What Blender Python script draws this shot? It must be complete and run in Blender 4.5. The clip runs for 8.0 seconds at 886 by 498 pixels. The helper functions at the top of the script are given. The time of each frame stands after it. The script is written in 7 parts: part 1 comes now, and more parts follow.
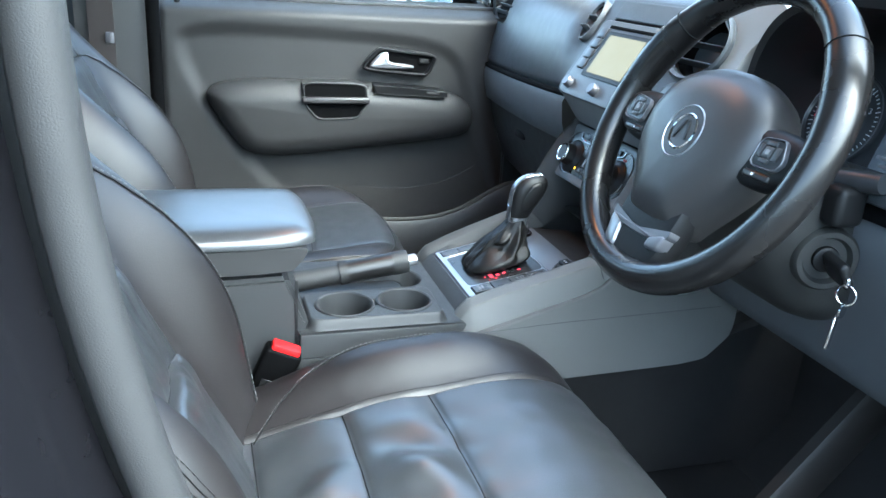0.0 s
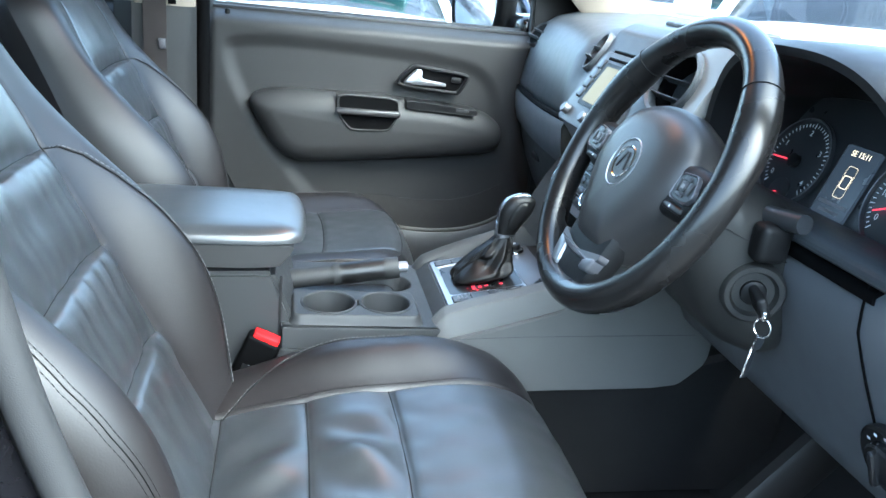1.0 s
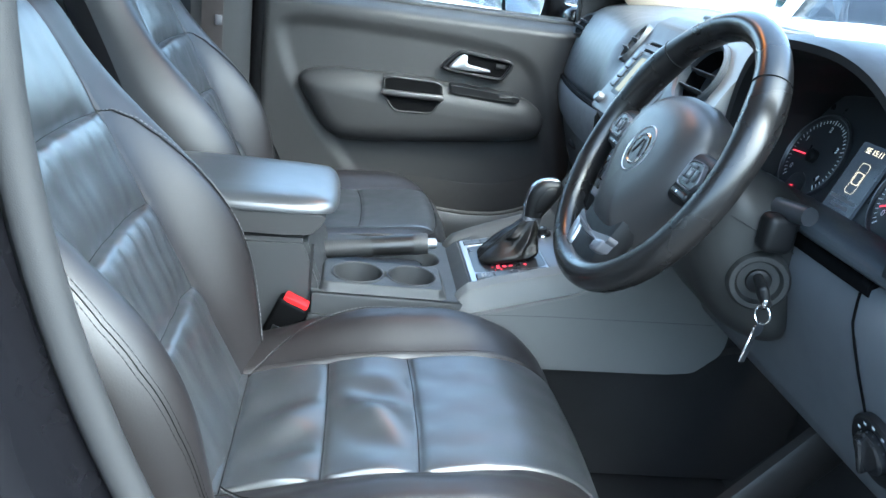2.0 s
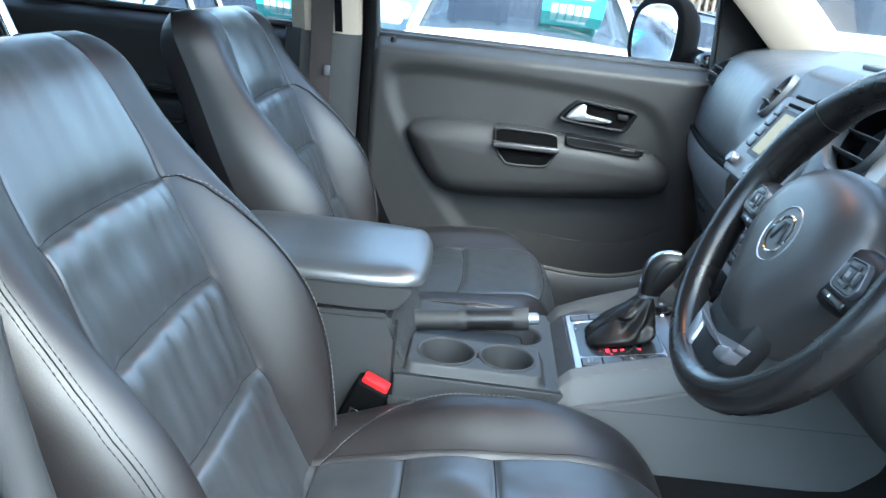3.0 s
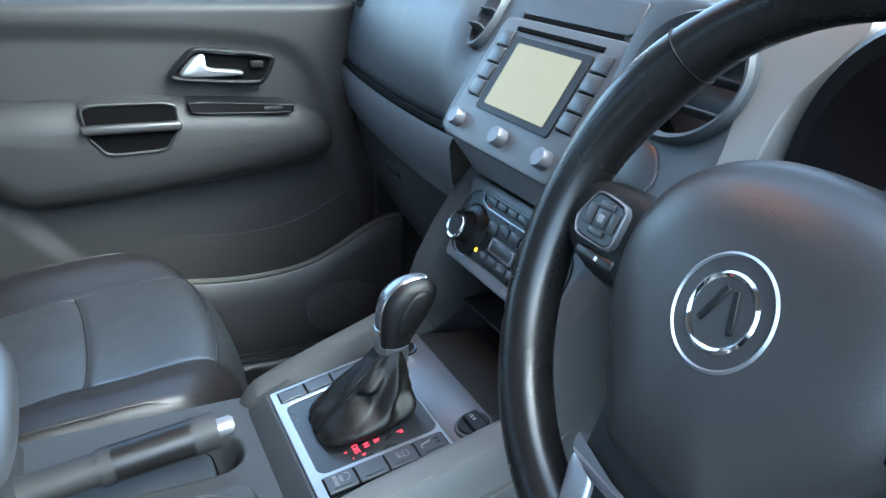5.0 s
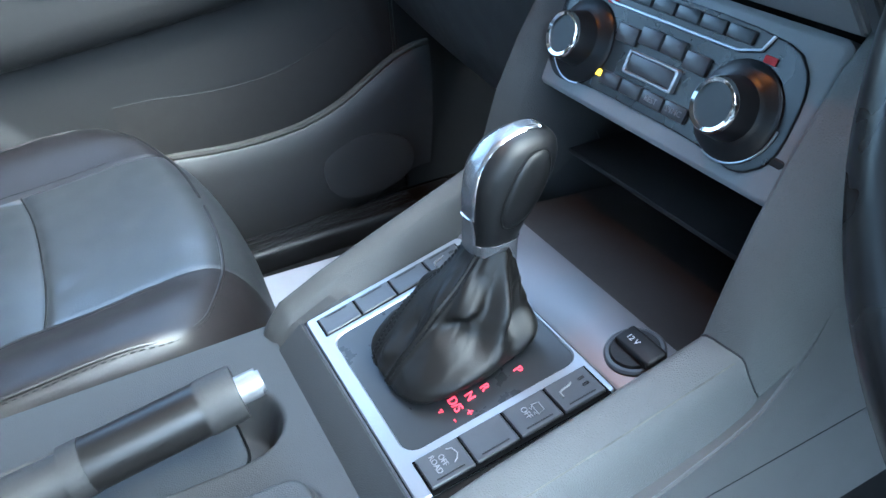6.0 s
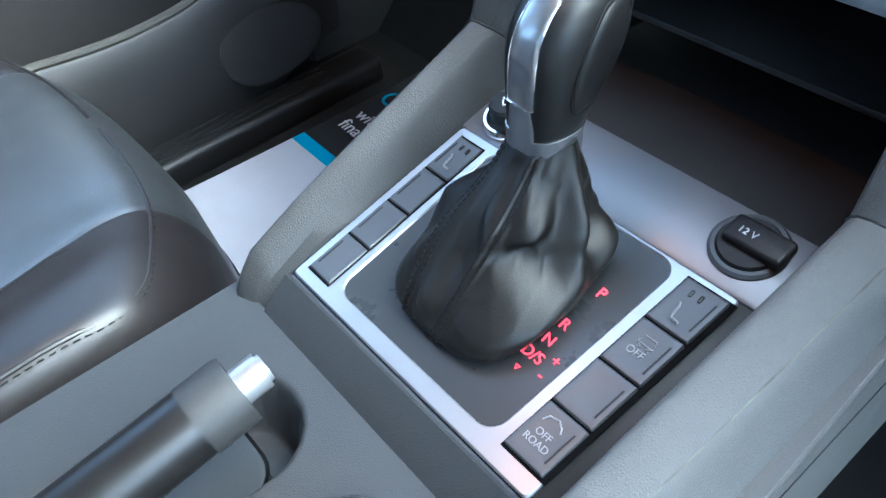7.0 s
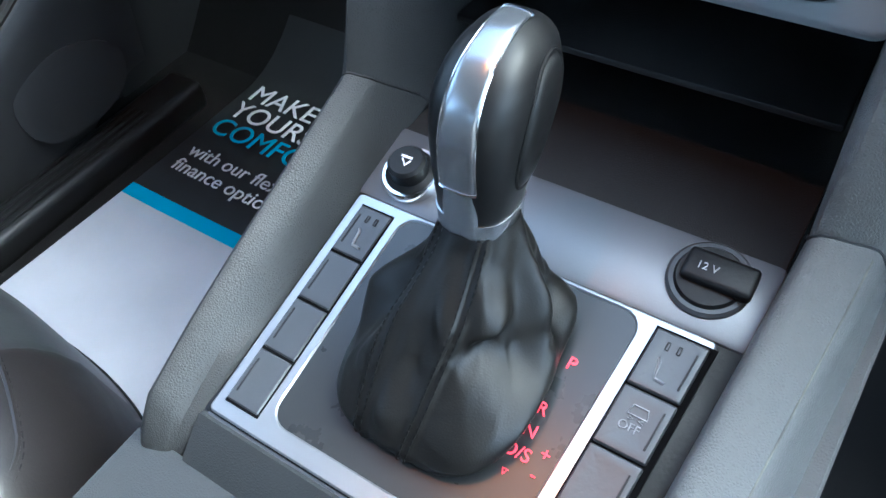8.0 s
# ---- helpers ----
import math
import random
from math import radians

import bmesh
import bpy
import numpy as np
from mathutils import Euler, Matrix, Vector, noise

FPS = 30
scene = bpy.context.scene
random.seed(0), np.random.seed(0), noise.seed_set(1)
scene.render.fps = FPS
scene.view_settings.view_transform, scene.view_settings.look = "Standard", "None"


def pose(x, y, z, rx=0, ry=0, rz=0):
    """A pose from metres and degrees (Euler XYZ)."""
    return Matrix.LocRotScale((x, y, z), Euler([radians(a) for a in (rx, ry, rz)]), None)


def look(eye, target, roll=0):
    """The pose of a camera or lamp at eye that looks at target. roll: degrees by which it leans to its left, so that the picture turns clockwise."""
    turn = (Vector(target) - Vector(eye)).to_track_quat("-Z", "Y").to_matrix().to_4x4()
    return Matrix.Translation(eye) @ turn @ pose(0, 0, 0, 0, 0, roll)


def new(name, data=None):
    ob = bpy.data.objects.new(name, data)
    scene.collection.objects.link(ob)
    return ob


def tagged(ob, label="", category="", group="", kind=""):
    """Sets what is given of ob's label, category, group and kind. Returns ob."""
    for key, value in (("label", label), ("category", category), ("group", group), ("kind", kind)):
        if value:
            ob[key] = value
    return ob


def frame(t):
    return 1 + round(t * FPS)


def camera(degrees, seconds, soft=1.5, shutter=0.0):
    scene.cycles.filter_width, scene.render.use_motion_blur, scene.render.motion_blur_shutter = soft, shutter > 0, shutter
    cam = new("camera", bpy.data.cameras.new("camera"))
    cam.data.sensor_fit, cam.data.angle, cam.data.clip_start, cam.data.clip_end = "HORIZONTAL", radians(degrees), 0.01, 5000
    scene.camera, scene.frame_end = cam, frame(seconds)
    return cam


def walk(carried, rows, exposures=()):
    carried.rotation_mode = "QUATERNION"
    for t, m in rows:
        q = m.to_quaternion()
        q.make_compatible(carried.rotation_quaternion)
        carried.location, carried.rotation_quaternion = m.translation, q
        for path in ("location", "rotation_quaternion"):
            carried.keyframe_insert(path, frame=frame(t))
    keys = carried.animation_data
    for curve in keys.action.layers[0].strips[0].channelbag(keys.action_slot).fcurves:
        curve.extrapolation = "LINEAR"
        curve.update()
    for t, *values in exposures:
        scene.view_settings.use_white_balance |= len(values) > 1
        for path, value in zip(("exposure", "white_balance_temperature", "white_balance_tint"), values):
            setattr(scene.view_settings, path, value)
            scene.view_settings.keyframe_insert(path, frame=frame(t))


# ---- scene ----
from mathutils.bvhtree import BVHTree

K = 1.10  # metres for one unit of the plan
cam = camera(58.8, 8.0)
PATH = [
    (0, (-0.344, -1.011, 0.784), (0.237, 0.777, 0.102), 3.7),
    (0.5, (-0.274, -1.022, 0.798), (0.204, 0.797, 0.118), 6.7),
    (1, (-0.236, -1.103, 0.811), (0.161, 0.742, 0.148), 6.1),
    (1.2, (-0.229, -1.15, 0.806), (0.099, 0.693, 0.102), 7.2),
    (2.3, (-0.199, -1.154, 0.816), (0.058, 0.701, 0.113), 7.7),
    (2.5, (-0.191, -1.108, 0.815), (0.018, 0.758, 0.126), 6.8),
    (3, (-0.164, -1.02, 0.823), (-0.218, 0.87, 0.172), 6.4),
    (3.5, (-0.14, -0.955, 0.838), (-0.466, 0.925, 0.236), 6.4),
    (4, (-0.133, -0.883, 0.831), (-0.284, 1.021, 0.239), 7.0),
    (4.5, (-0.154, -0.742, 0.819), (0.294, 1.097, 0.174), 7.1),
    (4.7, (-0.154, -0.68, 0.818), (0.551, 1.067, 0.146), 6.7),
    (5.8, (-0.096, -0.363, 0.703), (0.652, 1.17, -0.341), -3.0),
    (6, (-0.095, -0.329, 0.694), (0.626, 1.159, -0.432), -3.7),
    (6.5, (-0.107, -0.25, 0.665), (0.637, 1.092, -0.617), -5.5),
    (7, (-0.099, -0.192, 0.647), (0.707, 0.965, -0.771), -7.3),
    (7.5, (-0.085, -0.139, 0.649), (0.845, 0.803, -0.849), -7.9),
    (8, (-0.075, -0.115, 0.653), (0.953, 0.706, -0.854), -7.4),
]
walk(cam, [(t, look(Vector(eye) * K, Vector(target) * K, roll)) for t, eye, target, roll in PATH],
     exposures=[(0.0, 3.70, 5420, -6), (1.2, 3.62, 5380, -6), (2.5, 3.55, 5340, -6), (3.5, 3.34, 5300, -6), (4.6, 3.34, 5300, -6), (5.9, 4.02, 5050, -6), (7.0, 3.88, 5150, -6), (8.0, 3.85, 5250, -6)])

# ---- light ----
world = bpy.data.worlds.new("sky")
scene.world = world
world.use_nodes = True
wn, wl = world.node_tree.nodes, world.node_tree.links
sky = wn.new("ShaderNodeTexSky")
sky.sky_type, sky.sun_disc = "NISHITA", False
sky.sun_elevation, sky.sun_rotation = radians(50), radians(146)
sky.air_density, sky.dust_density, sky.ozone_density = 1.0, 4.0, 1.2
pale = wn.new("ShaderNodeHueSaturation")  # thin high cloud pales the blue
pale.inputs["Saturation"].default_value = 0.80
wl.new(sky.outputs["Color"], pale.inputs["Color"])
wl.new(pale.outputs["Color"], wn["Background"].inputs["Color"])
wn["Background"].inputs["Strength"].default_value = 0.15
sun_data = bpy.data.lights.new("sun", "SUN")
sun_data.energy, sun_data.angle, sun_data.color = 0.5, radians(75), (1.0, 0.92, 0.85)
LAMP_POWER = 0.065  # watts of each courtesy lamp in the roof
sun = new("sun", sun_data)
sun.matrix_world = look((0, 0, 0), (-0.36, 0.53, -0.77))

# ---- materials ----


def material(name, color, rough=0.5, metal=0.0, grain=0.0, grain_scale=400.0, blotch=0.12, blotch_scale=6.0, spec=0.5, coat=0.0, coat_rough=0.03,
             cells=False, wear=0.0, vary=0.06, emit=None, emit_strength=0.0, stretch=None):
    m = bpy.data.materials.new(name)
    m.use_nodes = True
    n, l = m.node_tree.nodes, m.node_tree.links
    b = n["Principled BSDF"]
    b.inputs["Metallic"].default_value = metal
    b.inputs["Specular IOR Level"].default_value = spec
    b.inputs["Coat Weight"].default_value = coat
    b.inputs["Coat Roughness"].default_value = coat_rough
    co = n.new("ShaderNodeTexCoord")
    big = n.new("ShaderNodeTexNoise")
    big.inputs["Scale"].default_value, big.inputs["Detail"].default_value = blotch_scale, 5
    l.new(co.outputs["Object"], big.inputs["Vector"])
    ramp = n.new("ShaderNodeMapRange")
    ramp.inputs["From Min"].default_value, ramp.inputs["From Max"].default_value = 0.15, 0.85
    ramp.inputs["To Min"].default_value, ramp.inputs["To Max"].default_value = 1 - 1.6 * blotch, 1 + 1.6 * blotch
    l.new(big.outputs["Fac"], ramp.inputs["Value"])
    mul = n.new("ShaderNodeMix")
    mul.data_type, mul.blend_type = "RGBA", "MULTIPLY"
    mul.inputs["Factor"].default_value = 1.0
    mul.inputs["A"].default_value = (*color, 1)
    l.new(ramp.outputs["Result"], mul.inputs["B"])
    l.new(mul.outputs["Result"], b.inputs["Base Color"])
    rr = n.new("ShaderNodeMapRange")
    rr.inputs["From Min"].default_value, rr.inputs["From Max"].default_value = 0.1, 0.9
    rr.inputs["To Min"].default_value, rr.inputs["To Max"].default_value = max(0.02, rough - vary - wear), min(1, rough + vary)
    mid = n.new("ShaderNodeTexNoise")
    mid.inputs["Scale"].default_value, mid.inputs["Detail"].default_value = blotch_scale * 7, 4
    l.new(co.outputs["Object"], mid.inputs["Vector"])
    l.new(mid.outputs["Fac"], rr.inputs["Value"])
    l.new(rr.outputs["Result"], b.inputs["Roughness"])
    if grain:
        if cells:
            tex = n.new("ShaderNodeTexVoronoi")
            tex.feature = "DISTANCE_TO_EDGE"
            out = "Distance"
        else:
            tex = n.new("ShaderNodeTexNoise")
            tex.inputs["Detail"].default_value = 3
            out = "Fac"
        tex.inputs["Scale"].default_value = grain_scale
        if stretch:
            mp = n.new("ShaderNodeMapping")
            mp.inputs["Scale"].default_value = stretch
            l.new(co.outputs["Object"], mp.inputs["Vector"])
            l.new(mp.outputs["Vector"], tex.inputs["Vector"])
        else:
            l.new(co.outputs["Object"], tex.inputs["Vector"])
        bump = n.new("ShaderNodeBump")
        bump.inputs["Strength"].default_value, bump.inputs["Distance"].default_value = grain, 0.0006
        l.new(tex.outputs[out], bump.inputs["Height"])
        l.new(bump.outputs["Normal"], b.inputs["Normal"])
    if emit:
        b.inputs["Emission Color"].default_value = (*emit, 1)
        b.inputs["Emission Strength"].default_value = emit_strength
    return m


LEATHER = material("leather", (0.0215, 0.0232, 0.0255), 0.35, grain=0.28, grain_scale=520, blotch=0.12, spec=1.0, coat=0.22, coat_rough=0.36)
# darker, browner seat leather: the bolsters' shade and warm reflections are in its colour
LEATHER_SHADED = material("leather_shaded", (0.0085, 0.0070, 0.0072), 0.45, grain=0.18, grain_scale=520, blotch=0.12, spec=0.58)
BOOT = material("boot_leather", (0.0065, 0.0059, 0.0053), 0.42, grain=0.20, grain_scale=1100, spec=0.30, blotch=0.2, blotch_scale=30)
THREAD = material("thread", (0.12, 0.12, 0.125), 0.7)
RIDGE_THREAD = material("ridge_thread", (0.012, 0.0115, 0.012), 0.6, spec=0.3)
THREAD_DARK = material("thread_dark", (0.005, 0.005, 0.005), 0.7, spec=0.2)
SOFT = material("soft_plastic", (0.0270, 0.0270, 0.0276), 0.46, grain=0.3, grain_scale=650, cells=True, blotch=0.08, spec=0.35)
DASH = material("dash_plastic", (0.042, 0.046, 0.051), 0.42, grain=0.25, grain_scale=650, cells=True, blotch=0.08)
# rail plastic lightened: doorway light on the driver's side is put into the colour
RAIL_LIT = material("rail_plastic_lit", (0.106, 0.105, 0.101), 0.5, grain=0.7, grain_scale=700, cells=True, blotch=0.08, spec=0.35)
TRIM = material("silver_trim_paint", (0.24, 0.225, 0.21), 0.34, metal=0.3, grain=0.15, grain_scale=900, blotch=0.04, vary=0.015)
# dash plastic lightened: light bounced from ground and doorway is put into the colour
KNEE_LIT = material("knee_plastic_lit", (0.080, 0.083, 0.090), 0.5, grain=0.3, grain_scale=650, cells=True, blotch=0.08)
# the same rail plastic darkened: shade on the passenger's side is put into the colour
RAIL_SHADED = material("rail_plastic_shaded", (0.032, 0.0324, 0.0324), 0.46, grain=0.6, grain_scale=700, cells=True, blotch=0.08, spec=0.35)
WORN = material("worn_plastic", (0.115, 0.110, 0.092), 0.6, grain=0.6, grain_scale=500, blotch=0.45, blotch_scale=60, spec=0.35)
CONSOLE = material("console_plastic", (0.0278, 0.0288, 0.0302), 0.46, grain=0.4, grain_scale=700, cells=True, blotch=0.08, spec=0.3)
DOORM = material("door_plastic", (0.0255, 0.0252, 0.0254), 0.48, grain=0.35, grain_scale=650, cells=True, blotch=0.08, spec=0.32)
DARK = material("dark_plastic", (0.007, 0.007, 0.0075), 0.5, grain=0.3, spec=0.3)
# near black: paints the shade of hollows and gaps; also the seal and mirror shell
BLACKHOLE = material("seal_and_shade_black", (0.003, 0.003, 0.0033), 0.9, spec=0.05)
RUBBER = material("rubber", (0.012, 0.012, 0.013), 0.6)
GLOSS = material("gloss_black", (0.012, 0.012, 0.013), 0.12, coat=0.3)
SILVER = material("silver_paint", (0.34, 0.35, 0.37), 0.29, metal=0.75, grain=0.03, grain_scale=900, blotch=0.05, vary=0.015)
SATIN = material("satin_grey", (0.135, 0.135, 0.146), 0.40, metal=0.5, grain=0.06, grain_scale=900, blotch=0.05, vary=0.015)
CHROME = material("chrome", (0.75, 0.75, 0.76), 0.10, metal=1.0, blotch=0.03, vary=0.015)
CARPET = material("carpet", (0.0165, 0.0160, 0.0160), 0.95, grain=1.0, grain_scale=1200, spec=0.1)
BUCKLE = material("buckle_plastic", (0.0018, 0.0018, 0.002), 0.6, grain=0.3, spec=0.05)
BEIGE = material("beige_trim", (0.29, 0.245, 0.195), 0.7, grain=0.3, blotch=0.05)
PAINT_BLACK = material("black_paint", (0.005, 0.005, 0.0062), 0.25, spec=0.15)
RED = material("red_plastic", (0.40, 0.006, 0.008), 0.45, spec=0.25)
PAPER = material("paper", (0.43, 0.43, 0.465), 0.6, grain=0.2, grain_scale=200)
PAPER_BLACK = material("paper_black", (0.02, 0.021, 0.022), 0.5)
PAPER_CYAN = material("paper_cyan", (0.02, 0.33, 0.55), 0.5)
INK_WHITE = material("white_ink", (0.72, 0.72, 0.74), 0.6)
GREY_INK = material("grey_ink", (0.36, 0.36, 0.37), 0.6)
MARK = material("grey_mark", (0.20, 0.20, 0.21), 0.6)
RED_LIT = material("lit_red_letter", (0.5, 0.02, 0.03), 0.5, emit=(1.0, 0.05, 0.09), emit_strength=0.16)
AMBER_LIT = material("lit_amber_lamp", (0.6, 0.3, 0.02), 0.5, emit=(1.0, 0.50, 0.02), emit_strength=0.35)
SCREEN = material("screen", (0.05, 0.047, 0.036), 0.5, spec=0.1, emit=(1.0, 0.86, 0.58), emit_strength=0.050)
BUTTON = material("button_plastic", (0.040, 0.0415, 0.045), 0.34, grain=0.15, vary=0.02)
PLATE = material("plate_plastic", (0.019, 0.0195, 0.0205), 0.28, grain=0.03, grain_scale=1200, blotch=0.04, spec=0.45, vary=0.015)


def glass(name, tint, rough=0.0, base=0.045):
    m = bpy.data.materials.new(name)
    m.use_nodes = True
    n, l = m.node_tree.nodes, m.node_tree.links
    n.remove(n["Principled BSDF"])
    t, g, mix, lw = (n.new("ShaderNode" + k) for k in ("BsdfTransparent", "BsdfGlossy", "MixShader", "LayerWeight"))
    t.inputs["Color"].default_value = (*tint, 1)
    g.inputs["Roughness"].default_value = rough
    lw.inputs["Blend"].default_value = 0.5
    pw, ad = n.new("ShaderNodeMath"), n.new("ShaderNodeMath")
    pw.operation, pw.inputs[1].default_value = "POWER", 4.0
    ad.operation, ad.inputs[1].default_value, ad.inputs[2].default_value = "MULTIPLY_ADD", 0.85, base
    l.new(lw.outputs["Facing"], pw.inputs[0])
    l.new(pw.outputs[0], ad.inputs[0])
    l.new(ad.outputs[0], mix.inputs[0])
    l.new(t.outputs[0], mix.inputs[1])
    l.new(g.outputs[0], mix.inputs[2])
    l.new(mix.outputs[0], n["Material Output"].inputs["Surface"])
    return m


GLASS = glass("window_glass", (0.93, 0.95, 0.95))
GLASS_DARK = glass("car_glass", (0.30, 0.33, 0.34), base=0.09)
MIRROR = material("mirror_glass", (0.9, 0.9, 0.9), 0.02, metal=1.0, blotch=0.0)

# ---- building helpers ----


def thing(name, label="", category="", group="", kind="", at=(0, 0, 0)):
    ob = new(name)
    ob.location = Vector(at) * K
    ob.empty_display_size = 0.05
    return tagged(ob, label, category, group, kind)


def mesh_of(name, bm, mat_, smooth=40):
    bmesh.ops.scale(bm, vec=(K, K, K), verts=bm.verts)
    bmesh.ops.remove_doubles(bm, verts=bm.verts, dist=1e-6)
    bmesh.ops.recalc_face_normals(bm, faces=bm.faces)
    for fc in bm.faces:
        fc.smooth = True
    lim = radians(smooth)
    for e in bm.edges:
        if len(e.link_faces) == 2 and e.calc_face_angle(0.0) > lim:
            e.smooth = False
    me = bpy.data.meshes.new(name)
    bm.to_mesh(me)
    bm.free()
    me.materials.append(mat_)
    return me


def part(name, bm, mat_, parent, label="", smooth=40):
    ob = new(name, mesh_of(name, bm, mat_, smooth))
    ob.parent = parent
    if parent is not None and parent.type == "EMPTY":
        ob.matrix_parent_inverse = Matrix.Translation(-parent.location)
    return tagged(ob, label)


def single(name, bm, mat_, label, category, group="", kind="", smooth=40):
    return tagged(new(name, mesh_of(name, bm, mat_, smooth)), label, category, group, kind)


def moved(bm, m):
    bmesh.ops.transform(bm, matrix=m, verts=bm.verts)
    return bm


def joined(*bms):
    out = bmesh.new()
    for b in bms:
        me = bpy.data.meshes.new("tmp")
        b.to_mesh(me)
        b.free()
        out.from_mesh(me)
        bpy.data.meshes.remove(me)
    return out


def sheet(P, closed_u=False, closed_v=False, cap_u=False, keep=None):
    """A surface through a grid of points; keep(i, j) picks faces."""
    bm = bmesh.new()
    nu, nv = len(P), len(P[0])
    vs = [[bm.verts.new(P[i][j]) for j in range(nv)] for i in range(nu)]
    for i in range(nu if closed_u else nu - 1):
        for j in range(nv if closed_v else nv - 1):
            if keep is None or keep(i, j):
                a, b, c, d = vs[i][j], vs[(i + 1) % nu][j], vs[(i + 1) % nu][(j + 1) % nv], vs[i][(j + 1) % nv]
                bm.faces.new((a, b, c, d))
    if cap_u:
        bm.faces.new(vs[0])
        bm.faces.new(vs[-1])
    if keep is not None:
        bmesh.ops.delete(bm, geom=[v for v in bm.verts if not v.link_faces], context="VERTS")
    return bm


def rbox(sx, sy, sz, r=0.004, seg=2, at=(0, 0, 0)):
    bm = bmesh.new()
    bmesh.ops.create_cube(bm, size=1.0)
    bmesh.ops.scale(bm, vec=(sx, sy, sz), verts=bm.verts)
    if r > 0:
        bmesh.ops.bevel(bm, geom=bm.edges[:], offset=min(r, 0.49 * min(sx, sy, sz)), segments=seg, profile=0.5, affect="EDGES")
    return moved(bm, Matrix.Translation(at))


def cyl(p0, p1, r0, r1=None, n=24, bevel=0.0):
    r1 = r0 if r1 is None else r1
    p0, p1 = Vector(p0), Vector(p1)
    d = p1 - p0
    bm = bmesh.new()
    bmesh.ops.create_cone(bm, cap_ends=True, segments=n, radius1=r0, radius2=r1, depth=d.length)
    if bevel:
        es = [e for e in bm.edges if any(len(fc.verts) > 4 for fc in e.link_faces)]
        bmesh.ops.bevel(bm, geom=es, offset=bevel, segments=2, affect="EDGES")
    return moved(bm, Matrix.Translation((p0 + p1) / 2) @ d.to_track_quat("Z", "Y").to_matrix().to_4x4())


def tube(path, r, n=10, closed=False):
    pts = [Vector(p) for p in path]
    N = len(pts)
    rings, prev = [], None
    for i, p in enumerate(pts):
        t = (pts[(i + 1) % N] - pts[i - 1]) if closed else (pts[min(i + 1, N - 1)] - pts[max(i - 1, 0)])
        t.normalize()
        if prev is None:
            prev = t.orthogonal().normalized()
        side = (prev - t * prev.dot(t)).normalized()
        up = t.cross(side)
        prev = side
        rr = r(i / max(1, N - 1)) if callable(r) else r
        rings.append([p + rr * (math.cos(a) * side + math.sin(a) * up) for a in (2 * math.pi * k / n for k in range(n))])
    return sheet(rings, closed_u=closed, closed_v=True, cap_u=not closed)


def revolve(profile, n=40, cap=True):
    """Turns (radius, height) pairs round the z axis."""
    return sheet([[(r * math.cos(2 * math.pi * k / n), r * math.sin(2 * math.pi * k / n), h) for k in range(n)] for r, h in profile],
                 closed_v=True, cap_u=cap)


def soften(poly, rounds=3, frac=0.25):
    """Rounds the corners of a closed outline by cutting them."""
    p = np.array(poly, float)
    for _ in range(rounds):
        q = np.roll(p, -1, axis=0)
        p = np.stack([(1 - frac) * p + frac * q, frac * p + (1 - frac) * q], 1).reshape(-1, 2)
    return p


def rrect(w, h, r, n=5):
    out = []
    for cx, cy, a0 in ((w / 2 - r, h / 2 - r, 0), (-w / 2 + r, h / 2 - r, 90), (-w / 2 + r, -h / 2 + r, 180), (w / 2 - r, -h / 2 + r, 270)):
        for k in range(n + 1):
            a = radians(a0 + 90 * k / n)
            out.append((cx + r * math.cos(a), cy + r * math.sin(a)))
    return np.array(out)


def off_outline(X, Y, poly):
    """Signed distance of points to a closed outline, negative inside."""
    p = np.array(poly, float)
    q = np.roll(p, -1, axis=0)
    best = np.full(X.shape, 1e9)
    inside = np.zeros(X.shape, bool)
    for (ax, ay), (bx, by) in zip(p, q):
        ex, ey = bx - ax, by - ay
        t = np.clip(((X - ax) * ex + (Y - ay) * ey) / (ex * ex + ey * ey + 1e-12), 0, 1)
        best = np.minimum(best, np.hypot(X - ax - t * ex, Y - ay - t * ey))
        cross = ((ay > Y) != (by > Y)) & (X < (bx - ax) * (Y - ay) / (by - ay + 1e-12) + ax)
        inside ^= cross
    return np.where(inside, -best, best)


def shrink(p, d):
    """Moves an outline inwards by d, towards its middle (outwards if negative)."""
    p = np.array(p, float)
    q = np.roll(p, -1, axis=0)
    if d == 0:
        return p
    w = p[:, 0] * q[:, 1] - q[:, 0] * p[:, 1]
    if d < 0:
        t = q - np.roll(p, 1, axis=0)
        t /= np.linalg.norm(t, axis=1)[:, None] + 1e-12
        return p + np.stack([-t[:, 1], t[:, 0]], 1) * d * (1 if w.sum() > 0 else -1)
    c = ((p + q) * w[:, None]).sum(0) / (3 * w.sum())
    lo, hi = np.zeros(len(p)), np.full(len(p), 0.96)
    for _ in range(22):
        m = (lo + hi) / 2
        r = p + (c - p) * m[:, None]
        deep = off_outline(r[:, 0], r[:, 1], p) <= -d
        hi, lo = np.where(deep, m, hi), np.where(deep, lo, m)
    return p + (c - p) * hi[:, None]


def pillow(poly, profile, bottom=True):
    """A raised shape on an outline in the local xy plane: (inset, height) pairs from the rim to the middle."""
    p = np.array(poly, float)
    rings = [[(x, y, h) for x, y in shrink(p, d)] for d, h in profile]
    bm = sheet(rings, closed_v=True)
    bm.verts.ensure_lookup_table()
    n = len(p)
    last = [v for v in bm.verts[-n:]]
    mid = bm.verts.new(sum((v.co for v in last), Vector()) / n)
    for k in range(n):
        if (last[k].co - last[(k + 1) % n].co).length > 1e-7:
            bm.faces.new((last[k], last[(k + 1) % n], mid))
    bm.verts.ensure_lookup_table()
    if bottom:
        bm.faces.new(bm.verts[:n])
    return bm


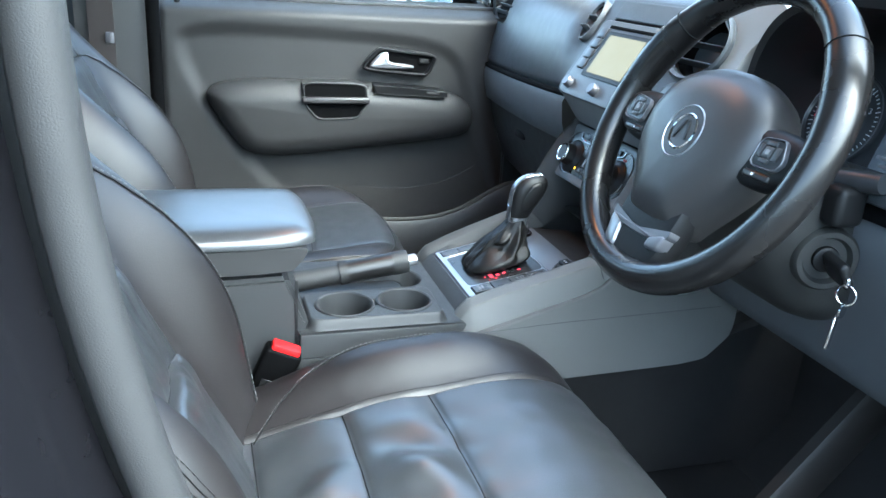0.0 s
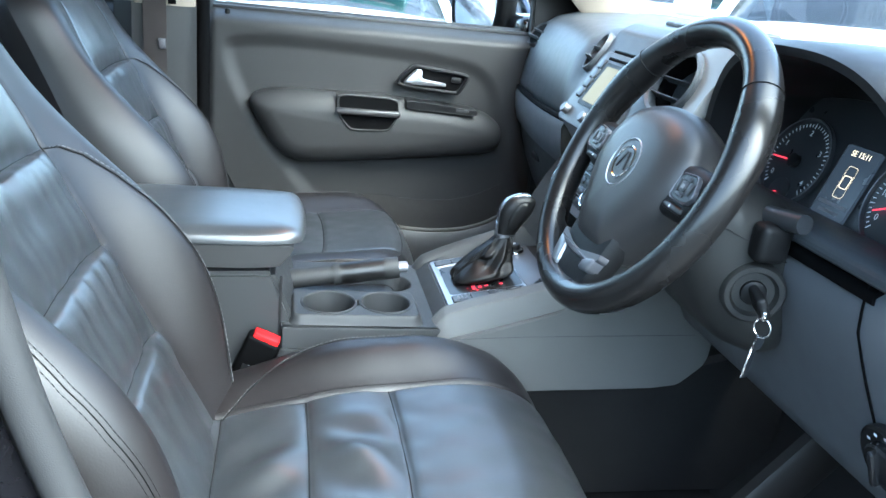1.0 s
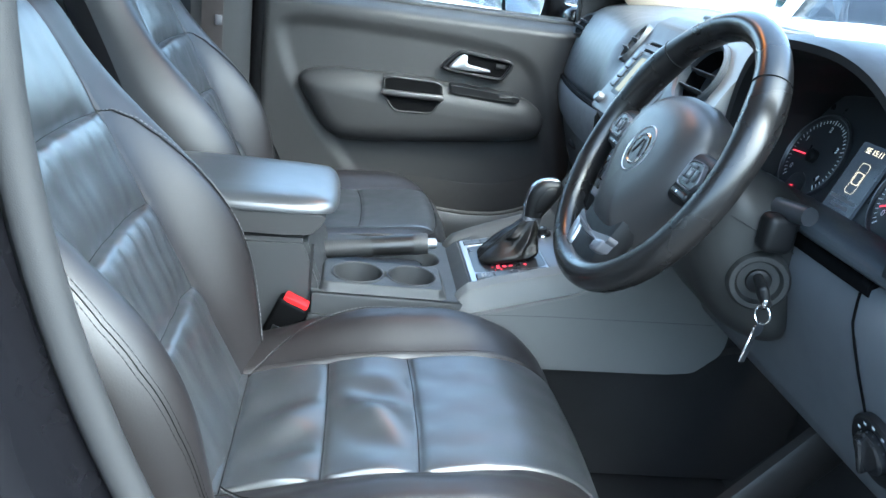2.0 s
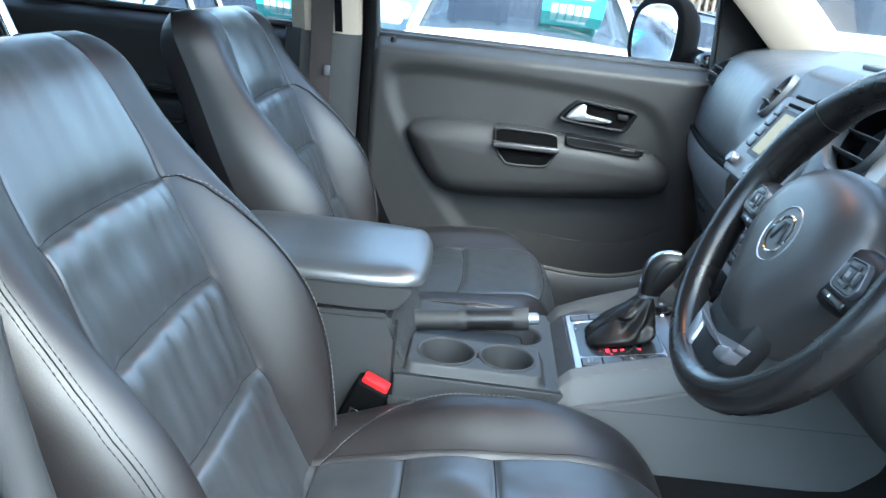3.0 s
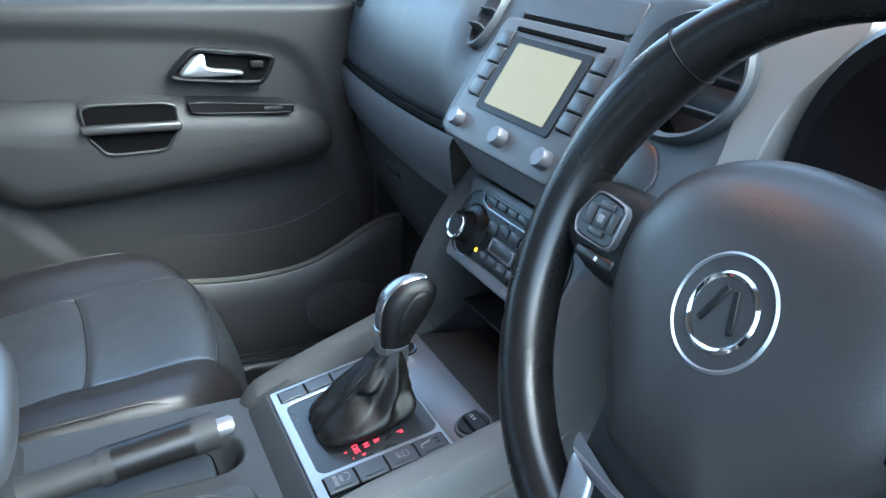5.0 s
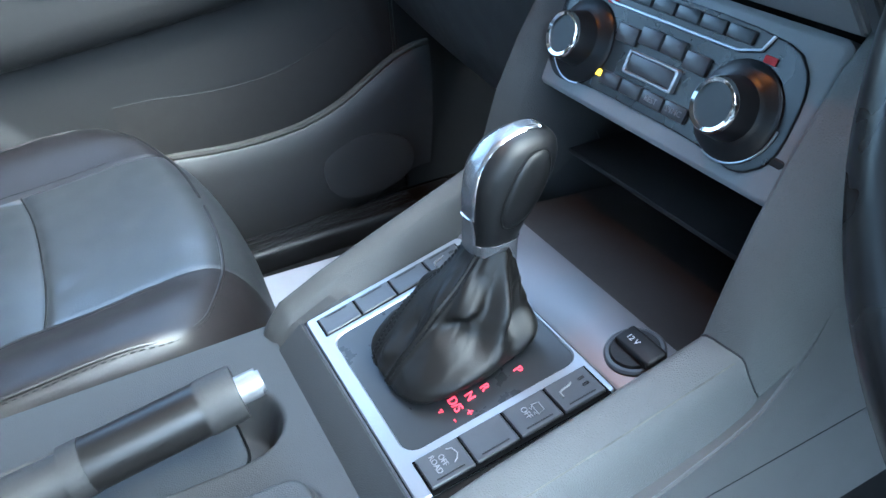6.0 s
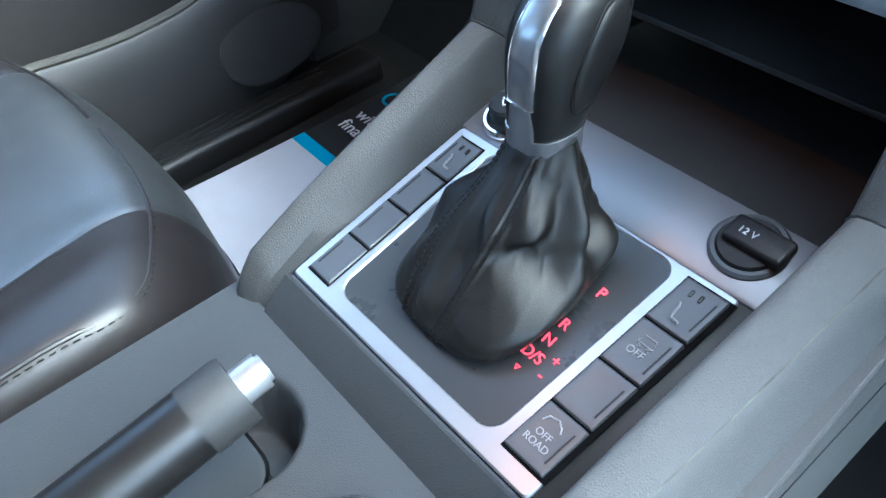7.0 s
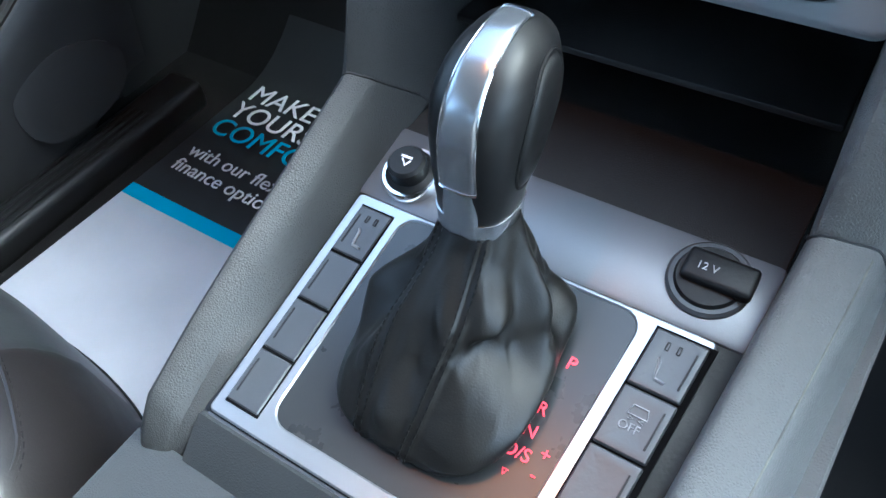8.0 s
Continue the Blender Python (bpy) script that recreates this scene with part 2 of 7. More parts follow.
def plate(poly, h, r=0.001):
    return pillow(poly, [(0, 0), (0, h - r), (r * 0.3, h - 0.3 * r), (r, h), (2.2 * r, h), (4 * r, h)])


def frame_ring(outer, inner, h, r=0.001):
    """A flat frame between two outlines of equal count."""
    o, i = np.array(outer), np.array(inner)
    rows = [(o, 0), (o, h - r), (shrink(o, r), h), (shrink(i, -r), h), (i, h - r), (i, 0)]
    return sheet([[(x, y, z) for x, y in p] for p, z in rows], closed_u=True, closed_v=True)


def prism(poly, y0, y1, r=0.0, seg=2):
    """An outline of (x, z) pushed from y0 to y1."""
    bm = bmesh.new()
    a = [bm.verts.new((x, y0, z)) for x, z in poly]
    b = [bm.verts.new((x, y1, z)) for x, z in poly]
    bm.faces.new(a)
    bm.faces.new(b)
    for i in range(len(a)):
        j = (i + 1) % len(a)
        bm.faces.new((a[i], a[j], b[j], b[i]))
    if r:
        bmesh.ops.recalc_face_normals(bm, faces=bm.faces)
        bmesh.ops.bevel(bm, geom=bm.edges[:], offset=r, segments=seg, affect="EDGES", clamp_overlap=True)
    return bm


def facing(x, y, z, lean):
    """A frame that faces the rear of the cabin: local x to the driver's side, y up the face, z out of it."""
    a = radians(lean)
    v, nn = Vector((math.sin(a), 0, math.cos(a))), Vector((-math.cos(a), 0, math.sin(a)))
    u = v.cross(nn)
    m = Matrix.Identity(4)
    for k, c in enumerate((u, v, nn)):
        m[0][k], m[1][k], m[2][k] = c
    m.translation = (x, y, z)
    return m


def lettering(text, size, depth=0.0004, align="CENTER"):
    cu = bpy.data.curves.new("lettering", "FONT")
    cu.body, cu.size, cu.extrude, cu.align_x, cu.align_y = text, size, depth, align, "CENTER"
    ob = new("lettering", cu)
    me = bpy.data.meshes.new_from_object(ob.evaluated_get(bpy.context.evaluated_depsgraph_get()))
    bm = bmesh.new()
    bm.from_mesh(me)
    bpy.data.objects.remove(ob)
    bpy.data.meshes.remove(me)
    bpy.data.curves.remove(cu)
    return bm


def stitches(pts, length=0.0045, gap=0.003, r=0.0007, lift=(0, 0, 0)):
    """A row of short threads along a line of points."""
    pts = [Vector(p) + Vector(lift) for p in pts]
    bm, run, nxt = bmesh.new(), 0.0, 0.0
    for a, b in zip(pts, pts[1:]):
        seg = (b - a).length
        if seg < 1e-6:
            continue
        d = (b - a) / seg
        s = d.orthogonal().normalized()
        t = d.cross(s)
        while nxt < run + seg:
            c = a + d * (nxt - run)
            e = c + d * length
            ring = [[bm.verts.new(q + r * (math.cos(k) * s + math.sin(k) * t)) for k in (0, 1.571, 3.142, 4.712)] for q in (c, e)]
            for k in range(4):
                bm.faces.new((ring[0][k], ring[0][(k + 1) % 4], ring[1][(k + 1) % 4], ring[1][k]))
            bm.faces.new(ring[0])
            bm.faces.new(ring[1])
            nxt += length + gap
        run += seg
    return bm


def step(x, a, b):
    t = np.clip((np.asarray(x, float) - a) / (b - a), 0, 1)
    return t * t * (3 - 2 * t)


def bell(x, c, w):
    return np.exp(-(((np.asarray(x, float) - c) / w) ** 2))


# ---- ground and cabin shell ----
GROUND_Z = -0.56
ASPHALT = material("asphalt", (0.060, 0.059, 0.057), 0.85, grain=1.0, grain_scale=90, blotch=0.25, blotch_scale=0.8)
single("ground", sheet([[(-400, -400, GROUND_Z), (-400, 400, GROUND_Z)], [(400, -400, GROUND_Z), (400, 400, GROUND_Z)]]), ASPHALT,
       "dark asphalt ground of a car sales yard", "ground", kind="structure")

# unseen wall, added to cut sky light at the driver's doorway and bounce some back
BLOCKER = material("light_blocker", (0.40, 0.36, 0.31), 0.8, grain=0.6, grain_scale=60, blotch=0.2, blotch_scale=2)
single("doorway_light_blocker", rbox(18, 0.25, 1.6, 0.01, at=(-1, -4.2, GROUND_Z + 0.8)), BLOCKER, "unseen brownish wall added to block and bounce light at the driver's doorway", "wall", kind="structure")

floor_bm = joined(
    rbox(1.05, 1.50, 0.05, 0.01, at=(0.13, 0, 0.012)),
    prism([(0.44, 0.0), (0.50, 0.058), (0.58, 0.145), (0.60, 0.30), (0.62, 0.30), (0.62, -0.02)], -0.75, 0.75),
    rbox(0.9, 1.50, 0.05, 0.01, at=(-0.85, 0, 0.012)),
)
single("floor", floor_bm, CARPET, "black carpeted cabin floor", "floor", kind="structure")
tun = [(-0.5, 0.03), (-0.5, 0.22), (0.0, 0.25), (0.36, 0.29), (0.52, 0.33), (0.58, 0.33), (0.58, 0.03)]
single("tunnel", prism(tun, -0.115, 0.115, 0.02), CARPET, "black carpeted centre tunnel of the cabin", "tunnel", kind="structure")
single("bulkhead", rbox(0.05, 1.56, 0.78, 0.01, at=(0.63, 0, 0.36)), DARK, "dark bulkhead behind the dashboard", "bulkhead", kind="structure")
single("wall_rear", rbox(0.05, 1.5, 0.75, 0.02, at=(-1.62, 0, 0.37)), DARK, "dark rear wall of the cab", "wall", kind="structure")

for sgn, tag in ((1, "passenger"), (-1, "driver")):
    single("kick_panel", prism([(0.36, 0.0), (0.36, 0.66), (0.63, 0.76), (0.63, 0.0)], sgn * 0.735, sgn * 0.775, 0.004), SOFT, f"dark kick panel of the {tag}'s footwell", "kick panel", kind="structure")
single("wall_driver_rear", prism([(-0.58, 0.02), (-0.58, 0.70), (-1.64, 0.72), (-1.64, 0.02)], -0.72, -0.76, 0.01), DARK, "dark rear side wall behind the driver's door", "wall", kind="structure")
single("window_1", sheet([[(-0.58, -0.74, 0.70), (-1.62, -0.74, 0.70)], [(-0.60, -0.66, 1.16), (-1.60, -0.66, 1.16)]]), GLASS_DARK, "tinted rear side window", "window", kind="structure")
single("window_2", sheet([[(-1.62, -0.72, 0.74), (-1.62, 0.72, 0.74)], [(-1.62, -0.64, 1.22), (-1.62, 0.64, 1.22)]]), GLASS_DARK, "tinted rear cab window", "window", kind="structure")

# underbody on its wheels
ub = thing("truck_underbody", "dark underbody and wheels that carry the cab", "underbody", kind="structure")
part("chassis", joined(rbox(2.6, 1.2, 0.14, 0.03, at=(-0.4, 0, -0.09)), rbox(3.6, 0.10, 0.16, 0.02, at=(-0.4, 0.40, -0.20)), rbox(3.6, 0.10, 0.16, 0.02, at=(-0.4, -0.40, -0.20))), DARK, ub)
for wx in (1.05, -1.75):
    part("axle", cyl((wx, -0.66, -0.21), (wx, 0.66, -0.21), 0.05, n=16), DARK, ub)
    for wy in (-0.66, 0.66):
        part("wheel", moved(revolve([(0.19, -0.11), (0.31, -0.11), (0.348, -0.07), (0.348, 0.07), (0.31, 0.11), (0.19, 0.11), (0.17, 0.05), (0.03, 0.04), (0.0001, 0.05)], 40), Matrix.Translation((wx, wy, -0.212)) @ Euler((radians(90), 0, 0)).to_matrix().to_4x4()), RUBBER, ub)

# roof and headliner
def roof_z(x, y):
    return 1.24 - 0.10 * (y / 0.7) ** 2 - 0.16 * max(0, (x + 0.2) / 0.5) ** 2 * (1 if x > -0.2 else 0)


RX, RY = np.linspace(-1.62, 0.02, 24), np.linspace(-0.66, 0.66, 18)
single("ceiling", sheet([[(x, y, roof_z(x, y)) for y in RY] for x in RX]), BEIGE, "pale beige fabric headliner", "headliner", kind="structure")
single("roof", sheet([[(x, y * 1.06, roof_z(x, y) + 0.05) for y in RY] for x in RX]), PAINT_BLACK, "black painted cab roof", "roof", kind="structure")


# roof console with two small amber courtesy lamps, lit while the driver's door stands open
rc = thing("roof_console", "pale roof console with two lit amber courtesy lamps", "roof lamp", kind="structure")
part("housing", moved(pillow(rrect(0.13, 0.24, 0.03), [(0, 0.012), (0, -0.006), (0.006, -0.014), (0.02, -0.017)], False), Matrix.Translation((-0.03, 0.07, 1.225))), BEIGE, rc)
for ly_ in (0.085, 0.150):
    part("lamp_rim", moved(revolve([(0.026, 0.0), (0.026, -0.004), (0.022, -0.004), (0.021, 0.0)], 28, False), Matrix.Translation((-0.025, ly_, 1.208))), BEIGE, rc)
    ld = bpy.data.lights.new("courtesy_lamp", "AREA")
    ld.shape, ld.size, ld.energy, ld.color = "DISK", 0.015 * K, LAMP_POWER, (1.0, 0.30, 0.045)
    lo = new("courtesy_lamp", ld)
    lo.matrix_world = look(Vector((-0.025, ly_, 1.2035)) * K, Vector((0.03, ly_ - 0.03, 0.30)) * K)


def strip(path, w, t, normal):
    """A flat bar along a path, w wide across and t thick along the normal."""
    pts, nn = [Vector(p) for p in path], Vector(normal).normalized()
    rings = []
    for i, p in enumerate(pts):
        d = (pts[min(i + 1, len(pts) - 1)] - pts[max(i - 1, 0)]).normalized()
        s = d.cross(nn).normalized()
        ww = w(i / (len(pts) - 1)) if callable(w) else w
        rings.append([p + s * ww * a + nn * t * b for a, b in
                      ((-0.5, -0.3), (-0.5, 0.3), (-0.4, 0.5), (0.4, 0.5), (0.5, 0.3), (0.5, -0.3), (0.4, -0.5), (-0.4, -0.5))])
    return sheet(rings, closed_v=True, cap_u=True)


def bend(p0, p1, p2, n=14):
    p0, p1, p2 = Vector(p0), Vector(p1), Vector(p2)
    return [p0 * (1 - t) ** 2 + p1 * 2 * t * (1 - t) + p2 * t * t for t in (k / n for k in range(n + 1))]


# front pillars, from the dash to the roof, mirrored
for side, tag in ((1, "near the passenger door"), (-1, "at the driver's doorway")):
    pl = thing("windscreen_pillar", f"beige trimmed windscreen pillar {tag}", "pillar", kind="structure")
    part("pillar_trim", strip(bend((0.500, 0.655 * side, 0.74), (0.285, 0.64 * side, 0.95), (0.0, 0.60 * side, 1.15)), 0.115, 0.035, (-0.35, -0.9 * side, -0.1)), BEIGE, pl, "beige textured pillar cover")
    part("outer_panel", strip(bend((0.52, 0.73 * side, 0.70), (0.30, 0.71 * side, 0.95), (0.0, 0.66 * side, 1.19)), 0.07, 0.05, (0.2, 0.9 * side, 0.1)), PAINT_BLACK, pl, "black painted outer pillar")

# windscreen
single("windscreen", sheet([[(0.62 - 0.60 * t - 0.04 * abs(y / 0.66) ** 2, y * (1 - 0.08 * t), 0.75 + 0.44 * t) for y in np.linspace(-0.70, 0.70, 13)] for t in np.linspace(0, 1, 9)]),
       GLASS, "clear laminated windscreen", "windscreen", kind="structure").visible_shadow = False

# driver's door pillar with its seal, at the open doorway
bp = thing("door_pillar", "grey trimmed door pillar with a soft seal at the open driver's doorway", "pillar", kind="structure")
ZP = np.linspace(0.05, 1.18, 40)


def pillar_x(z):
    return -0.402 + 0.6 * max(0.0, 0.78 - z) ** 2 - 0.10 * max(0.0, z - 0.85)


def pillar_y(z):
    return -0.690 + 0.22 * max(0.0, z - 0.80) ** 1.3


part("seal", tube([(pillar_x(z) + 0.004, pillar_y(z) - 0.008, z) for z in ZP], 0.0115, 10), SOFT, bp, "grey soft door seal")
part("trim", sheet([[(pillar_x(z) - d, pillar_y(z) + o, z) for d, o in ((0.008, 0.0), (0.016, 0.010), (0.04, 0.020), (0.11, 0.03), (0.16, 0.025))] for z in ZP]), SOFT, bp, "grey plastic pillar trim")
part("outer_skin", sheet([[(pillar_x(z) - d, pillar_y(z) + o, z) for d, o in ((0.012, -0.006), (0.020, -0.022), (0.024, -0.05), (0.04, -0.068), (0.19, -0.075))] for z in ZP]), PAINT_BLACK, bp, "black painted door aperture")

# sill under the doorway
single("door_sill", rbox(1.25, 0.12, 0.10, 0.03, at=(0.12, -0.745, 0.03)), PAINT_BLACK, "black painted door sill", "sill", kind="structure")

SILLM = material("sill_plastic", (0.013, 0.013, 0.0135), 0.42, grain=0.3, grain_scale=700, cells=True, spec=0.4)
ps = thing("door_sill", "ribbed black plastic sill strip under the passenger door", "sill", kind="structure")
part("strip", rbox(0.62, 0.058, 0.040, 0.010, 3, at=(0.10, 0.650, 0.052)), SILLM, ps)
for k in range(4):
    part("rib", rbox(0.50, 0.0045, 0.004, 0.0015, 2, at=(0.08, 0.634 + 0.0105 * k, 0.0725)), SILLM, ps)

# ---- passenger door ----
GRIPM = material("dark_satin", (0.030, 0.029, 0.030), 0.36)
BEZELM = material("bezel_black", (0.006, 0.006, 0.0065), 0.32, spec=0.35)
door = thing("passenger_door", "closed dark grey passenger door with a moulded armrest", "door", at=(0, 0.75, 0.35))
MD = Matrix(((1, 0, 0, 0), (0, 0, -1, 0.735), (0, 1, 0, 0), (0, 0, 0, 1)))
RECESS = soften([(-0.385, 0.60), (-0.345, 0.632), (-0.10, 0.628), (0.15, 0.615), (0.225, 0.585), (0.262, 0.50), (0.285, 0.42), (0.33, 0.30), (0.36, 0.10), (-0.02, 0.10), (-0.20, 0.30), (-0.30, 0.42)], 3)
gx, gz = np.linspace(-0.435, 0.40, 150), np.linspace(0.03, 0.70, 130)
GX, GZ = np.meshgrid(gx, gz, indexing="ij")
sd = off_outline(GX, GZ, RECESS)
H = 0.006 - 0.012 * step(-sd, -0.018, 0.018) - 0.065 * step(GZ, 0.655, 0.70) ** 1.5
H = H - 0.03 * step(GX, -0.40, -0.436) - 0.02 * step(GX, 0.30, 0.40)
part("door_panel", sheet([[(GX[i, j], 0.735 - H[i, j], GZ[i, j]) for j in range(len(gz))] for i in range(len(gx))]), DOORM, door, smooth=60)
POD = soften([(-0.335, 0.508), (-0.262, 0.530), (-0.135, 0.530), (0.195, 0.518), (0.268, 0.480), (0.268, 0.420), (0.215, 0.402), (-0.16, 0.363), (-0.245, 0.366), (-0.298, 0.440)], 3)
pod = part("armrest_pod", moved(pillow(POD, [(0, -0.01), (0, 0.018), (0.002, 0.026), (0.010, 0.038), (0.022, 0.0465), (0.034, 0.0520), (0.045, 0.0548)]), MD), DOORM, door, "padded grey armrest moulding")
CUP = soften([(-0.132, 0.532), (0.008, 0.530), (0.012, 0.487), (-0.008, 0.452), (-0.098, 0.449), (-0.126, 0.482)], 2, 0.12)
part("pull_cup", moved(frame_ring(CUP, shrink(CUP, 0.0045), 0.0585, 0.002), MD), DOORM, pod, "dark grey rim of the pull cup")
# flush black plate: the hollow's shade is painted, no depth is modelled
part("cup_shade", moved(plate(shrink(CUP, 0.0045), 0.0556, 0.0005), MD), BLACKHOLE, pod, "flat black sheet painted as the pull cup's shaded hollow")
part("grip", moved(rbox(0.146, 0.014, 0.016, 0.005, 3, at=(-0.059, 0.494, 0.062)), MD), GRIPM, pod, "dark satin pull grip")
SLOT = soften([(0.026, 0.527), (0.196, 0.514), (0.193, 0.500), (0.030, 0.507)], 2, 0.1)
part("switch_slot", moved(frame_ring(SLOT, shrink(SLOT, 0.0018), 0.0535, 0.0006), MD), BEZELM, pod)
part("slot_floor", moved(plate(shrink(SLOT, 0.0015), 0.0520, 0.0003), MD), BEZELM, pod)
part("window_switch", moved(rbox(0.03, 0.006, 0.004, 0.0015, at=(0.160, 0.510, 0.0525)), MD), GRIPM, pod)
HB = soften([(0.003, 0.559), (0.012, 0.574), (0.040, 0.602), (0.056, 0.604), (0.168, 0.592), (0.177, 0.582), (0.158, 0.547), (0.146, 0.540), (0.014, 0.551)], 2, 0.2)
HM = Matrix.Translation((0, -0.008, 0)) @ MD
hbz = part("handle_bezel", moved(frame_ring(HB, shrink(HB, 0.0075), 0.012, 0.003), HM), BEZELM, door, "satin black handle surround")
# black plate paints the shade behind the release lever
part("handle_shade", moved(plate(shrink(HB, 0.007), 0.002, 0.0005), HM), BLACKHOLE, door)
LEV = soften([(0.020, 0.562), (0.046, 0.592), (0.064, 0.593), (0.060, 0.577), (0.072, 0.571), (0.122, 0.566), (0.122, 0.557), (0.028, 0.557)], 2, 0.2)
part("handle_lever", moved(pillow(LEV, [(0, 0.002), (0, 0.008), (0.002, 0.012), (0.004, 0.013)]), HM), SILVER, door, "silver door release lever")
part("lock_knob", moved(rbox(0.022, 0.012, 0.006, 0.002, at=(0.145, 0.575, 0.006)), HM), DARK, door)
PK = [(x, 0.232 + 0.075 * step(x, 0.16, 0.37) ** 1.3 - 0.008 * math.sin(min(1, max(0, x / 0.2)) * math.pi)) for x in np.linspace(-0.05, 0.38, 40)]
pocket_rows = [[(x, 0.735 - o, max(z - d, 0.03)) for x, z in PK] for o, d in ((0.060, 0.14), (0.064, 0.020), (0.068, 0.003), (0.076, 0.0), (0.083, 0.005), (0.085, 0.05), (0.077, 0.12), (0.06, 0.20))]
POCKET = material("pocket_plastic", (0.030, 0.0298, 0.0295), 0.5, grain=0.3, grain_scale=650, cells=True)
POCKET_SHADE = material("pocket_shade", (0.021, 0.0195, 0.0185), 0.65)
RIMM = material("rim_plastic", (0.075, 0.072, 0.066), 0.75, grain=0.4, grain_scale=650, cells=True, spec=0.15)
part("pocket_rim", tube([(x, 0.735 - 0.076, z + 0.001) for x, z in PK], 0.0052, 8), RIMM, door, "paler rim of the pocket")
# flat darker sheet on the panel paints the shade of a recess over the pocket
part("pocket_shade", sheet([[(x, 0.7405, z + q) for x, z in PK[:-4]] for q in (-0.04, 0.03, 0.052)], keep=lambda i, j: i == 0 or j < 31), POCKET_SHADE, door, "dark flat sheet painted as the shaded recess over the pocket")
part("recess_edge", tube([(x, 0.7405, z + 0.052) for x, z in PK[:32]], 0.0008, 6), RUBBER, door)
part("door_pocket", sheet(pocket_rows), POCKET, door, "moulded bottle pocket", smooth=60)
SPK = soften([(0.19, 0.18), (0.28, 0.20), (0.35, 0.16), (0.33, 0.10), (0.21, 0.09)], 3)
part("speaker_grille", moved(pillow(SPK, [(0, 0.07), (0, 0.0835), (0.004, 0.0846), (0.02, 0.0848)]), MD), POCKET, door, "dark oval speaker grille")
part("glass", sheet([[(-0.42, 0.79, 0.69), (0.33, 0.79, 0.69)], [(-0.45, 0.70, 1.13), (-0.06, 0.70, 1.13)]]), GLASS, door, "clear door window").visible_shadow = False
part("belt_seal", rbox(0.80, 0.022, 0.012, 0.004, at=(-0.04, 0.785, 0.688)), RUBBER, door, "black window seal")
part("lock_pin", cyl((-0.375, 0.755, 0.672), (-0.375, 0.755, 0.688), 0.006, bevel=0.002), DARK, door)
part("window_frame", joined(strip([(-0.428, 0.785, 0.66), (-0.445, 0.74, 0.92), (-0.46, 0.695, 1.16)], 0.045, 0.03, (0, 1, 0.2)),
                            strip(bend((0.335, 0.765, 0.855), (0.20, 0.74, 0.955), (-0.06, 0.69, 1.15)), 0.035, 0.03, (0, 1, 0.2)),
                            strip([(-0.46, 0.695, 1.145), (-0.06, 0.69, 1.145)], 0.035, 0.03, (0, 1, 0.2))), RUBBER, door, "black window frame")
part("mirror_corner", prism([(0.320, 0.67), (0.305, 0.885), (0.350, 0.878), (0.50, 0.72), (0.50, 0.67)], 0.745, 0.775, 0.006), DARK, door, "black corner trim at the mirror")
part("outer_skin", sheet([[(x, 0.80 + 0.05 * math.sin((z + 0.3) * 3.0), z) for x in np.linspace(-0.43, 0.5, 6)] for z in np.linspace(-0.25, 0.68, 12)]), PAINT_BLACK, door, "black painted outer door skin")

# door seal round the aperture
single("door_seal", tube([(-0.422 + 0.9 * max(0.0, 0.45 - z) ** 1.5, 0.703 - 0.25 * max(0, z - 0.7), z) for z in np.linspace(0.04, 1.15, 40)], 0.0145, 10), BLACKHOLE, "black rubber door seal", "seal", kind="structure")

# passenger door pillar, seat belt
pp = thing("door_pillar", "beige and grey door pillar behind the passenger door", "pillar", kind="structure")
part("lower_trim", sheet([[(x + 0.9 * max(0.0, 0.45 - z) ** 1.5, y, z) for x, y in ((-0.425, 0.72), (-0.435, 0.690), (-0.46, 0.672), (-0.56, 0.668), (-0.60, 0.70), (-0.60, 0.74))] for z in np.linspace(0.04, 0.69, 24)]), SOFT, pp, "dark grey lower trim")
part("upper_trim", sheet([[(x - 0.05 * (z - 0.69), y - 0.24 * (z - 0.69), z) for x, y in ((-0.43, 0.72), (-0.437, 0.685), (-0.46, 0.668), (-0.55, 0.664), (-0.585, 0.695), (-0.585, 0.74))] for z in np.linspace(0.688, 1.2, 10)]), BEIGE, pp, "beige upper trim")
part("belt_slot", strip([(-0.478 - 0.05 * (z - 0.69), 0.6605 - 0.24 * (z - 0.69), z) for z in np.linspace(0.692, 1.15, 8)], 0.016, 0.002, (-0.1, -1, 0)), BLACKHOLE, pp, "black slot beside the belt")
belt = thing("seat_belt", "dark brown webbing seat belt hanging down the pillar", "seat belt", at=(-0.5, 0.65, 0.5))
BELT = material("webbing", (0.035, 0.028, 0.026), 0.7, grain=0.8, grain_scale=900)
part("webbing", strip([(-0.512, 0.655 - 0.24 * max(0, z - 0.69), z) for z in np.linspace(0.14, 1.02, 16)], 0.047, 0.002, (-0.1, -1, 0)), BELT, belt)
part("tongue", rbox(0.016, 0.006, 0.022, 0.003, at=(-0.498, 0.650, 0.612)), SATIN, belt, "pale belt stop tag")
part("guide", rbox(0.05, 0.014, 0.014, 0.004, at=(-0.49, 0.648, 0.520)), DARK, belt, "dark belt guide")

# grab handle above the door
gh = thing("grab_handle", "pale grey grab handle on the windscreen pillar", "grab handle", at=(0.2, 0.62, 0.9))
GREYPL = material("pale_plastic", (0.50, 0.48, 0.44), 0.5)
part("grip", tube([(0.340, 0.645, 0.870), (0.324, 0.615, 0.885), (0.29, 0.600, 0.906), (0.20, 0.588, 0.964), (0.12, 0.582, 1.013), (0.09, 0.590, 1.028), (0.075, 0.615, 1.046)], 0.015, 10), GREYPL, gh)
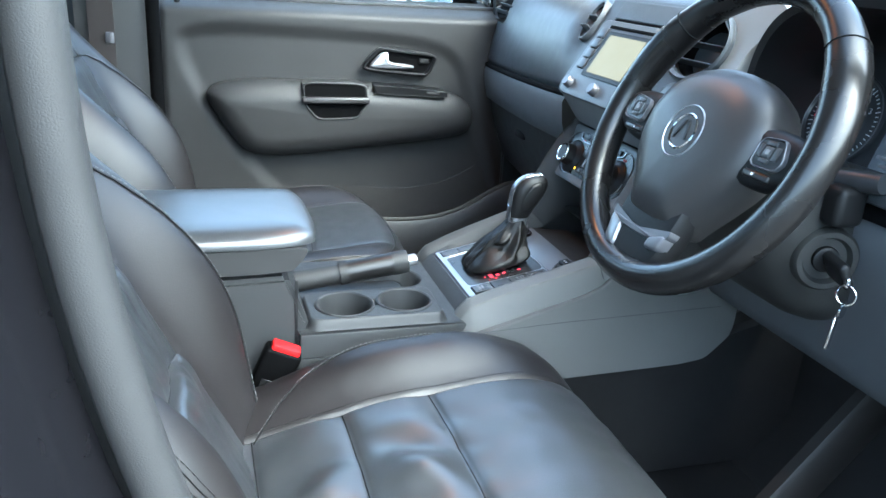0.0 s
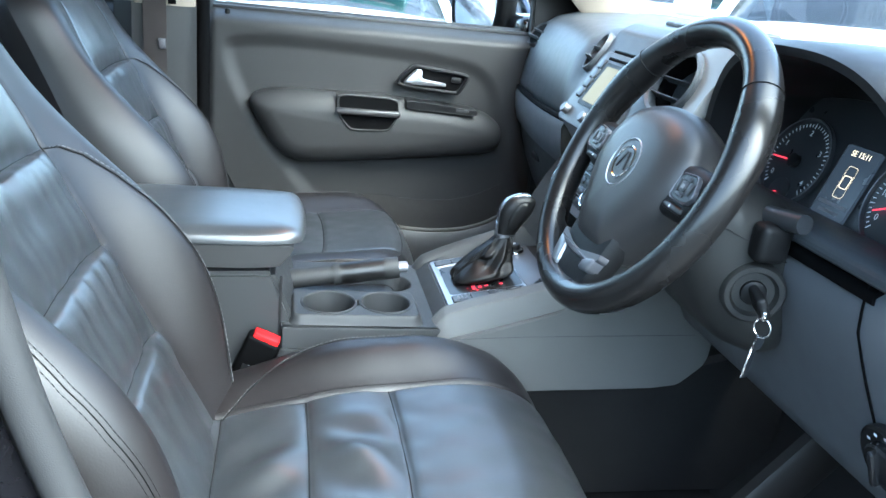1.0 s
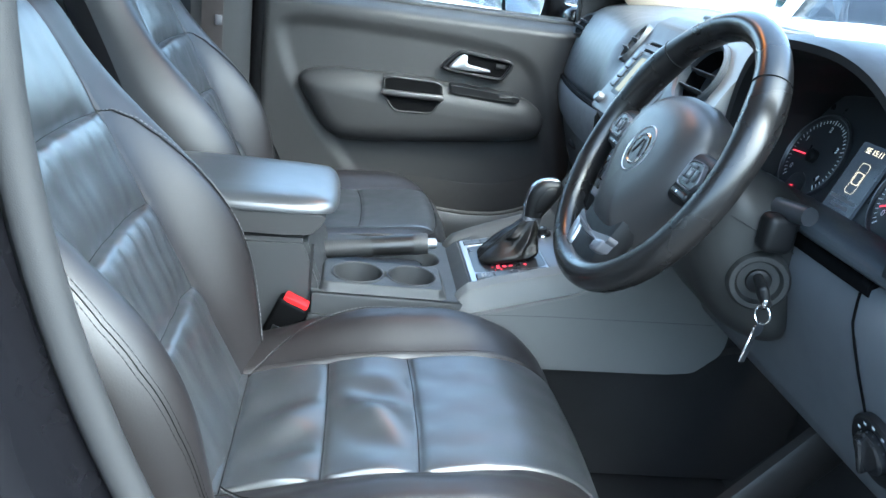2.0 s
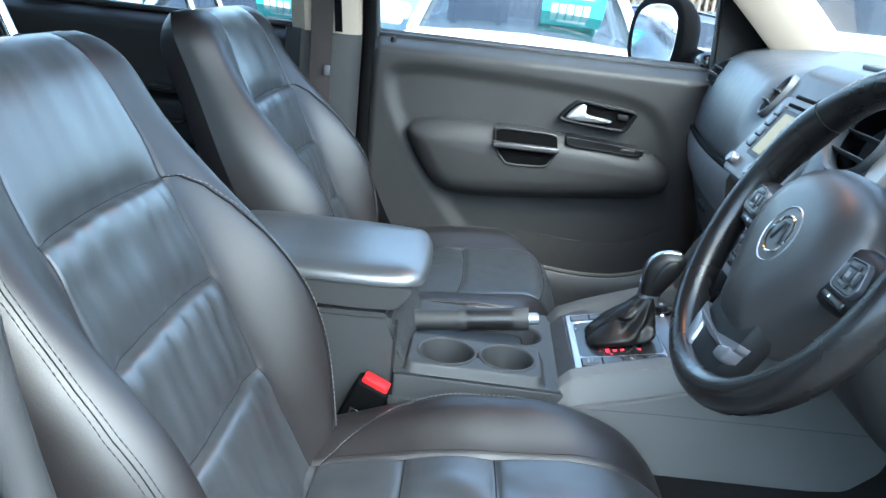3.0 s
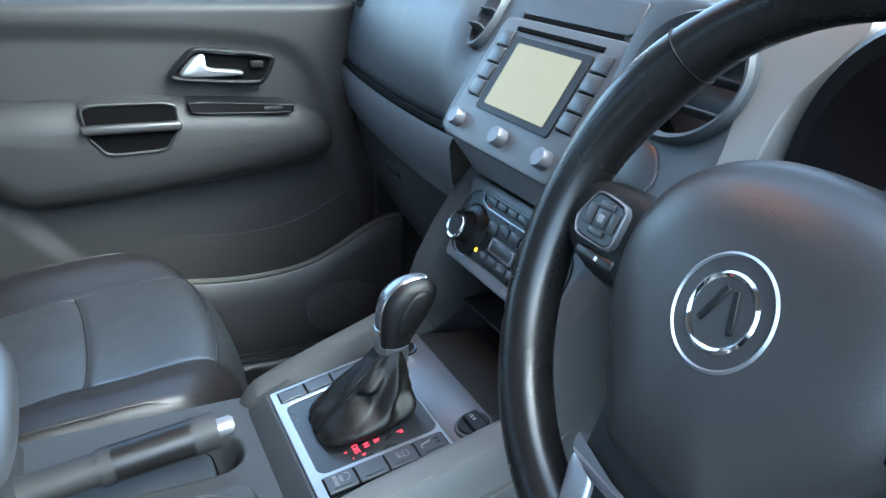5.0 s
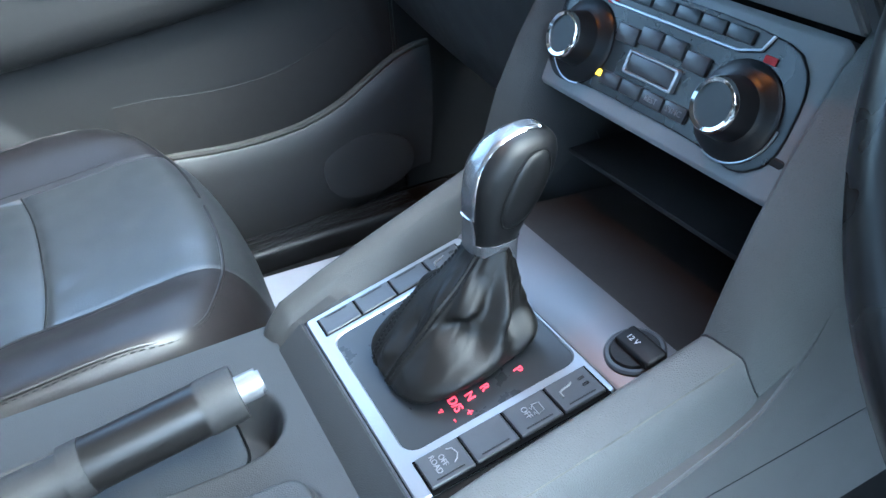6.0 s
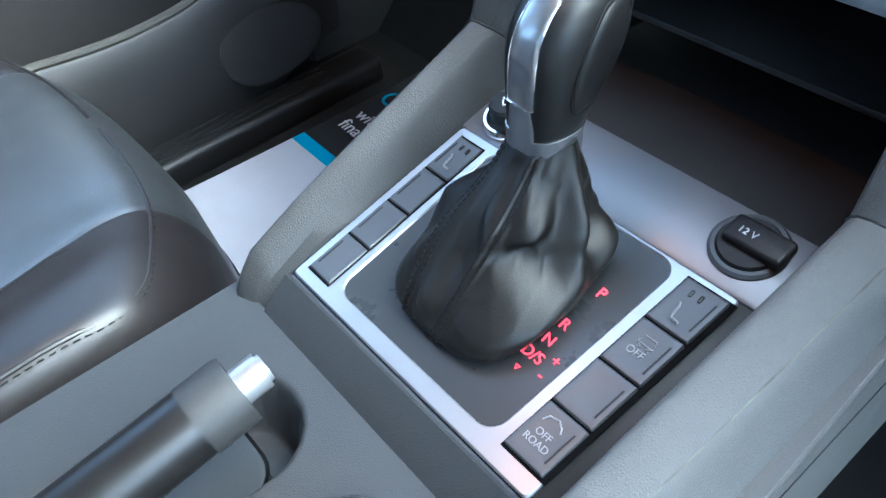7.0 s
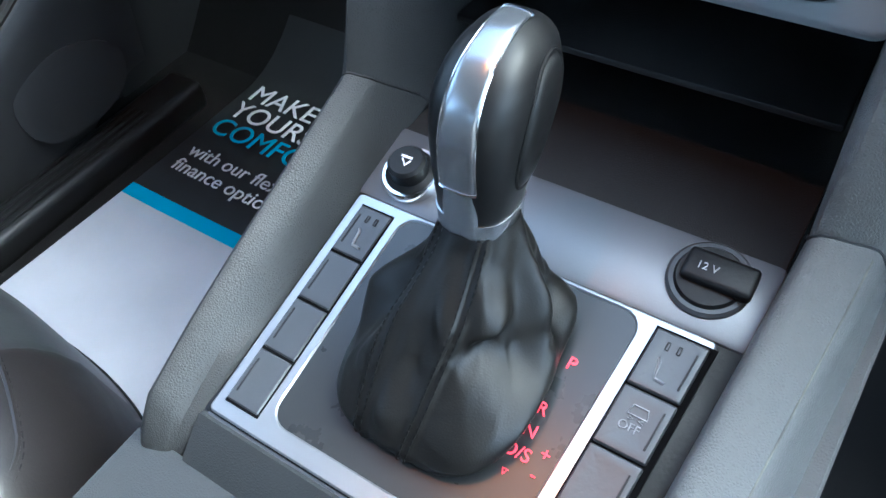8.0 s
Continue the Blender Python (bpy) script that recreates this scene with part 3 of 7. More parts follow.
gh2 = thing("grab_handle", "pale grey grab handle on the door pillar", "grab handle", at=(-0.55, 0.64, 0.82))
part("grip", tube(bend((-0.60, 0.665, 0.775), (-0.63, 0.60, 0.80), (-0.60, 0.62, 0.92), 10), 0.010, 8), GREYPL, gh2)

# rear door and its window
rd = thing("rear_door", "dark rear passenger door with a divided window", "door", at=(-0.9, 0.72, 0.4))
gx2, gz2 = np.linspace(-1.28, -0.56, 60), np.linspace(0.05, 0.695, 60)
X2, Z2 = np.meshgrid(gx2, gz2, indexing="ij")
pod2 = off_outline(X2, Z2, soften([(-1.10, 0.52), (-0.66, 0.53), (-0.60, 0.47), (-0.66, 0.40), (-1.08, 0.38)], 3))
H2 = 0.05 * step(-pod2, -0.01, 0.02) - 0.06 * step(Z2, 0.65, 0.695) ** 1.5
part("door_panel", sheet([[(X2[i, j], 0.715 - H2[i, j], Z2[i, j]) for j in range(60)] for i in range(60)]), DARK, rd, smooth=60)
CUP2 = CUP * 0.95 + np.array((-0.80, 0.03))
part("pull_cup", moved(frame_ring(CUP2, shrink(CUP2, 0.010), 0.056, 0.002), Matrix.Translation((0, -0.02, 0)) @ MD), GLOSS, rd, "gloss black pull cup")
part("glass", sheet([[(-1.24, 0.77, 0.695), (-0.58, 0.77, 0.695)], [(-1.20, 0.68, 1.13), (-0.60, 0.68, 1.13)]]), GLASS, rd).visible_shadow = False
part("window_frame", joined(strip([(-1.03, 0.765, 0.68), (-1.06, 0.68, 1.14)], 0.022, 0.02, (0, 1, 0.2)), strip(bend((-1.13, 0.765, 0.69), (-1.28, 0.75, 0.70), (-1.22, 0.69, 1.14), 8), 0.06, 0.02, (0, 1, 0.2)),
                            strip([(-0.575, 0.765, 0.66), (-0.60, 0.68, 1.14)], 0.03, 0.02, (0, 1, 0.2))), RUBBER, rd, "black window frame")
part("belt_seal", rbox(0.70, 0.02, 0.012, 0.004, at=(-0.92, 0.762, 0.69)), RUBBER, rd)
part("outer_skin", sheet([[(x, 0.80 + 0.05 * math.sin((z + 0.3) * 3.0), z) for x in np.linspace(-1.35, -0.45, 6)] for z in np.linspace(-0.25, 0.68, 12)]), PAINT_BLACK, rd)
single("quarter_panel", strip([(-1.40, 0.715, 0.05), (-1.40, 0.705, 0.74)], 0.30, 0.04, (0.1, 1, 0.1)), DARK, "dark lower trim behind the rear door", "trim", kind="structure")
single("quarter_trim", strip([(-1.37, 0.69, 0.73), (-1.38, 0.67, 0.85), (-1.38, 0.62, 1.15)], 0.20, 0.04, (0.2, 1, 0.1)), BEIGE, "beige trim behind the rear door", "trim", kind="structure")

# ---- seats ----
RECLINE = math.atan2(0.457, 0.889)
UP, OUT = Vector((-0.457, 0, 0.889)), Vector((0.889, 0, 0.457))


def spread(marks, lo, hi, n, fine=0.012, m=7):
    """Even steps from lo to hi, with finer ones on and beside each mark."""
    vals = set(np.round(np.linspace(lo, hi, n), 5))
    for c in marks:
        vals |= set(np.round(c + np.linspace(-fine, fine, m), 5))
    vals = sorted(v for v in vals if lo <= v <= hi)
    out = [vals[0]]
    for v in vals[1:]:
        if v - out[-1] > 0.0009:
            out.append(v)
    return out


CROSS = (-0.303, -0.201, -0.098)


def cushion_z(x, y, worn=1.0, cross=CROSS):
    """Height of the cushion's top before its edges roll over."""
    ay = abs(y)
    base = 0.262 + 0.052 * float(step(x, -0.42, -0.08)) + 0.010 * float(step(x, -0.10, 0.02)) - 0.010 * float(step(x, 0.0, 0.09))
    bol = (0.033 if worn > 0.5 else 0.016) * float(step(ay, 0.114, 0.180)) * (0.25 + 0.75 * float(step(x, -0.40, -0.12))) * (1 - 0.55 * float(step(x, -0.06, 0.06)))
    ins = float(step(ay, 0.121, 0.116))
    cut = sum(0.0050 * (math.exp(-(x - c) / 0.004) if x > c else math.exp((x - c) / 0.018)) for c in cross) * ins + (0.0035 if worn > 0.5 else 0.0012) * math.exp(-(((ay - 0.120) / 0.0024) ** 2))
    puff = ins * (0.0035 if len(cross) > 1 else 0.0) * abs(math.sin(math.pi * (x + 0.30) / 0.102)) * float(step(x, 0.02, -0.02))
    # sat-in folds that run out from the middle seam
    f1 = 0.012 * math.exp(-(((x + 0.150) / 0.030) ** 2)) * math.sin(52 * y + 26 * x) * math.exp(-(((y + 0.01) / 0.06) ** 2))
    f2 = 0.008 * math.exp(-(((x + 0.245) / 0.030) ** 2)) * math.sin(60 * y - 30 * x + 1.0) * math.exp(-(((y + 0.02) / 0.07) ** 2))
    return base + bol + puff - cut + (worn * (f1 + f2) + worn * 0.002 * noise.noise(Vector((x * 14, y * 26, 3.1)))) * ins + 0.0008 * noise.noise(Vector((x * 50, y * 40, 1)))


def seam_y(s):
    return 0.116 - 0.022 * float(step(s, 0.42, 0.56))


def arch(y):
    return 0.005 * max(0.0, 1 - (y / 0.116) ** 2)


BACK_CROSS = (0.161, 0.277, 0.393)


def back_half(s):
    top = min(1.0, max(0.0, (s - 0.485) / 0.08))
    return (0.222 + 0.014 * float(bell(s, 0.20, 0.16)) - 0.030 * float(step(s, 0.30, 0.52))) * math.sqrt(max(0.0, 1 - 0.35 * top ** 3))


def back_n(s, y, crease=1.0):
    """How far the backrest's face stands out at height s and offset y."""
    ay, sy = abs(y), seam_y(s)
    hw = back_half(s)
    v = min(1.0, ay / hw)
    bo = (0.066 * float(bell(s, 0.20, 0.175)) + 0.006) * float(step(ay, sy - 0.004, 0.190))
    lumb = 0.010 * float(bell(s, 0.10, 0.12)) * float(step(ay, 0.11, 0.03))
    ins = float(step(ay, sy + 0.003, sy - 0.002))
    s0 = s - arch(y)
    cut = 0.0014 * math.exp(-(((ay - sy) / 0.0022) ** 2))
    fade = ins * (0.3 + 0.7 * float(step(ay, sy, sy - 0.035)))
    pf = 0.0
    for c in BACK_CROSS:
        d = s0 - c
        cut += 0.0125 * (math.exp(-d / 0.018) if d > 0 else math.exp(d / 0.0028)) * fade
        pf += (0.0030 * math.exp(-(((d + 0.022) / 0.020) ** 2)) + 0.0016 * crease * noise.noise(Vector((y * 120, s * 9, 4.4))) * math.exp(-(((d + 0.020) / 0.022) ** 2))) * ins
    upright = 0.0028 * noise.noise(Vector((y * 72 + 0.5 * math.sin(s * 18), s * 6, 2.2))) * ins * (1 if s0 < 0.393 else 0.35)
    near = sum(math.exp(-(((s0 - c + 0.03) / 0.03) ** 2)) for c in BACK_CROSS[1:])
    upright *= (0.6 + 1.2 * near) * crease
    loose = 0.0018 * noise.noise(Vector((y * 20, s * 11, 7.7)))
    top = min(1.0, max(0.0, (s - 0.485) / 0.08))
    rnd = max(0.0, 1 - v ** 9) ** 0.5 * math.sqrt(max(0.0, 1 - top ** 2.5))
    return -0.05 + (bo + lumb + pf - cut + upright + loose + 0.05) * rnd


CURVE_X, CURVE_Y = (-0.305, -0.297, -0.276, -0.230, -0.165, -0.080, -0.02, 0.06), (0.100, 0.120, 0.148, 0.183, 0.202, 0.210, 0.212, 0.212)


def seat(label, shift, reach=0.128, corner=0.036, rest=0.0):
    """A front seat: cushion with bolsters, reclined backrest, headrest on two posts."""
    st = thing("front_seat", label, "seat", "front seats", at=(shift[0] - 0.2, shift[1], 0.06))
    o = Vector(shift)
    cross = CROSS if rest else (-0.109,)
    xs = spread(cross, -0.46, reach, 70)
    ys = [v for v in spread((0.120,), 0.0, 0.232, 40, 0.010, 9)]
    ys = [-v for v in ys[:0:-1]] + ys
    P = []
    for x0 in xs:
        row = []
        for y in ys:
            v = y / 0.232
            u = (x0 + 0.46) / (reach + 0.46)
            x = -0.46 + u * (reach + 0.46 - corner * abs(v) ** 2.8) if u > 0.55 else x0 - (corner * abs(v) ** 2.8) * u * (u / 0.55) ** 2
            ro, rv = (0.16, 0.16) if rest else (0.105, 0.13)
            du, dv = max(0.0, (u - 1 + ro) / ro), max(0.0, (abs(v) - 1 + rv) / rv)
            edge = 1 - math.sqrt(max(0.0, 1 - min(1.0, du ** 2.2 + dv ** 2.2)))
            row.append(Vector((x, y, cushion_z(x0, y, 1.0 if rest else 0.15, cross) - 0.115 * edge)) + o)
        P.append(row)
    a, b = (min(range(len(ys)), key=lambda j: abs(ys[j] - q)) for q in (-0.120, 0.120))
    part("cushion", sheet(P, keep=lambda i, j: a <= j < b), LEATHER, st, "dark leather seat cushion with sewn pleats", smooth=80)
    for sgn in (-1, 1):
        part("cushion_bolster", sheet(P, keep=lambda i, j: (j >= b) if sgn > 0 else (j < a)), LEATHER_SHADED, st, smooth=80)
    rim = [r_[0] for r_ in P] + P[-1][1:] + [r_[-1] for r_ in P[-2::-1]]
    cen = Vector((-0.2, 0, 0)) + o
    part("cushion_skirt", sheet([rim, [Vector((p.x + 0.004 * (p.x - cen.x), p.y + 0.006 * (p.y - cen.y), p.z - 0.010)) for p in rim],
                                 [Vector((p.x, p.y, p.z - 0.05)) for p in rim], [Vector((p.x - 0.05 * (p.x - cen.x), p.y - 0.05 * (p.y - cen.y), 0.10)) for p in rim]]), LEATHER_SHADED, st, smooth=80)
    part("welt", tube([Vector((p.x + 0.004 * (p.x - cen.x), p.y + 0.007 * (p.y - cen.y), p.z - 0.010)) for p in rim[::3]], 0.0016, 6), THREAD_DARK, st)
    part("seat_base", rbox(0.42, 0.38, 0.09, 0.02, at=(-0.21 + o.x, o.y, 0.085)), DARK, st, "dark seat base and runners")
    for q in (-0.1265, 0.1265):
        row = min(range(len(ys)), key=lambda j: abs(ys[j] - q))
        part("insert_seam", tube([r_[row] + Vector((0, 0, -0.0002)) for r_ in P[3:-12]], 0.0006, 5), THREAD_DARK, st)
    for c in cross:
        row = min(range(len(xs)), key=lambda k: abs(xs[k] - c))
        part("cross_seam", tube([p + Vector((0, 0, 0.0002)) for p in P[row][a:b + 1]], 0.0009, 5), THREAD_DARK, st)

    def on_cushion(x, y):
        i = min(range(len(xs)), key=lambda k: abs(xs[k] - x))
        j = min(range(len(ys)), key=lambda k: abs(ys[k] - y))
        return P[i][j]
    for sgn in (-1, 1):
        if rest:
            # sewn line that leaves the insert and swings up along the bolster
            curve = [on_cushion(x, sgn * float(np.interp(x, CURVE_X, CURVE_Y))) for x in np.linspace(CURVE_X[0], 0.06, 60)]
            curve = [sum((curve[min(max(k + q, 0), 59)] for q in range(-3, 4)), Vector()) / 7 for k in range(60)]
            part("piping", tube([p + Vector((0, 0, 0.0006)) for p in curve], 0.0009, 6), THREAD_DARK, st)
            part("stitching", stitches([p + Vector((0, sgn * 0.0035, 0.0010)) for p in curve], 0.0036, 0.0024, 0.0005), THREAD, st)
        j = min(range(len(ys)), key=lambda k: abs(ys[k] - sgn * 0.2150))
        low, row2 = [], []
        for i in range(3, len(xs) - 4):
            da, db = P[i + 1][j] - P[i - 1][j], P[i][j + 1] - P[i][j - 1]
            n_ = da.cross(db).normalized()
            low.append(P[i][j] + n_ * 0.0008)
            row2.append(P[i][j] + n_ * 0.0012 + db.normalized() * sgn * 0.0042)
        if not rest:
            # piped line along the inner edge of the roll, round the front corner
            jc = min(range(len(ys)), key=lambda k: abs(ys[k] - sgn * 0.2060))
            ic = min(range(len(xs)), key=lambda k: abs((xs[k] + 0.46) / (reach + 0.46) - 0.925))
            edge_line = [P[i][jc] for i in range(3, ic)] + [P[ic][j_] for j_ in (range(jc, len(ys) // 2, -1) if sgn > 0 else range(jc, len(ys) // 2 + 1))]
            n_e = len(edge_line)
            edge_line = [sum((edge_line[min(max(k + q, 0), n_e - 1)] for q in range(-4, 5)), Vector()) / 9 for k in range(n_e)]
            part("piping", tube([p + Vector((0, 0, 0.0004)) for p in edge_line], 0.0015, 6), LEATHER_SHADED, st)
            part("stitching", stitches([p + Vector((0, sgn * 0.004, -0.0006)) for p in edge_line], 0.004, 0.0026, 0.00042), THREAD_DARK, st)
        if rest:
            part("side_seam", tube(low, 0.0011, 6), THREAD_DARK, st)
            part("stitching", stitches(row2, 0.004, 0.0026, 0.00042), THREAD_DARK, st)
    # backrest
    bp_ = Vector((-0.3005, 0, 0.25)) + o
    at_ = lambda s, y, lift=0.0: bp_ + UP * s + OUT * (back_n(s, y, 1.0 if rest else 0.3) + lift) + Vector((0, y, 0))
    ss = spread(BACK_CROSS, -0.10, 0.565, 90, 0.009, 15)
    wi = np.concatenate([np.linspace(0, 0.90, 18), np.linspace(0.92, 1.0, 7)])
    wo = np.concatenate([np.linspace(0.03, 0.2, 6), np.linspace(0.25, 0.85, 16), np.linspace(0.88, 1.0, 9)])
    front, back = [], []
    for s in ss:
        sy, hw = seam_y(s), back_half(s)
        half = [w * sy for w in wi] + [sy + w * (hw - sy) for w in wo]
        offs = [-h for h in half[:0:-1]] + half
        row = [at_(s + arch(y) * float(step(s, 0.05, 0.15)) * float(step(s, 0.50, 0.42)), y) for y in offs]
        front.append(row)
        top = min(1.0, max(0.0, (s - 0.485) / 0.08))
        rb = []
        for v in np.linspace(1, -1, 24)[1:-1]:
            rnd = max(0.0, 1 - abs(v) ** 5) ** 0.5 * math.sqrt(max(0.0, 1 - top ** 2.5))
            rb.append(bp_ + UP * s + OUT * (-0.05 - (0.055 + 0.03 * float(bell(s, 0.1, 0.2))) * rnd) + Vector((0, v * hw, 0)))
        back.append([row[-1], *rb, row[0]])
    n_in = len(wi) - 1
    mid = len(front[0]) // 2
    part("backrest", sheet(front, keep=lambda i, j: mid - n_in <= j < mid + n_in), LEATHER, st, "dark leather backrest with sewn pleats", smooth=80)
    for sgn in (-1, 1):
        part("back_bolster", sheet(front, keep=lambda i, j: (j >= mid + n_in) if sgn > 0 else (j < mid - n_in)), LEATHER_SHADED, st, smooth=80)
    part("back_shell", sheet(back), LEATHER_SHADED, st, smooth=80)
    part("back_top", sheet([front[-1], [bp_ + UP * 0.566 + OUT * -0.05 + Vector((0, q * 0.05, 0)) for q in np.linspace(-1, 1, len(front[-1]))]]), LEATHER_SHADED, st, smooth=80)
    for c in BACK_CROSS:
        part("cross_seam", tube([at_(c + arch(y), y, -0.0003) for y in np.linspace(-0.112, 0.112, 40)], 0.0009, 5), THREAD_DARK, st)
    for sgn in (-1, 1):
        part("insert_seam", tube([at_(s, sgn * seam_y(s), -0.0002) for s in np.linspace(0.0, 0.50, 60)], 0.0008, 5), THREAD_DARK, st)
    # sewn line that bounds each bolster
    key = [(0.393, 0.116), (0.388, 0.140), (0.368, 0.165), (0.335, 0.184), (0.29, 0.197), (0.22, 0.205), (0.14, 0.205), (0.07, 0.196), (0.01, 0.178)]
    key = [(q, 0.116 + 0.76 * (w - 0.116)) for q, w in key]
    line = []
    for (s0, y0), (s1, y1) in zip(key, key[1:]):
        line += [(s0 + (s1 - s0) * k / 8, y0 + (y1 - y0) * k / 8) for k in range(8)]
    for sgn in (-1, 1):
        if rest and sgn < 0:
            # doubly sewn ridge of the outer bolster
            kq = [(0.42, 0.184), (0.383, 0.193), (0.347, 0.199), (0.307, 0.205), (0.265, 0.209), (0.215, 0.210), (0.15, 0.206), (0.08, 0.197), (0.02, 0.185)]
            for dy, w in ((0.0, 0.0005), (0.0030, 0), (-0.0030, 0)):
                run = [(s, float(np.interp(s, [q[0] for q in kq[::-1]], [q[1] for q in kq[::-1]])) + dy) for s in np.linspace(0.42, 0.02, 60)]
                if w:
                    part("ridge_seam", tube([at_(s, -y, 0.0009) for s, y in run], w, 6), THREAD_DARK, st)
                else:
                    part("stitching", stitches([at_(s, -y, 0.0010) for s, y in run], 0.0034, 0.0022, 0.00038), RIDGE_THREAD, st)
            continue
        part("bolster_seam", tube([at_(s, sgn * y, 0.0009) for s, y in line], 0.0010, 5), THREAD_DARK, st)
        part("stitching", stitches([at_(s - 0.001, sgn * (y + 0.004), 0.0014) for s, y in line], 0.0042, 0.0026, 0.0006), THREAD, st)
    # headrest and posts
    for sgn in (-1, 1):
        a_ = bp_ + UP * 0.545 + OUT * -0.052 + Vector((0, sgn * 0.07, 0))
        b_ = bp_ + UP * (0.640 + rest) + OUT * -0.040 + Vector((0, sgn * 0.066, 0))
        post = part("headrest_post", cyl(a_, b_, 0.0065, n=16), CHROME, st, "chrome headrest post")
        part("collar", cyl(a_, a_ + (b_ - a_) * 0.14, 0.013, 0.011, n=16, bevel=0.003), DARK, post)
    hc = bp_ + UP * (0.705 + rest) + OUT * -0.030
    m = Matrix.Translation(hc) @ Euler((0, -RECLINE * 0.6, 0)).to_matrix().to_4x4()
    part("headrest", moved(rbox(0.105, 0.265, 0.19, 0.045, 5), m), LEATHER_SHADED, st, "dark leather headrest")
    return st


seat("creased dark grey leather driver's seat with sewn pleats", (0.0, -0.365, 0.0), rest=0.05)
seat("dark grey leather passenger seat beside the centre console", (-0.052, 0.365, 0.0), 0.078, 0.078)

# rear bench
rs = thing("rear_bench", "dark leather rear bench seat", "seat", at=(-1.2, 0, 0.1))
for sgn in (1, -1):
    bk = rbox(0.14, 0.64, 0.72, 0.05, 4)
    part("rear_backrest", moved(bk, Matrix.Translation((-1.42, 0.34 * sgn, 0.57)) @ Euler((0, -0.3, 0)).to_matrix().to_4x4()), LEATHER, rs)
part("rear_cushion", rbox(0.5, 1.3, 0.16, 0.05, 4, at=(-1.12, 0, 0.26)), LEATHER, rs)

# belt buckle beside the driver's seat
bk = thing("belt_buckle", "black seat belt buckle with a red release button", "belt buckle", at=(-0.27, -0.135, 0.25))
MB = Matrix.Translation((-0.270, -0.138, 0.295)) @ Euler((radians(4), radians(22), radians(-6))).to_matrix().to_4x4()
part("housing", moved(rbox(0.046, 0.024, 0.082, 0.006, 3), MB), BUCKLE, bk)
part("release_button", moved(rbox(0.036, 0.0195, 0.012, 0.003, 2, at=(0.001, 0, 0.0405)), MB), RED, bk, "red release button")
part("stalk", moved(rbox(0.028, 0.012, 0.14, 0.004, 2, at=(0, 0, -0.10)), MB), BUCKLE, bk)
part("moulded_mark", moved(rbox(0.026, 0.001, 0.018, 0.0003, 1, at=(0, -0.0122, -0.01)), MB), GLOSS, bk)

# ---- centre console ----
con = thing("centre_console", "dark grey centre console with cup holders, armrest and gear selector", "console", at=(0.0, 0, 0.1))
# rail on the driver's side: flat top with a worn crest, side panel below, leg on its end
CREST_X, CREST_Z = (-0.030, -0.021, -0.010, 0.037, 0.095, 0.164, 0.22), (0.330, 0.346, 0.3585, 0.3762, 0.3940, 0.4165, 0.436)


def driver_section(u):
    row = []
    for y, rise, end in ((-0.0975, -0.060, 0.180), (-0.0975, -0.010, 0.168), (-0.0985, -0.0010, 0.1600), (-0.1000, 0.0030, 0.1587), (-0.1025, 0.0046, 0.1590), (-0.1070, 0.0042, 0.1602), (-0.1140, 0.0026, 0.1618), (-0.1195, 0.0013, 0.1635),
                         (-0.1222, 0.0, 0.1644), (-0.1240, -0.0020, 0.1648), (-0.1275, -0.0090, 0.1655), (-0.1330, -0.0220, 0.1700), (-0.1374, -0.0360, 0.1750), (-0.1378, -0.0500, 0.1800)):
        x = -0.029 + u * (end + 0.029)
        row.append((x, y - 0.075 * (x - 0.05) * (1 if y > -0.130 else 0.6), float(np.interp(x, CREST_X, CREST_Z)) + rise))
    return row


rail = [driver_section(u) for u in np.linspace(0, 1, 48)]
part("driver_rail", sheet(rail, cap_u=True), RAIL_LIT, con, "grained grey console rail with a worn edge", smooth=40)
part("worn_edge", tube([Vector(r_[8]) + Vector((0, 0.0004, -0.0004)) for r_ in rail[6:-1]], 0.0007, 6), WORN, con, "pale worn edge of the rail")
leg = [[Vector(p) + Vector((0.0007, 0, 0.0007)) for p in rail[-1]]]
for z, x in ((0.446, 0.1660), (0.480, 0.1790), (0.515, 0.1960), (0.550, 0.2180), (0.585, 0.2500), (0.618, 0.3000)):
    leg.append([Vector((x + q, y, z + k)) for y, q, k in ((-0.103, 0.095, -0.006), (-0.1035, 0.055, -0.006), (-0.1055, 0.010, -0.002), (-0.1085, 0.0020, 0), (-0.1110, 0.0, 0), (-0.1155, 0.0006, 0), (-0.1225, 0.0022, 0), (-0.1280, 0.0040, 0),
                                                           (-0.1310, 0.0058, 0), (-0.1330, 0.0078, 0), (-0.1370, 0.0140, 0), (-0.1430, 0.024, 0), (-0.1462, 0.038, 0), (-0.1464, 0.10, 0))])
part("driver_leg", sheet(leg), RAIL_LIT, con, "grained grey leg from the rail up to the dashboard", smooth=40)
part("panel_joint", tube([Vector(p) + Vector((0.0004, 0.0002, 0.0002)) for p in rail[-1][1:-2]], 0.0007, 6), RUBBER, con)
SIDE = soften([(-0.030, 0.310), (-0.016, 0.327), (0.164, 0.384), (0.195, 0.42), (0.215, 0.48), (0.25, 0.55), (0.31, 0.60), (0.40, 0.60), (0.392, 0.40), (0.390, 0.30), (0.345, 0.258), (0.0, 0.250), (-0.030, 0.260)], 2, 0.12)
part("side_panel", prism(SIDE, -0.128, -0.146, 0.006, 3), RAIL_LIT, con, "grained grey console side panel", smooth=30)
part("panel_crease", tube([(x, -0.1463, 0.333 + 0.055 * (x + 0.03) - 0.03 * max(0, x - 0.1)) for x in np.linspace(-0.02, 0.36, 16)], 0.0003, 6), CONSOLE, con)

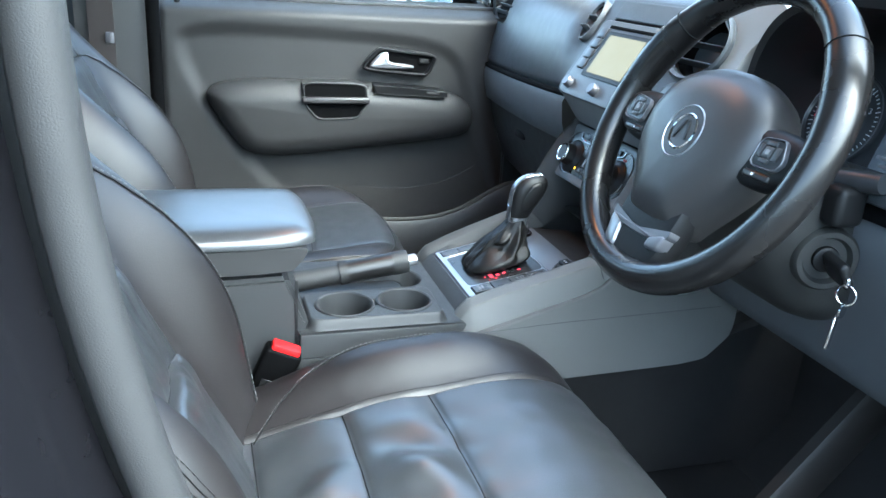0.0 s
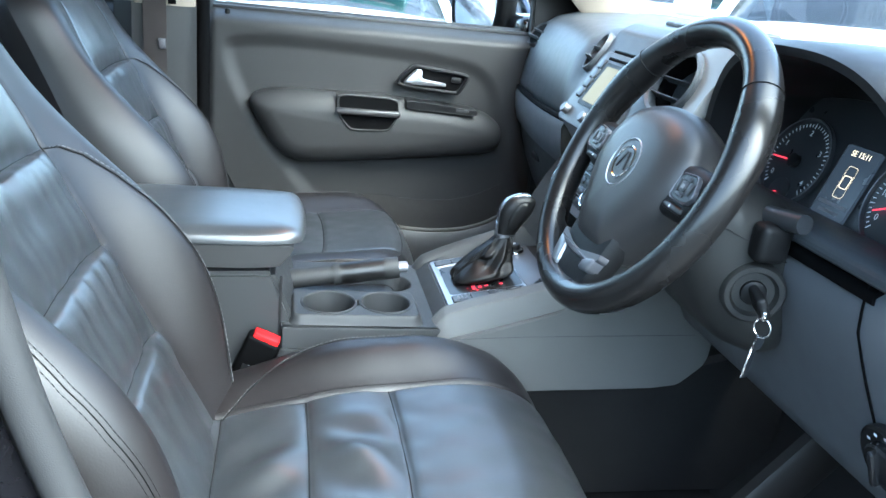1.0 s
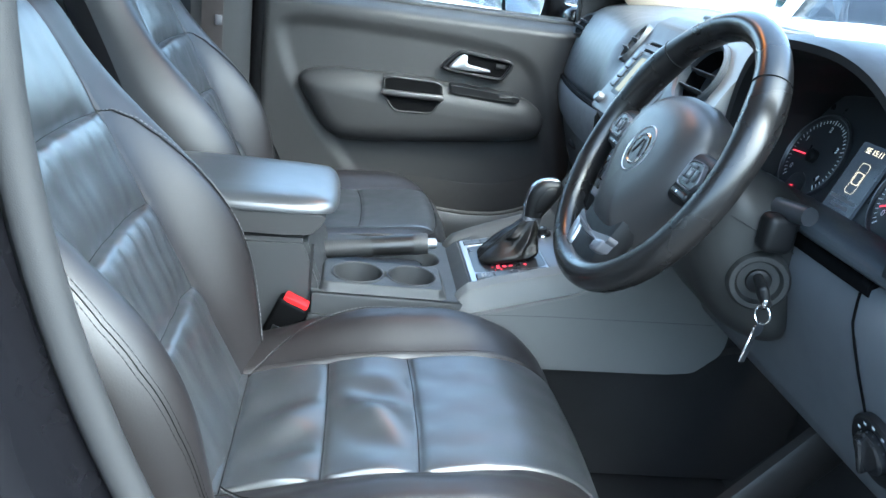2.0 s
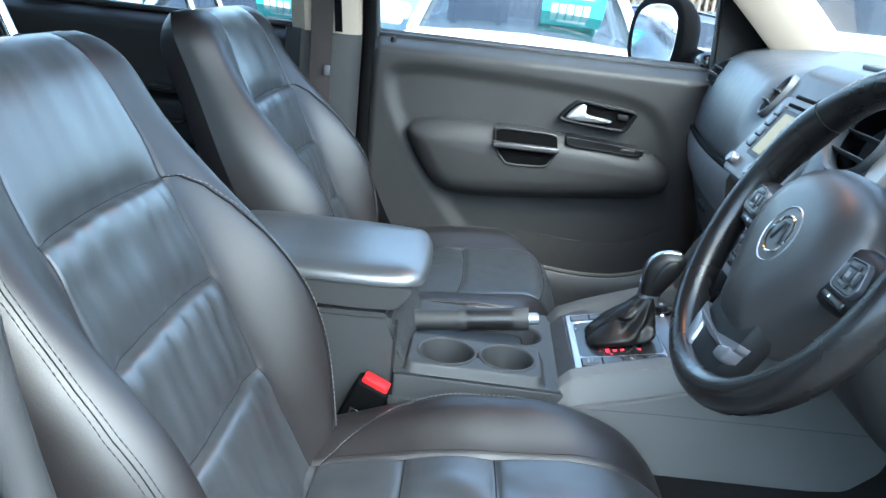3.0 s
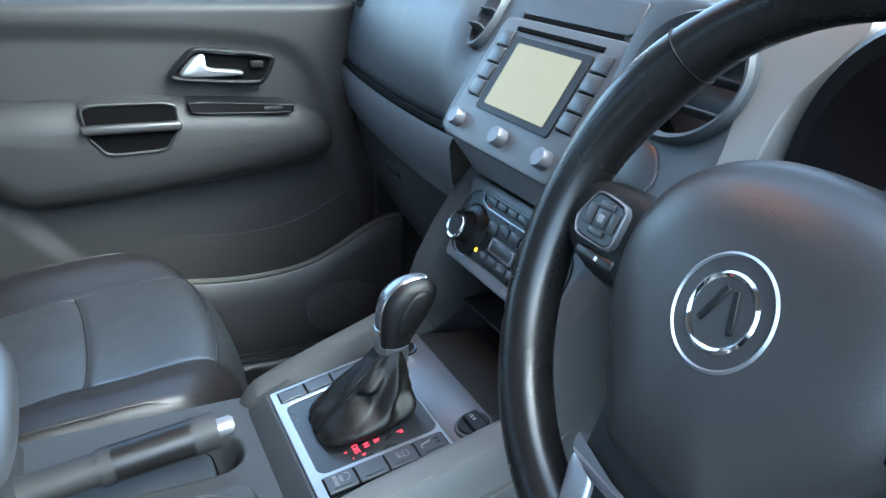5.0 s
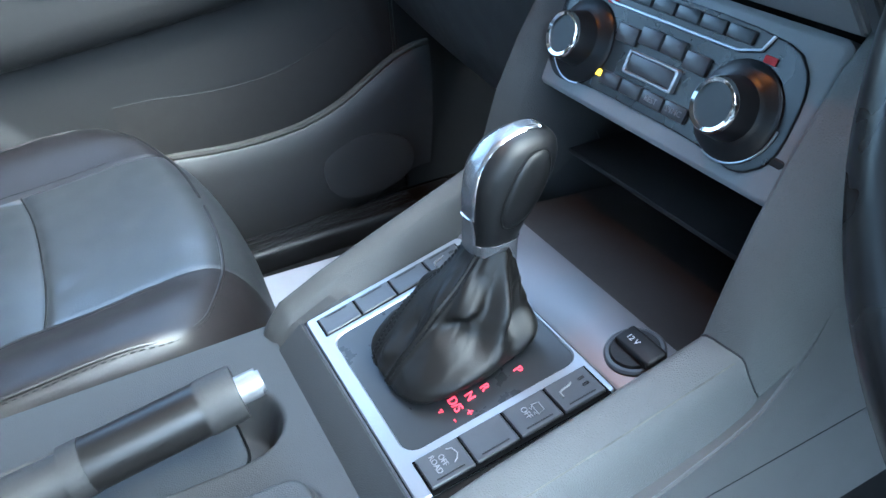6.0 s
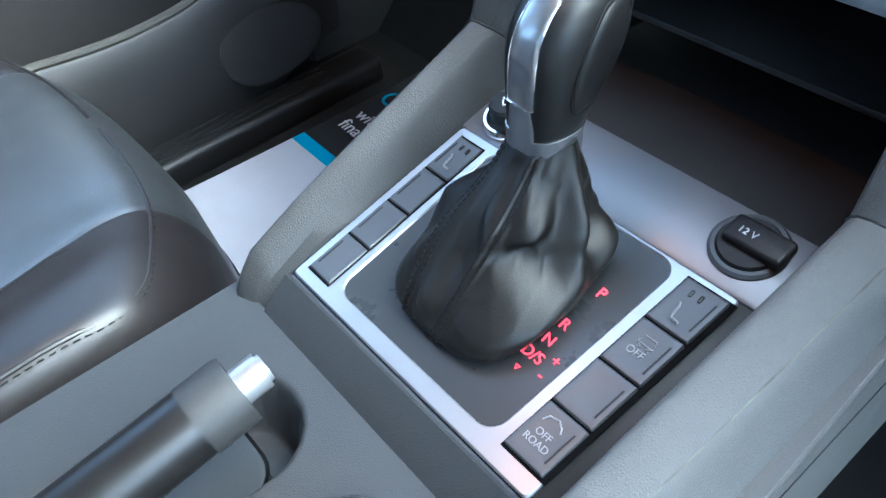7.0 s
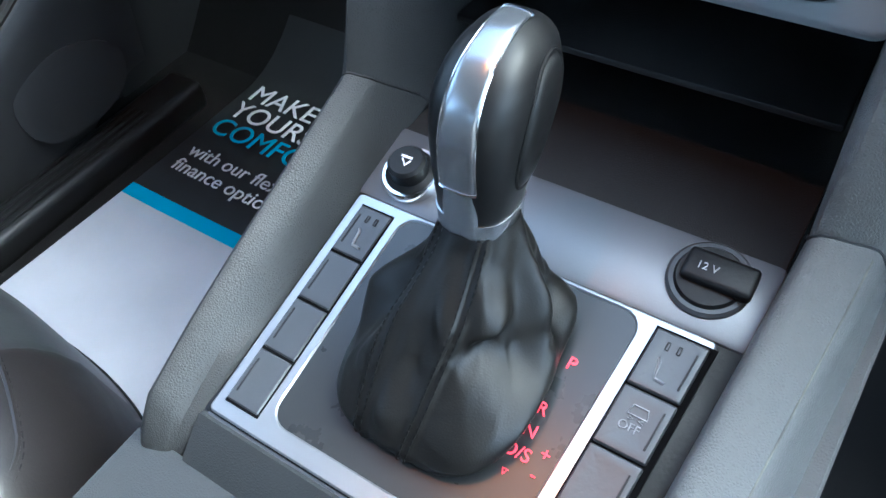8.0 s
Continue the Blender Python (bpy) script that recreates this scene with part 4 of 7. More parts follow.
# rail on the passenger's side: a straight sloped piece, and the leg that stands on its end
RAIL_X, RAIL_Z = (-0.030, -0.021, -0.0105, 0.0227, 0.057, 0.095, 0.150, 0.20), (0.334, 0.352, 0.3645, 0.3800, 0.3935, 0.4075, 0.4285, 0.447)


def rail_section(u):
    """Foot, crest, rounded top and outer wall of the rail at a share of its length; its end is cut aslant."""
    row = []
    for y, drop, end in ((0.086, None, 0.180), (0.0880, None, 0.176), (0.0955, 0.0120, 0.1590), (0.0978, 0.0078, 0.1560), (0.0995, 0.0060, 0.1548), (0.1040, 0.0026, 0.1518),
                         (0.1072, 0.0005, 0.1500), (0.1092, 0.0, 0.1490), (0.1112, 0.0014, 0.1485), (0.1124, 0.0044, 0.1485), (0.1130, 0.0120, 0.1485), (0.1130, 0.0800, 0.1485)):
        x = -0.029 + u * (end + 0.029)
        top = float(np.interp(x, RAIL_X, RAIL_Z))
        foot = min(0.360 + 0.2265 * max(x, 0.0) - 0.030 * float(step(x, 0.0, -0.028)), top - 0.014)
        z = top - drop if drop is not None else foot - 0.004 if y < 0.087 else foot + 0.15 * (top - 0.012 - foot)
        row.append((x, y, max(z, foot - 0.02) if drop and drop < 0.05 else z))
    return row


rail = [rail_section(u) for u in np.linspace(0, 1, 48)]
part("passenger_rail", sheet(rail, cap_u=True), RAIL_SHADED, con, "grained grey console rail", smooth=40)
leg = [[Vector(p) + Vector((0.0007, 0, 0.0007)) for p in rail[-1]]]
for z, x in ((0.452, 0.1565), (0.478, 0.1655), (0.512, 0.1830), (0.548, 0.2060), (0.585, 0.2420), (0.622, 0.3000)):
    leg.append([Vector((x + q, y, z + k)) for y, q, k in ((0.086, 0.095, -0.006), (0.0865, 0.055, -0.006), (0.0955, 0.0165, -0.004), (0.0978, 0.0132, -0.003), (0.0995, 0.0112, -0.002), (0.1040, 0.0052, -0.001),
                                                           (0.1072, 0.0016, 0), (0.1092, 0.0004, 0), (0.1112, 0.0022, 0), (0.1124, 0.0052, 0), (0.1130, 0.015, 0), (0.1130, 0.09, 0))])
part("passenger_leg", sheet(leg), RAIL_SHADED, con, "grained grey leg from the rail up to the dashboard", smooth=40)
part("panel_joint", tube([Vector(p) + Vector((0.0004, -0.0002, 0.0002)) for p in rail[-1][1:-1]], 0.0007, 6), RUBBER, con)
part("outer_panel", prism([(-0.022, 0.345), (0.0227, 0.374), (0.150, 0.4220), (0.176, 0.478), (0.216, 0.545), (0.25, 0.582), (0.31, 0.616), (0.40, 0.60), (0.392, 0.40), (0.390, 0.30), (0.345, 0.258), (0.0, 0.250), (-0.022, 0.260)], 0.1070, 0.1124, 0.002), CONSOLE, con)
# rear box and armrest
ARMPAD = material("armrest_skin", (0.033, 0.035, 0.038), 0.32, grain=0.12, grain_scale=650, cells=True, spec=0.95, vary=0.03)
BOX = [(-0.50, 0.12), (-0.50, 0.405), (-0.248, 0.414), (-0.222, 0.352), (-0.213, 0.30), (-0.205, 0.12)]
part("storage_box", prism(BOX, -0.114, 0.108, 0.006, 2), CONSOLE, con, "grey storage box under the armrest", smooth=30)
lid = part("armrest_lid", prism(soften([(-0.52, 0.418), (-0.52, 0.447), (-0.222, 0.452), (-0.226, 0.440), (-0.244, 0.418)], 2, 0.15), -0.113, 0.104, 0.004), SOFT, con, "dark grey armrest lid", smooth=30)
ARM = soften([(-0.53, -0.116), (-0.53, 0.106), (-0.222, 0.106), (-0.208, 0.06), (-0.205, -0.05), (-0.215, -0.116)], 3, 0.2)
part("armrest_pad", moved(pillow(ARM, [(0.006, 0.0), (0, 0.003), (0, 0.008), (0.003, 0.014), (0.010, 0.019), (0.025, 0.0225), (0.05, 0.024)]), Matrix.Translation((0, 0, 0.449))), ARMPAD, lid, "padded armrest top")
part("hinge_slot", rbox(0.004, 0.001, 0.09, 0.0003, 1, at=(-0.238, -0.1145, 0.365)), DARK, con)
# cup holder tray
tx, ty = np.linspace(-0.236, -0.020, 130), np.linspace(-0.124, 0.118, 150)
TX, TY = np.meshgrid(tx, ty, indexing="ij")
CUPS = ((-0.171, -0.076, 0.0365), (-0.090, -0.074, 0.0350))
pan = off_outline(TX, TY, rrect(0.180, 0.092, 0.014) + np.array((-0.133, -0.075)))
Zt = 0.342 + 0.014 * step(-pan, -0.004, 0.004)
chan = off_outline(TX, TY, rrect(0.24, 0.060, 0.028) + np.array((-0.16, 0.036)))
Zt = Zt - 0.036 * step(-chan, -0.004, 0.010)
far = np.min([np.hypot(TX - cx, TY - cy) - cr for cx, cy, cr in CUPS], axis=0)
brg = step(np.abs(TY + 0.075), 0.010, 0.007) * step(np.abs(TX + 0.131), 0.012, 0.008)
Zt = Zt - brg * 0.018 * (Zt > 0.34)
part("cup_tray", sheet([[(TX[i, j], TY[i, j], Zt[i, j]) for j in range(150)] for i in range(130)], keep=lambda i, j: min(far[i, j], far[i + 1, j + 1]) > 0.0005), CONSOLE, con, "grey tray with two round cup holders", smooth=75)
for cx, cy, cr in CUPS:
    part("cup_holder", moved(revolve([(cr + 0.0035, -0.001), (cr + 0.003, 0.0012), (cr + 0.0012, 0.0020), (cr - 0.0008, 0.0008), (cr - 0.0016, -0.003), (cr - 0.004, -0.030), (cr - 0.006, -0.080), (cr - 0.010, -0.085), (0.0001, -0.085)], 56, False), Matrix.Translation((cx, cy, 0.356))), CONSOLE, con, "round cup holder")
for ty_, tz_ in ((-0.120, 0.240), (0.115, 0.236)):
    part("tray_side", rbox(0.22, 0.012, 0.20, 0.004, at=(-0.125, ty_, tz_)), CONSOLE, con, smooth=30)
part("side_ledge", rbox(0.23, 0.006, 0.022, 0.002, at=(-0.125, -0.1275, 0.298)), CONSOLE, con)
part("lever_cover", moved(plate(rrect(0.166, 0.055, 0.017), 0.016, 0.0016), Matrix.Translation((-0.1475, 0.0365, 0.3115))), CONSOLE, con, "flat cover under the handbrake lever", smooth=30)
part("cover_gap", tube([(x - 0.1475, y + 0.0365, 0.3262) for x, y in rrect(0.1670, 0.0560, 0.0175)], 0.0010, 6, True), BLACKHOLE, con)
# riser between tray and selector
RIS = [(-0.034, 0.325), (-0.020, 0.344), (-0.004, 0.3575), (0.0, 0.355), (0.0, 0.30), (-0.034, 0.30)]
part("riser", prism(RIS, -0.1045, 0.0885), CONSOLE, con, "dark grey sloping riser", smooth=30)

# selector panel, on its own slope
MS = Matrix.Translation((0.0, 0, 0.36)) @ Euler((0, -math.atan2(0.0265, 0.117), 0)).to_matrix().to_4x4()
def on_slope(bm, h=0.0):
    return moved(bm, MS @ Matrix.Translation((0, 0, h)))


part("selector_bed", on_slope(rbox(0.165, 0.194, 0.02, 0.002, at=(0.080, -0.008, -0.0125))), DARK, con, "dark selector bed")
def fan(bm):
    """Lets the driver's side of the selector spread a little towards the front."""
    for v in bm.verts:
        w = min(1.0, max(0.0, (0.02 - v.co.y) / 0.07))
        v.co.y -= 0.060 * (v.co.x - 0.062) * w
    return bm


sel = part("selector_bezel", on_slope(fan(frame_ring(rrect(0.122, 0.174, 0.003) + np.array((0.060, -0.002)), rrect(0.1105, 0.1155, 0.009) + np.array((0.0635, -0.001)), 0.0022, 0.0008)), -0.002), SILVER, con, "bright silver selector frame")
part("selector_plate", on_slope(fan(plate(rrect(0.1125, 0.1175, 0.009) + np.array((0.0635, -0.001)), 0.0013, 0.0004)), -0.002), PLATE, con, "satin black selector plate")
part("bezel_lip", on_slope(fan(tube([(-0.0022, 0.0855, -0.004), (-0.0022, 0.05, -0.004), (-0.0022, -0.04, -0.004), (-0.0022, -0.0895, -0.004)], 0.0012, 8))), SATIN, sel, "satin lower lip of the frame")
BTNS = [(0.0088 + 0.0270 * k + 0.0134, -0.0768, 0.0216) for k in range(4)] + [(0.0062 + 0.0272 * k + 0.0136, 0.0706, 0.0178) for k in range(4)]
SLIM = []
for y_, w_, x_ in ((-0.0776, 0.0252, 0.0628), (0.0706, 0.0186, 0.0606)):
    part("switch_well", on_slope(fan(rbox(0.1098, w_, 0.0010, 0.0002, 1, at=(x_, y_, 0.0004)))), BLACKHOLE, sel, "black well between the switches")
for bx, by, bw in BTNS:
    hi = 0.0034 if by < 0 else 0.0022
    b = part("switch", on_slope(fan(moved(pillow(rrect(0.0258, bw, 0.0008), [(0, 0), (0, hi - 0.0007), (0.0006, hi), (0.0015, hi + 0.0001), (0.004, hi - 0.0001)]), Matrix.Translation((bx, by, -0.0004))))), BUTTON, sel, "grey push switch")
    oy = -0.0078 if by < 0 else 0.0064
    part("indicator_line", on_slope(fan(rbox(0.0165, 0.0009, 0.0004, 0.0001, 1, at=(bx, by + oy, hi - 0.0003)))), DARK, b)
    SLIM.append(b)
# switch marks
def on_switch(bm, bx, by, turn=-90):
    by -= 0.060 * (bx - 0.062) if by < 0 else 0.0
    return moved(bm, MS @ Matrix.Translation((bx, by, 0.00305 if by < 0 else 0.00185)) @ Euler((0, 0, radians(turn))).to_matrix().to_4x4())


part("lettering", on_switch(joined(lettering("OFF", 0.0046), moved(lettering("ROAD", 0.0046), Matrix.Translation((0, -0.0046, 0)))), 0.0222, -0.0755), MARK, SLIM[0], "grey words on the switch")
part("pictogram", on_switch(tube([(-0.005, 0.0045, 0.0003), (-0.0035, 0.0075, 0.0003), (0.001, 0.0085, 0.0003), (0.004, 0.0065, 0.0003), (0.005, 0.0045, 0.0003)], 0.0004, 5), 0.0222, -0.0755), MARK, SLIM[0])
part("lettering", on_switch(lettering("OFF", 0.0050), 0.0735, -0.0755), MARK, SLIM[2], "grey word on the switch")
part("pictogram", on_switch(joined(tube([(-0.004, 0.005, 0.0003), (-0.003, 0.009, 0.0003), (0.003, 0.009, 0.0003), (0.004, 0.005, 0.0003)], 0.0004, 5, True), tube([(-0.003, 0.0045, 0.0003), (-0.001, 0.0036, 0.0003), (-0.003, 0.003, 0.0003)], 0.0003, 4), tube([(0.003, 0.0045, 0.0003), (0.001, 0.0036, 0.0003), (0.003, 0.003, 0.0003)], 0.0003, 4)), 0.0735, -0.0768), MARK, SLIM[2])
for bx, by, sl in ((0.1025, -0.0755, SLIM[3]), (0.1010, 0.0696, SLIM[7])):
    part("pictogram", on_switch(joined(tube([(-0.002, 0.001, 0.0003), (-0.0015, -0.004, 0.0003), (-0.001, -0.006, 0.0003), (0.003, -0.0065, 0.0003)], 0.0007, 5), tube([(-0.003, 0.0025, 0.0003), (-0.002, 0.001, 0.0003)], 0.0006, 5)), bx - 0.001, by), MARK, sl)
    for k in (-1, 1):
        part("indicator", on_switch(frame_ring(rrect(0.0016, 0.0038, 0.0004), rrect(0.0009, 0.0031, 0.0003), 0.0004, 0.0001), bx + 0.0075, by + 0.0024 * k), DARK, sl)
# selector letters
def on_plate(bm, x, y, turn=-90):
    return moved(bm, MS @ Matrix.Translation((x, y, -0.0001)) @ Euler((0, 0, radians(turn))).to_matrix().to_4x4())


for ch, lx, ly, sz in (("P", 0.0875, -0.0452, 0.0078), ("R", 0.0656, -0.0434, 0.0076), ("N", 0.0556, -0.0432, 0.0076), ("D/S", 0.0460, -0.0426, 0.0078), ("+", 0.0498, -0.0530, 0.0074), ("-", 0.0411, -0.0525, 0.0074)):
    part("selector_letter", on_plate(lettering(ch, sz), lx, ly), RED_LIT, con, "lit red selector mark")
part("selector_letter", on_plate(frame_ring(np.array(((0.0014, 0.0012), (-0.0014, 0.0012), (0, -0.0016))), np.array(((0.0008, 0.0008), (-0.0008, 0.0008), (0, -0.0009))), 0.0004, 0.0001), 0.0371, -0.0418), RED_LIT, con, "lit red selector arrow")

# gear lever with its gaiter
BOOT_THREAD = material("boot_thread", (0.003, 0.003, 0.003), 0.7, spec=0.2)
KNOBM = material("knob_leather", (0.0050, 0.0050, 0.0053), 0.45, spec=0.32, grain=0.08, grain_scale=1300, blotch=0.25, blotch_scale=25)
KSILVER = material("knob_silver", (0.27, 0.28, 0.30), 0.25, metal=0.85, grain=0.02, grain_scale=900, blotch=0.05, vary=0.015)
lev = thing("gear_lever", "leather and satin silver gear lever with a stitched black gaiter", "gear lever", at=(0.06, 0, 0.37))
# bulges and hollows of the gaiter: azimuth, height share, their widths, depth
BULGES = ((228, 0.50, 20, 0.09, -0.0060), (236, 0.67, 18, 0.09, 0.0034), (254, 0.40, 22, 0.10, -0.0046), (282, 0.50, 13, 0.36, 0.0040), (250, 0.20, 24, 0.09, 0.0026), (300, 0.34, 16, 0.12, -0.0042), (314, 0.17, 17, 0.14, 0.0055),
          (192, 0.62, 9, 0.12, 0.0026), (219, 0.78, 8, 0.10, 0.0020), (176, 0.40, 9, 0.11, -0.0035), (171, 0.24, 9, 0.09, 0.0030), (144, 0.48, 12, 0.20, 0.0040), (122, 0.50, 13, 0.2, -0.0040), (95, 0.40, 14, 0.2, 0.0050), (215, 0.22, 16, 0.10, 0.0020), (183, 0.90, 16, 0.06, -0.0012), (186, 0.70, 9, 0.07, 0.0016))
FAT_T, FAT_V = (0.0, 0.10, 0.25, 0.40, 0.55, 0.70, 0.85, 1.0), (1.0, 1.02, 0.90, 0.70, 0.46, 0.26, 0.11, 0.0)


def seam_angle(k, t):
    """Azimuth of the gaiter's two double seams at a height share t."""
    top, low = ((135, 158), (212, 186))[k]
    return low + (top - low) * t ** 1.3


def gaiter_point(deg, t, lift=0.0):
    a = radians(deg)
    ca, sa = math.cos(a), math.sin(a)
    f = float(np.interp(t, FAT_T, FAT_V))
    sq = (abs(ca) ** 4 + abs(sa) ** 4) ** -0.25
    rx, ry = 0.0142 + 0.0300 * f * sq, 0.0142 + 0.0262 * f * sq
    swell = math.sin(math.pi * min(1, t * 1.05)) ** 0.8
    fold = (0.0012 * math.sin(3 * a + 1.1 + 4.2 * t) + 0.0034 * noise.noise(Vector((ca * 1.7, sa * 1.7, t * 3.2 + 5)))) * swell
    for g, tc, wa, wt, up in BULGES:
        da = (deg - g + 180) % 360 - 180
        fold += 1.6 * up * math.exp(-((da / wa) ** 2) - (((t - tc) / wt) ** 2))
    crease = 1 - abs(noise.noise(Vector((ca * 2.6 + 3, sa * 2.6, t * 5.0))))
    fold += (0.0010 * crease ** 4 + 0.00018 * noise.noise(Vector((ca * 9, sa * 9 + 7, t * 13)))) * swell
    for k in (0, 1):
        arc = radians((deg - seam_angle(k, t) + 180) % 360 - 180) * (rx + ry) / 2
        fold += 0.0009 * math.exp(-(((abs(arc) - 0.0016) / 0.0011) ** 2)) - 0.0012 * math.exp(-((arc / 0.0007) ** 2)) - 0.0006 * math.exp(-(((abs(arc) - 0.0048) / 0.0020) ** 2))
    roll = 0.006 * (1 - math.sqrt(max(0.0, 1 - max(0.0, 0.12 - t) ** 2 / 0.0144)))
    return MS @ Vector((0.0615 + 0.0475 * t ** 0.95 + (rx + fold - roll + lift) * ca, -0.0005 - 0.001 * t + (ry + fold - roll + lift) * sa, 0.0015 + 0.0575 * t + 0.0020 * math.sin(2 * a + 2) * math.sin(math.pi * t)))


steps = [k * 360 / 180 for k in range(180)]
rings = [[gaiter_point(g, k / 79) for g in sorted(steps)] for k in range(80)]
gai = part("gaiter", sheet(rings, closed_v=True), BOOT, lev, "creased black leather gaiter", smooth=80)
for k in (0, 1):
    for off in (-0.0017, 0.0017):
        line = []
        for t in np.linspace(0.05, 0.97, 70):
            f = float(np.interp(t, FAT_T, FAT_V))
            line.append(gaiter_point(seam_angle(k, t) + math.degrees(off / (0.0142 + 0.030 * f)), t, 0.0001))
        part("stitching", stitches(line, 0.0021, 0.0011, 0.00042), BOOT_THREAD, gai)

ML = Matrix.Translation((0.0940, 0.0000, 0.430)) @ Matrix.Diagonal((1, 1, 0.955, 1))
# knob outline from the side: height, rear edge, front edge, half width
KZ = (0.000, 0.0060, 0.0120, 0.0180, 0.0300, 0.0420, 0.0520, 0.0600, 0.0660, 0.0720, 0.0765, 0.0795, 0.0808)
KR = (-0.0140, -0.0138, -0.0136, -0.0134, -0.0134, -0.0131, -0.0120, -0.0098, -0.0066, -0.0012, 0.0050, 0.0120, 0.0200)
KF = (0.0148, 0.0150, 0.0152, 0.0165, 0.0235, 0.0315, 0.0372, 0.0404, 0.0418, 0.0412, 0.0385, 0.0340, 0.0270)
KW = (0.0142, 0.0143, 0.0144, 0.0150, 0.0166, 0.0180, 0.0187, 0.0186, 0.0178, 0.0158, 0.0126, 0.0084, 0.0036)


def knob_level(z):
    """Middle, half depth and half width of the knob at a height."""
    k = np.clip((z - np.array((-0.0012, 0.0, 0.0012))), 0, 0.0808)
    q = [float(np.mean(np.interp(k, KZ, row))) for row in (KR, KF, KW)]
    return (q[0] + q[1]) / 2, (q[1] - q[0]) / 2, q[2]


def knob_rings(grow, z0, z1, m, n=72):
    out = []
    for i in range(m):
        z = z0 + (z1 - z0) * i / (m - 1)
        c, d, w = knob_level(z)
        p = 2.7
        row = []
        for q in range(n):
            a = 2 * math.pi * q / n
            ca, sa = math.cos(a), math.sin(a)
            sq = (abs(ca) ** p + abs(sa) ** p) ** (-1 / p)
            row.append(ML @ Vector((c + (d + grow) * sq * ca, (w + grow) * sq * sa, z)))
        out.append(row)
    return out


body_bm = sheet(knob_rings(0, 0.004, 0.0808, 64), closed_v=True, cap_u=True)
bmesh.ops.recalc_face_normals(body_bm, faces=body_bm.faces)
shape = BVHTree.FromBMesh(body_bm)
inv = ML.inverted()


def on_knob(origin, aim, lift):
    """The point of the knob's skin met by a ray in its own frame, raised a little."""
    hit, nn, _, _ = shape.ray_cast(ML @ Vector(origin), Vector(aim).normalized())
    if hit is None:
        hit, nn, _, _ = shape.find_nearest(ML @ Vector(origin))
    if nn.dot(Vector(aim)) > 0:
        nn = -nn
    return hit + nn * lift


def spine(z_low, turn_end, half, lift, n=40, m=17):
    """A silver band up the rear of the knob and over its top."""
    rows = []
    for k in range(n):
        u = k / (n - 1)
        g = u * turn_end
        if g < 0.45:
            h = z_low + (0.046 - z_low) * g / 0.45
            org, aim = (-0.06, h), (1, 0)
        else:
            b = radians(118 * (g - 0.45) / 0.55)
            org, aim = (0.012 - 0.08 * math.cos(b), 0.046 + 0.08 * math.sin(b)), (math.cos(b), -math.sin(b))
        hw = half * (1 - 0.22 * float(step(u, 0.5, 1.0)))
        rows.append([on_knob((org[0], v * hw, org[1]), (aim[0], 0, aim[1]), lift * (1 - 0.9 * abs(v) ** 10)) for v in np.linspace(-1, 1, m)])
    return rows


band = spine(0.0325, 1.0, 0.0074, 0.0009)
low_band = spine(0.010, 0.278, 0.0074, 0.0009, 8)
part("knob_body", body_bm, KNOBM, lev, "worn black leather knob", smooth=80)
part("knob_spine", sheet(band), KSILVER, lev, "satin silver spine of the knob", smooth=80)
part("spine_foot", sheet([r_ for r_ in low_band]), KSILVER, lev, "satin silver foot of the spine", smooth=80)
part("knob_collar", sheet(knob_rings(0.0006, -0.002, 0.0165, 8) + knob_rings(-0.001, 0.0168, 0.017, 2), closed_v=True), KSILVER, lev, "satin silver collar", smooth=60)
for col_ in (0, -1):
    part("spine_edge", tube([r_[col_] for r_ in band] , 0.00035, 5), CHROME, lev)
part("spine_joint", tube([p + Vector((-0.0002, 0, 0)) for p in band[0]], 0.00045, 6), CHROME, lev, "bright joint across the spine")
part("spine_tip", tube(band[-1], 0.0007, 6), CHROME, lev, "bright tip of the spine")
for sgn in (-1, 1):
    line = []
    for a in np.linspace(0, 2 * math.pi, 44)[:-1]:
        e = abs(math.cos(a)) ** 0.8 * math.copysign(1, math.cos(a)), math.sin(a)
        x = 0.0150 + 0.0140 * e[0] + 0.0075 * e[1]
        line.append(on_knob((x, sgn * 0.06, 0.0495 + 0.0225 * e[1] + 0.002 * e[0]), (0, -sgn, 0), 0.0001))
    part("knob_seam", tube(line, 0.00055, 6, True), THREAD_DARK, lev)
    inner = [[c_ + (p - c_) * q for p in line] for c_ in (sum(line, Vector()) / len(line),) for q in (0.95, 0.90, 0.75, 0.5, 0.2, 0.02)]
    pad_rows = []
    for q, row in zip((0.0004, 0.0010, 0.0014, 0.0016, 0.0017, 0.0017), inner):
        pad_rows.append([on_knob(inv @ Vector((p.x, 0, p.z)) + Vector((0, sgn * 0.06, 0)), (0, -sgn, 0), q) for p in row])
    part("thumb_pad", sheet(pad_rows, closed_v=True, cap_u=False), KNOBM, lev, "worn leather side pad", smooth=80)

# front shelf, lighter, power socket
CUBBY = material("cubby_plastic", (0.020, 0.0185, 0.018), 0.5, grain=0.4, grain_scale=700, cells=True, spec=0.35)
part("front_shelf", on_slope(rbox(0.0435, 0.194, 0.012, 0.003, at=(0.1425, -0.008, -0.0065))), SATIN, con, "satin grey shelf before the cubby")
soc = thing("power_socket_cap", "round black power socket cap with a lift tab", "socket cap", at=(0.141, -0.078, 0.39))
MC = MS @ Matrix.Translation((0.1455, -0.0785, -0.0005)) @ Matrix.Scale(0.86, 4)
part("ring", moved(revolve([(0.0205, 0), (0.0205, 0.0015), (0.0190, 0.003), (0.0165, 0.003), (0.0165, 0.0)], 40), MC), BUTTON, soc, "grey socket ring")
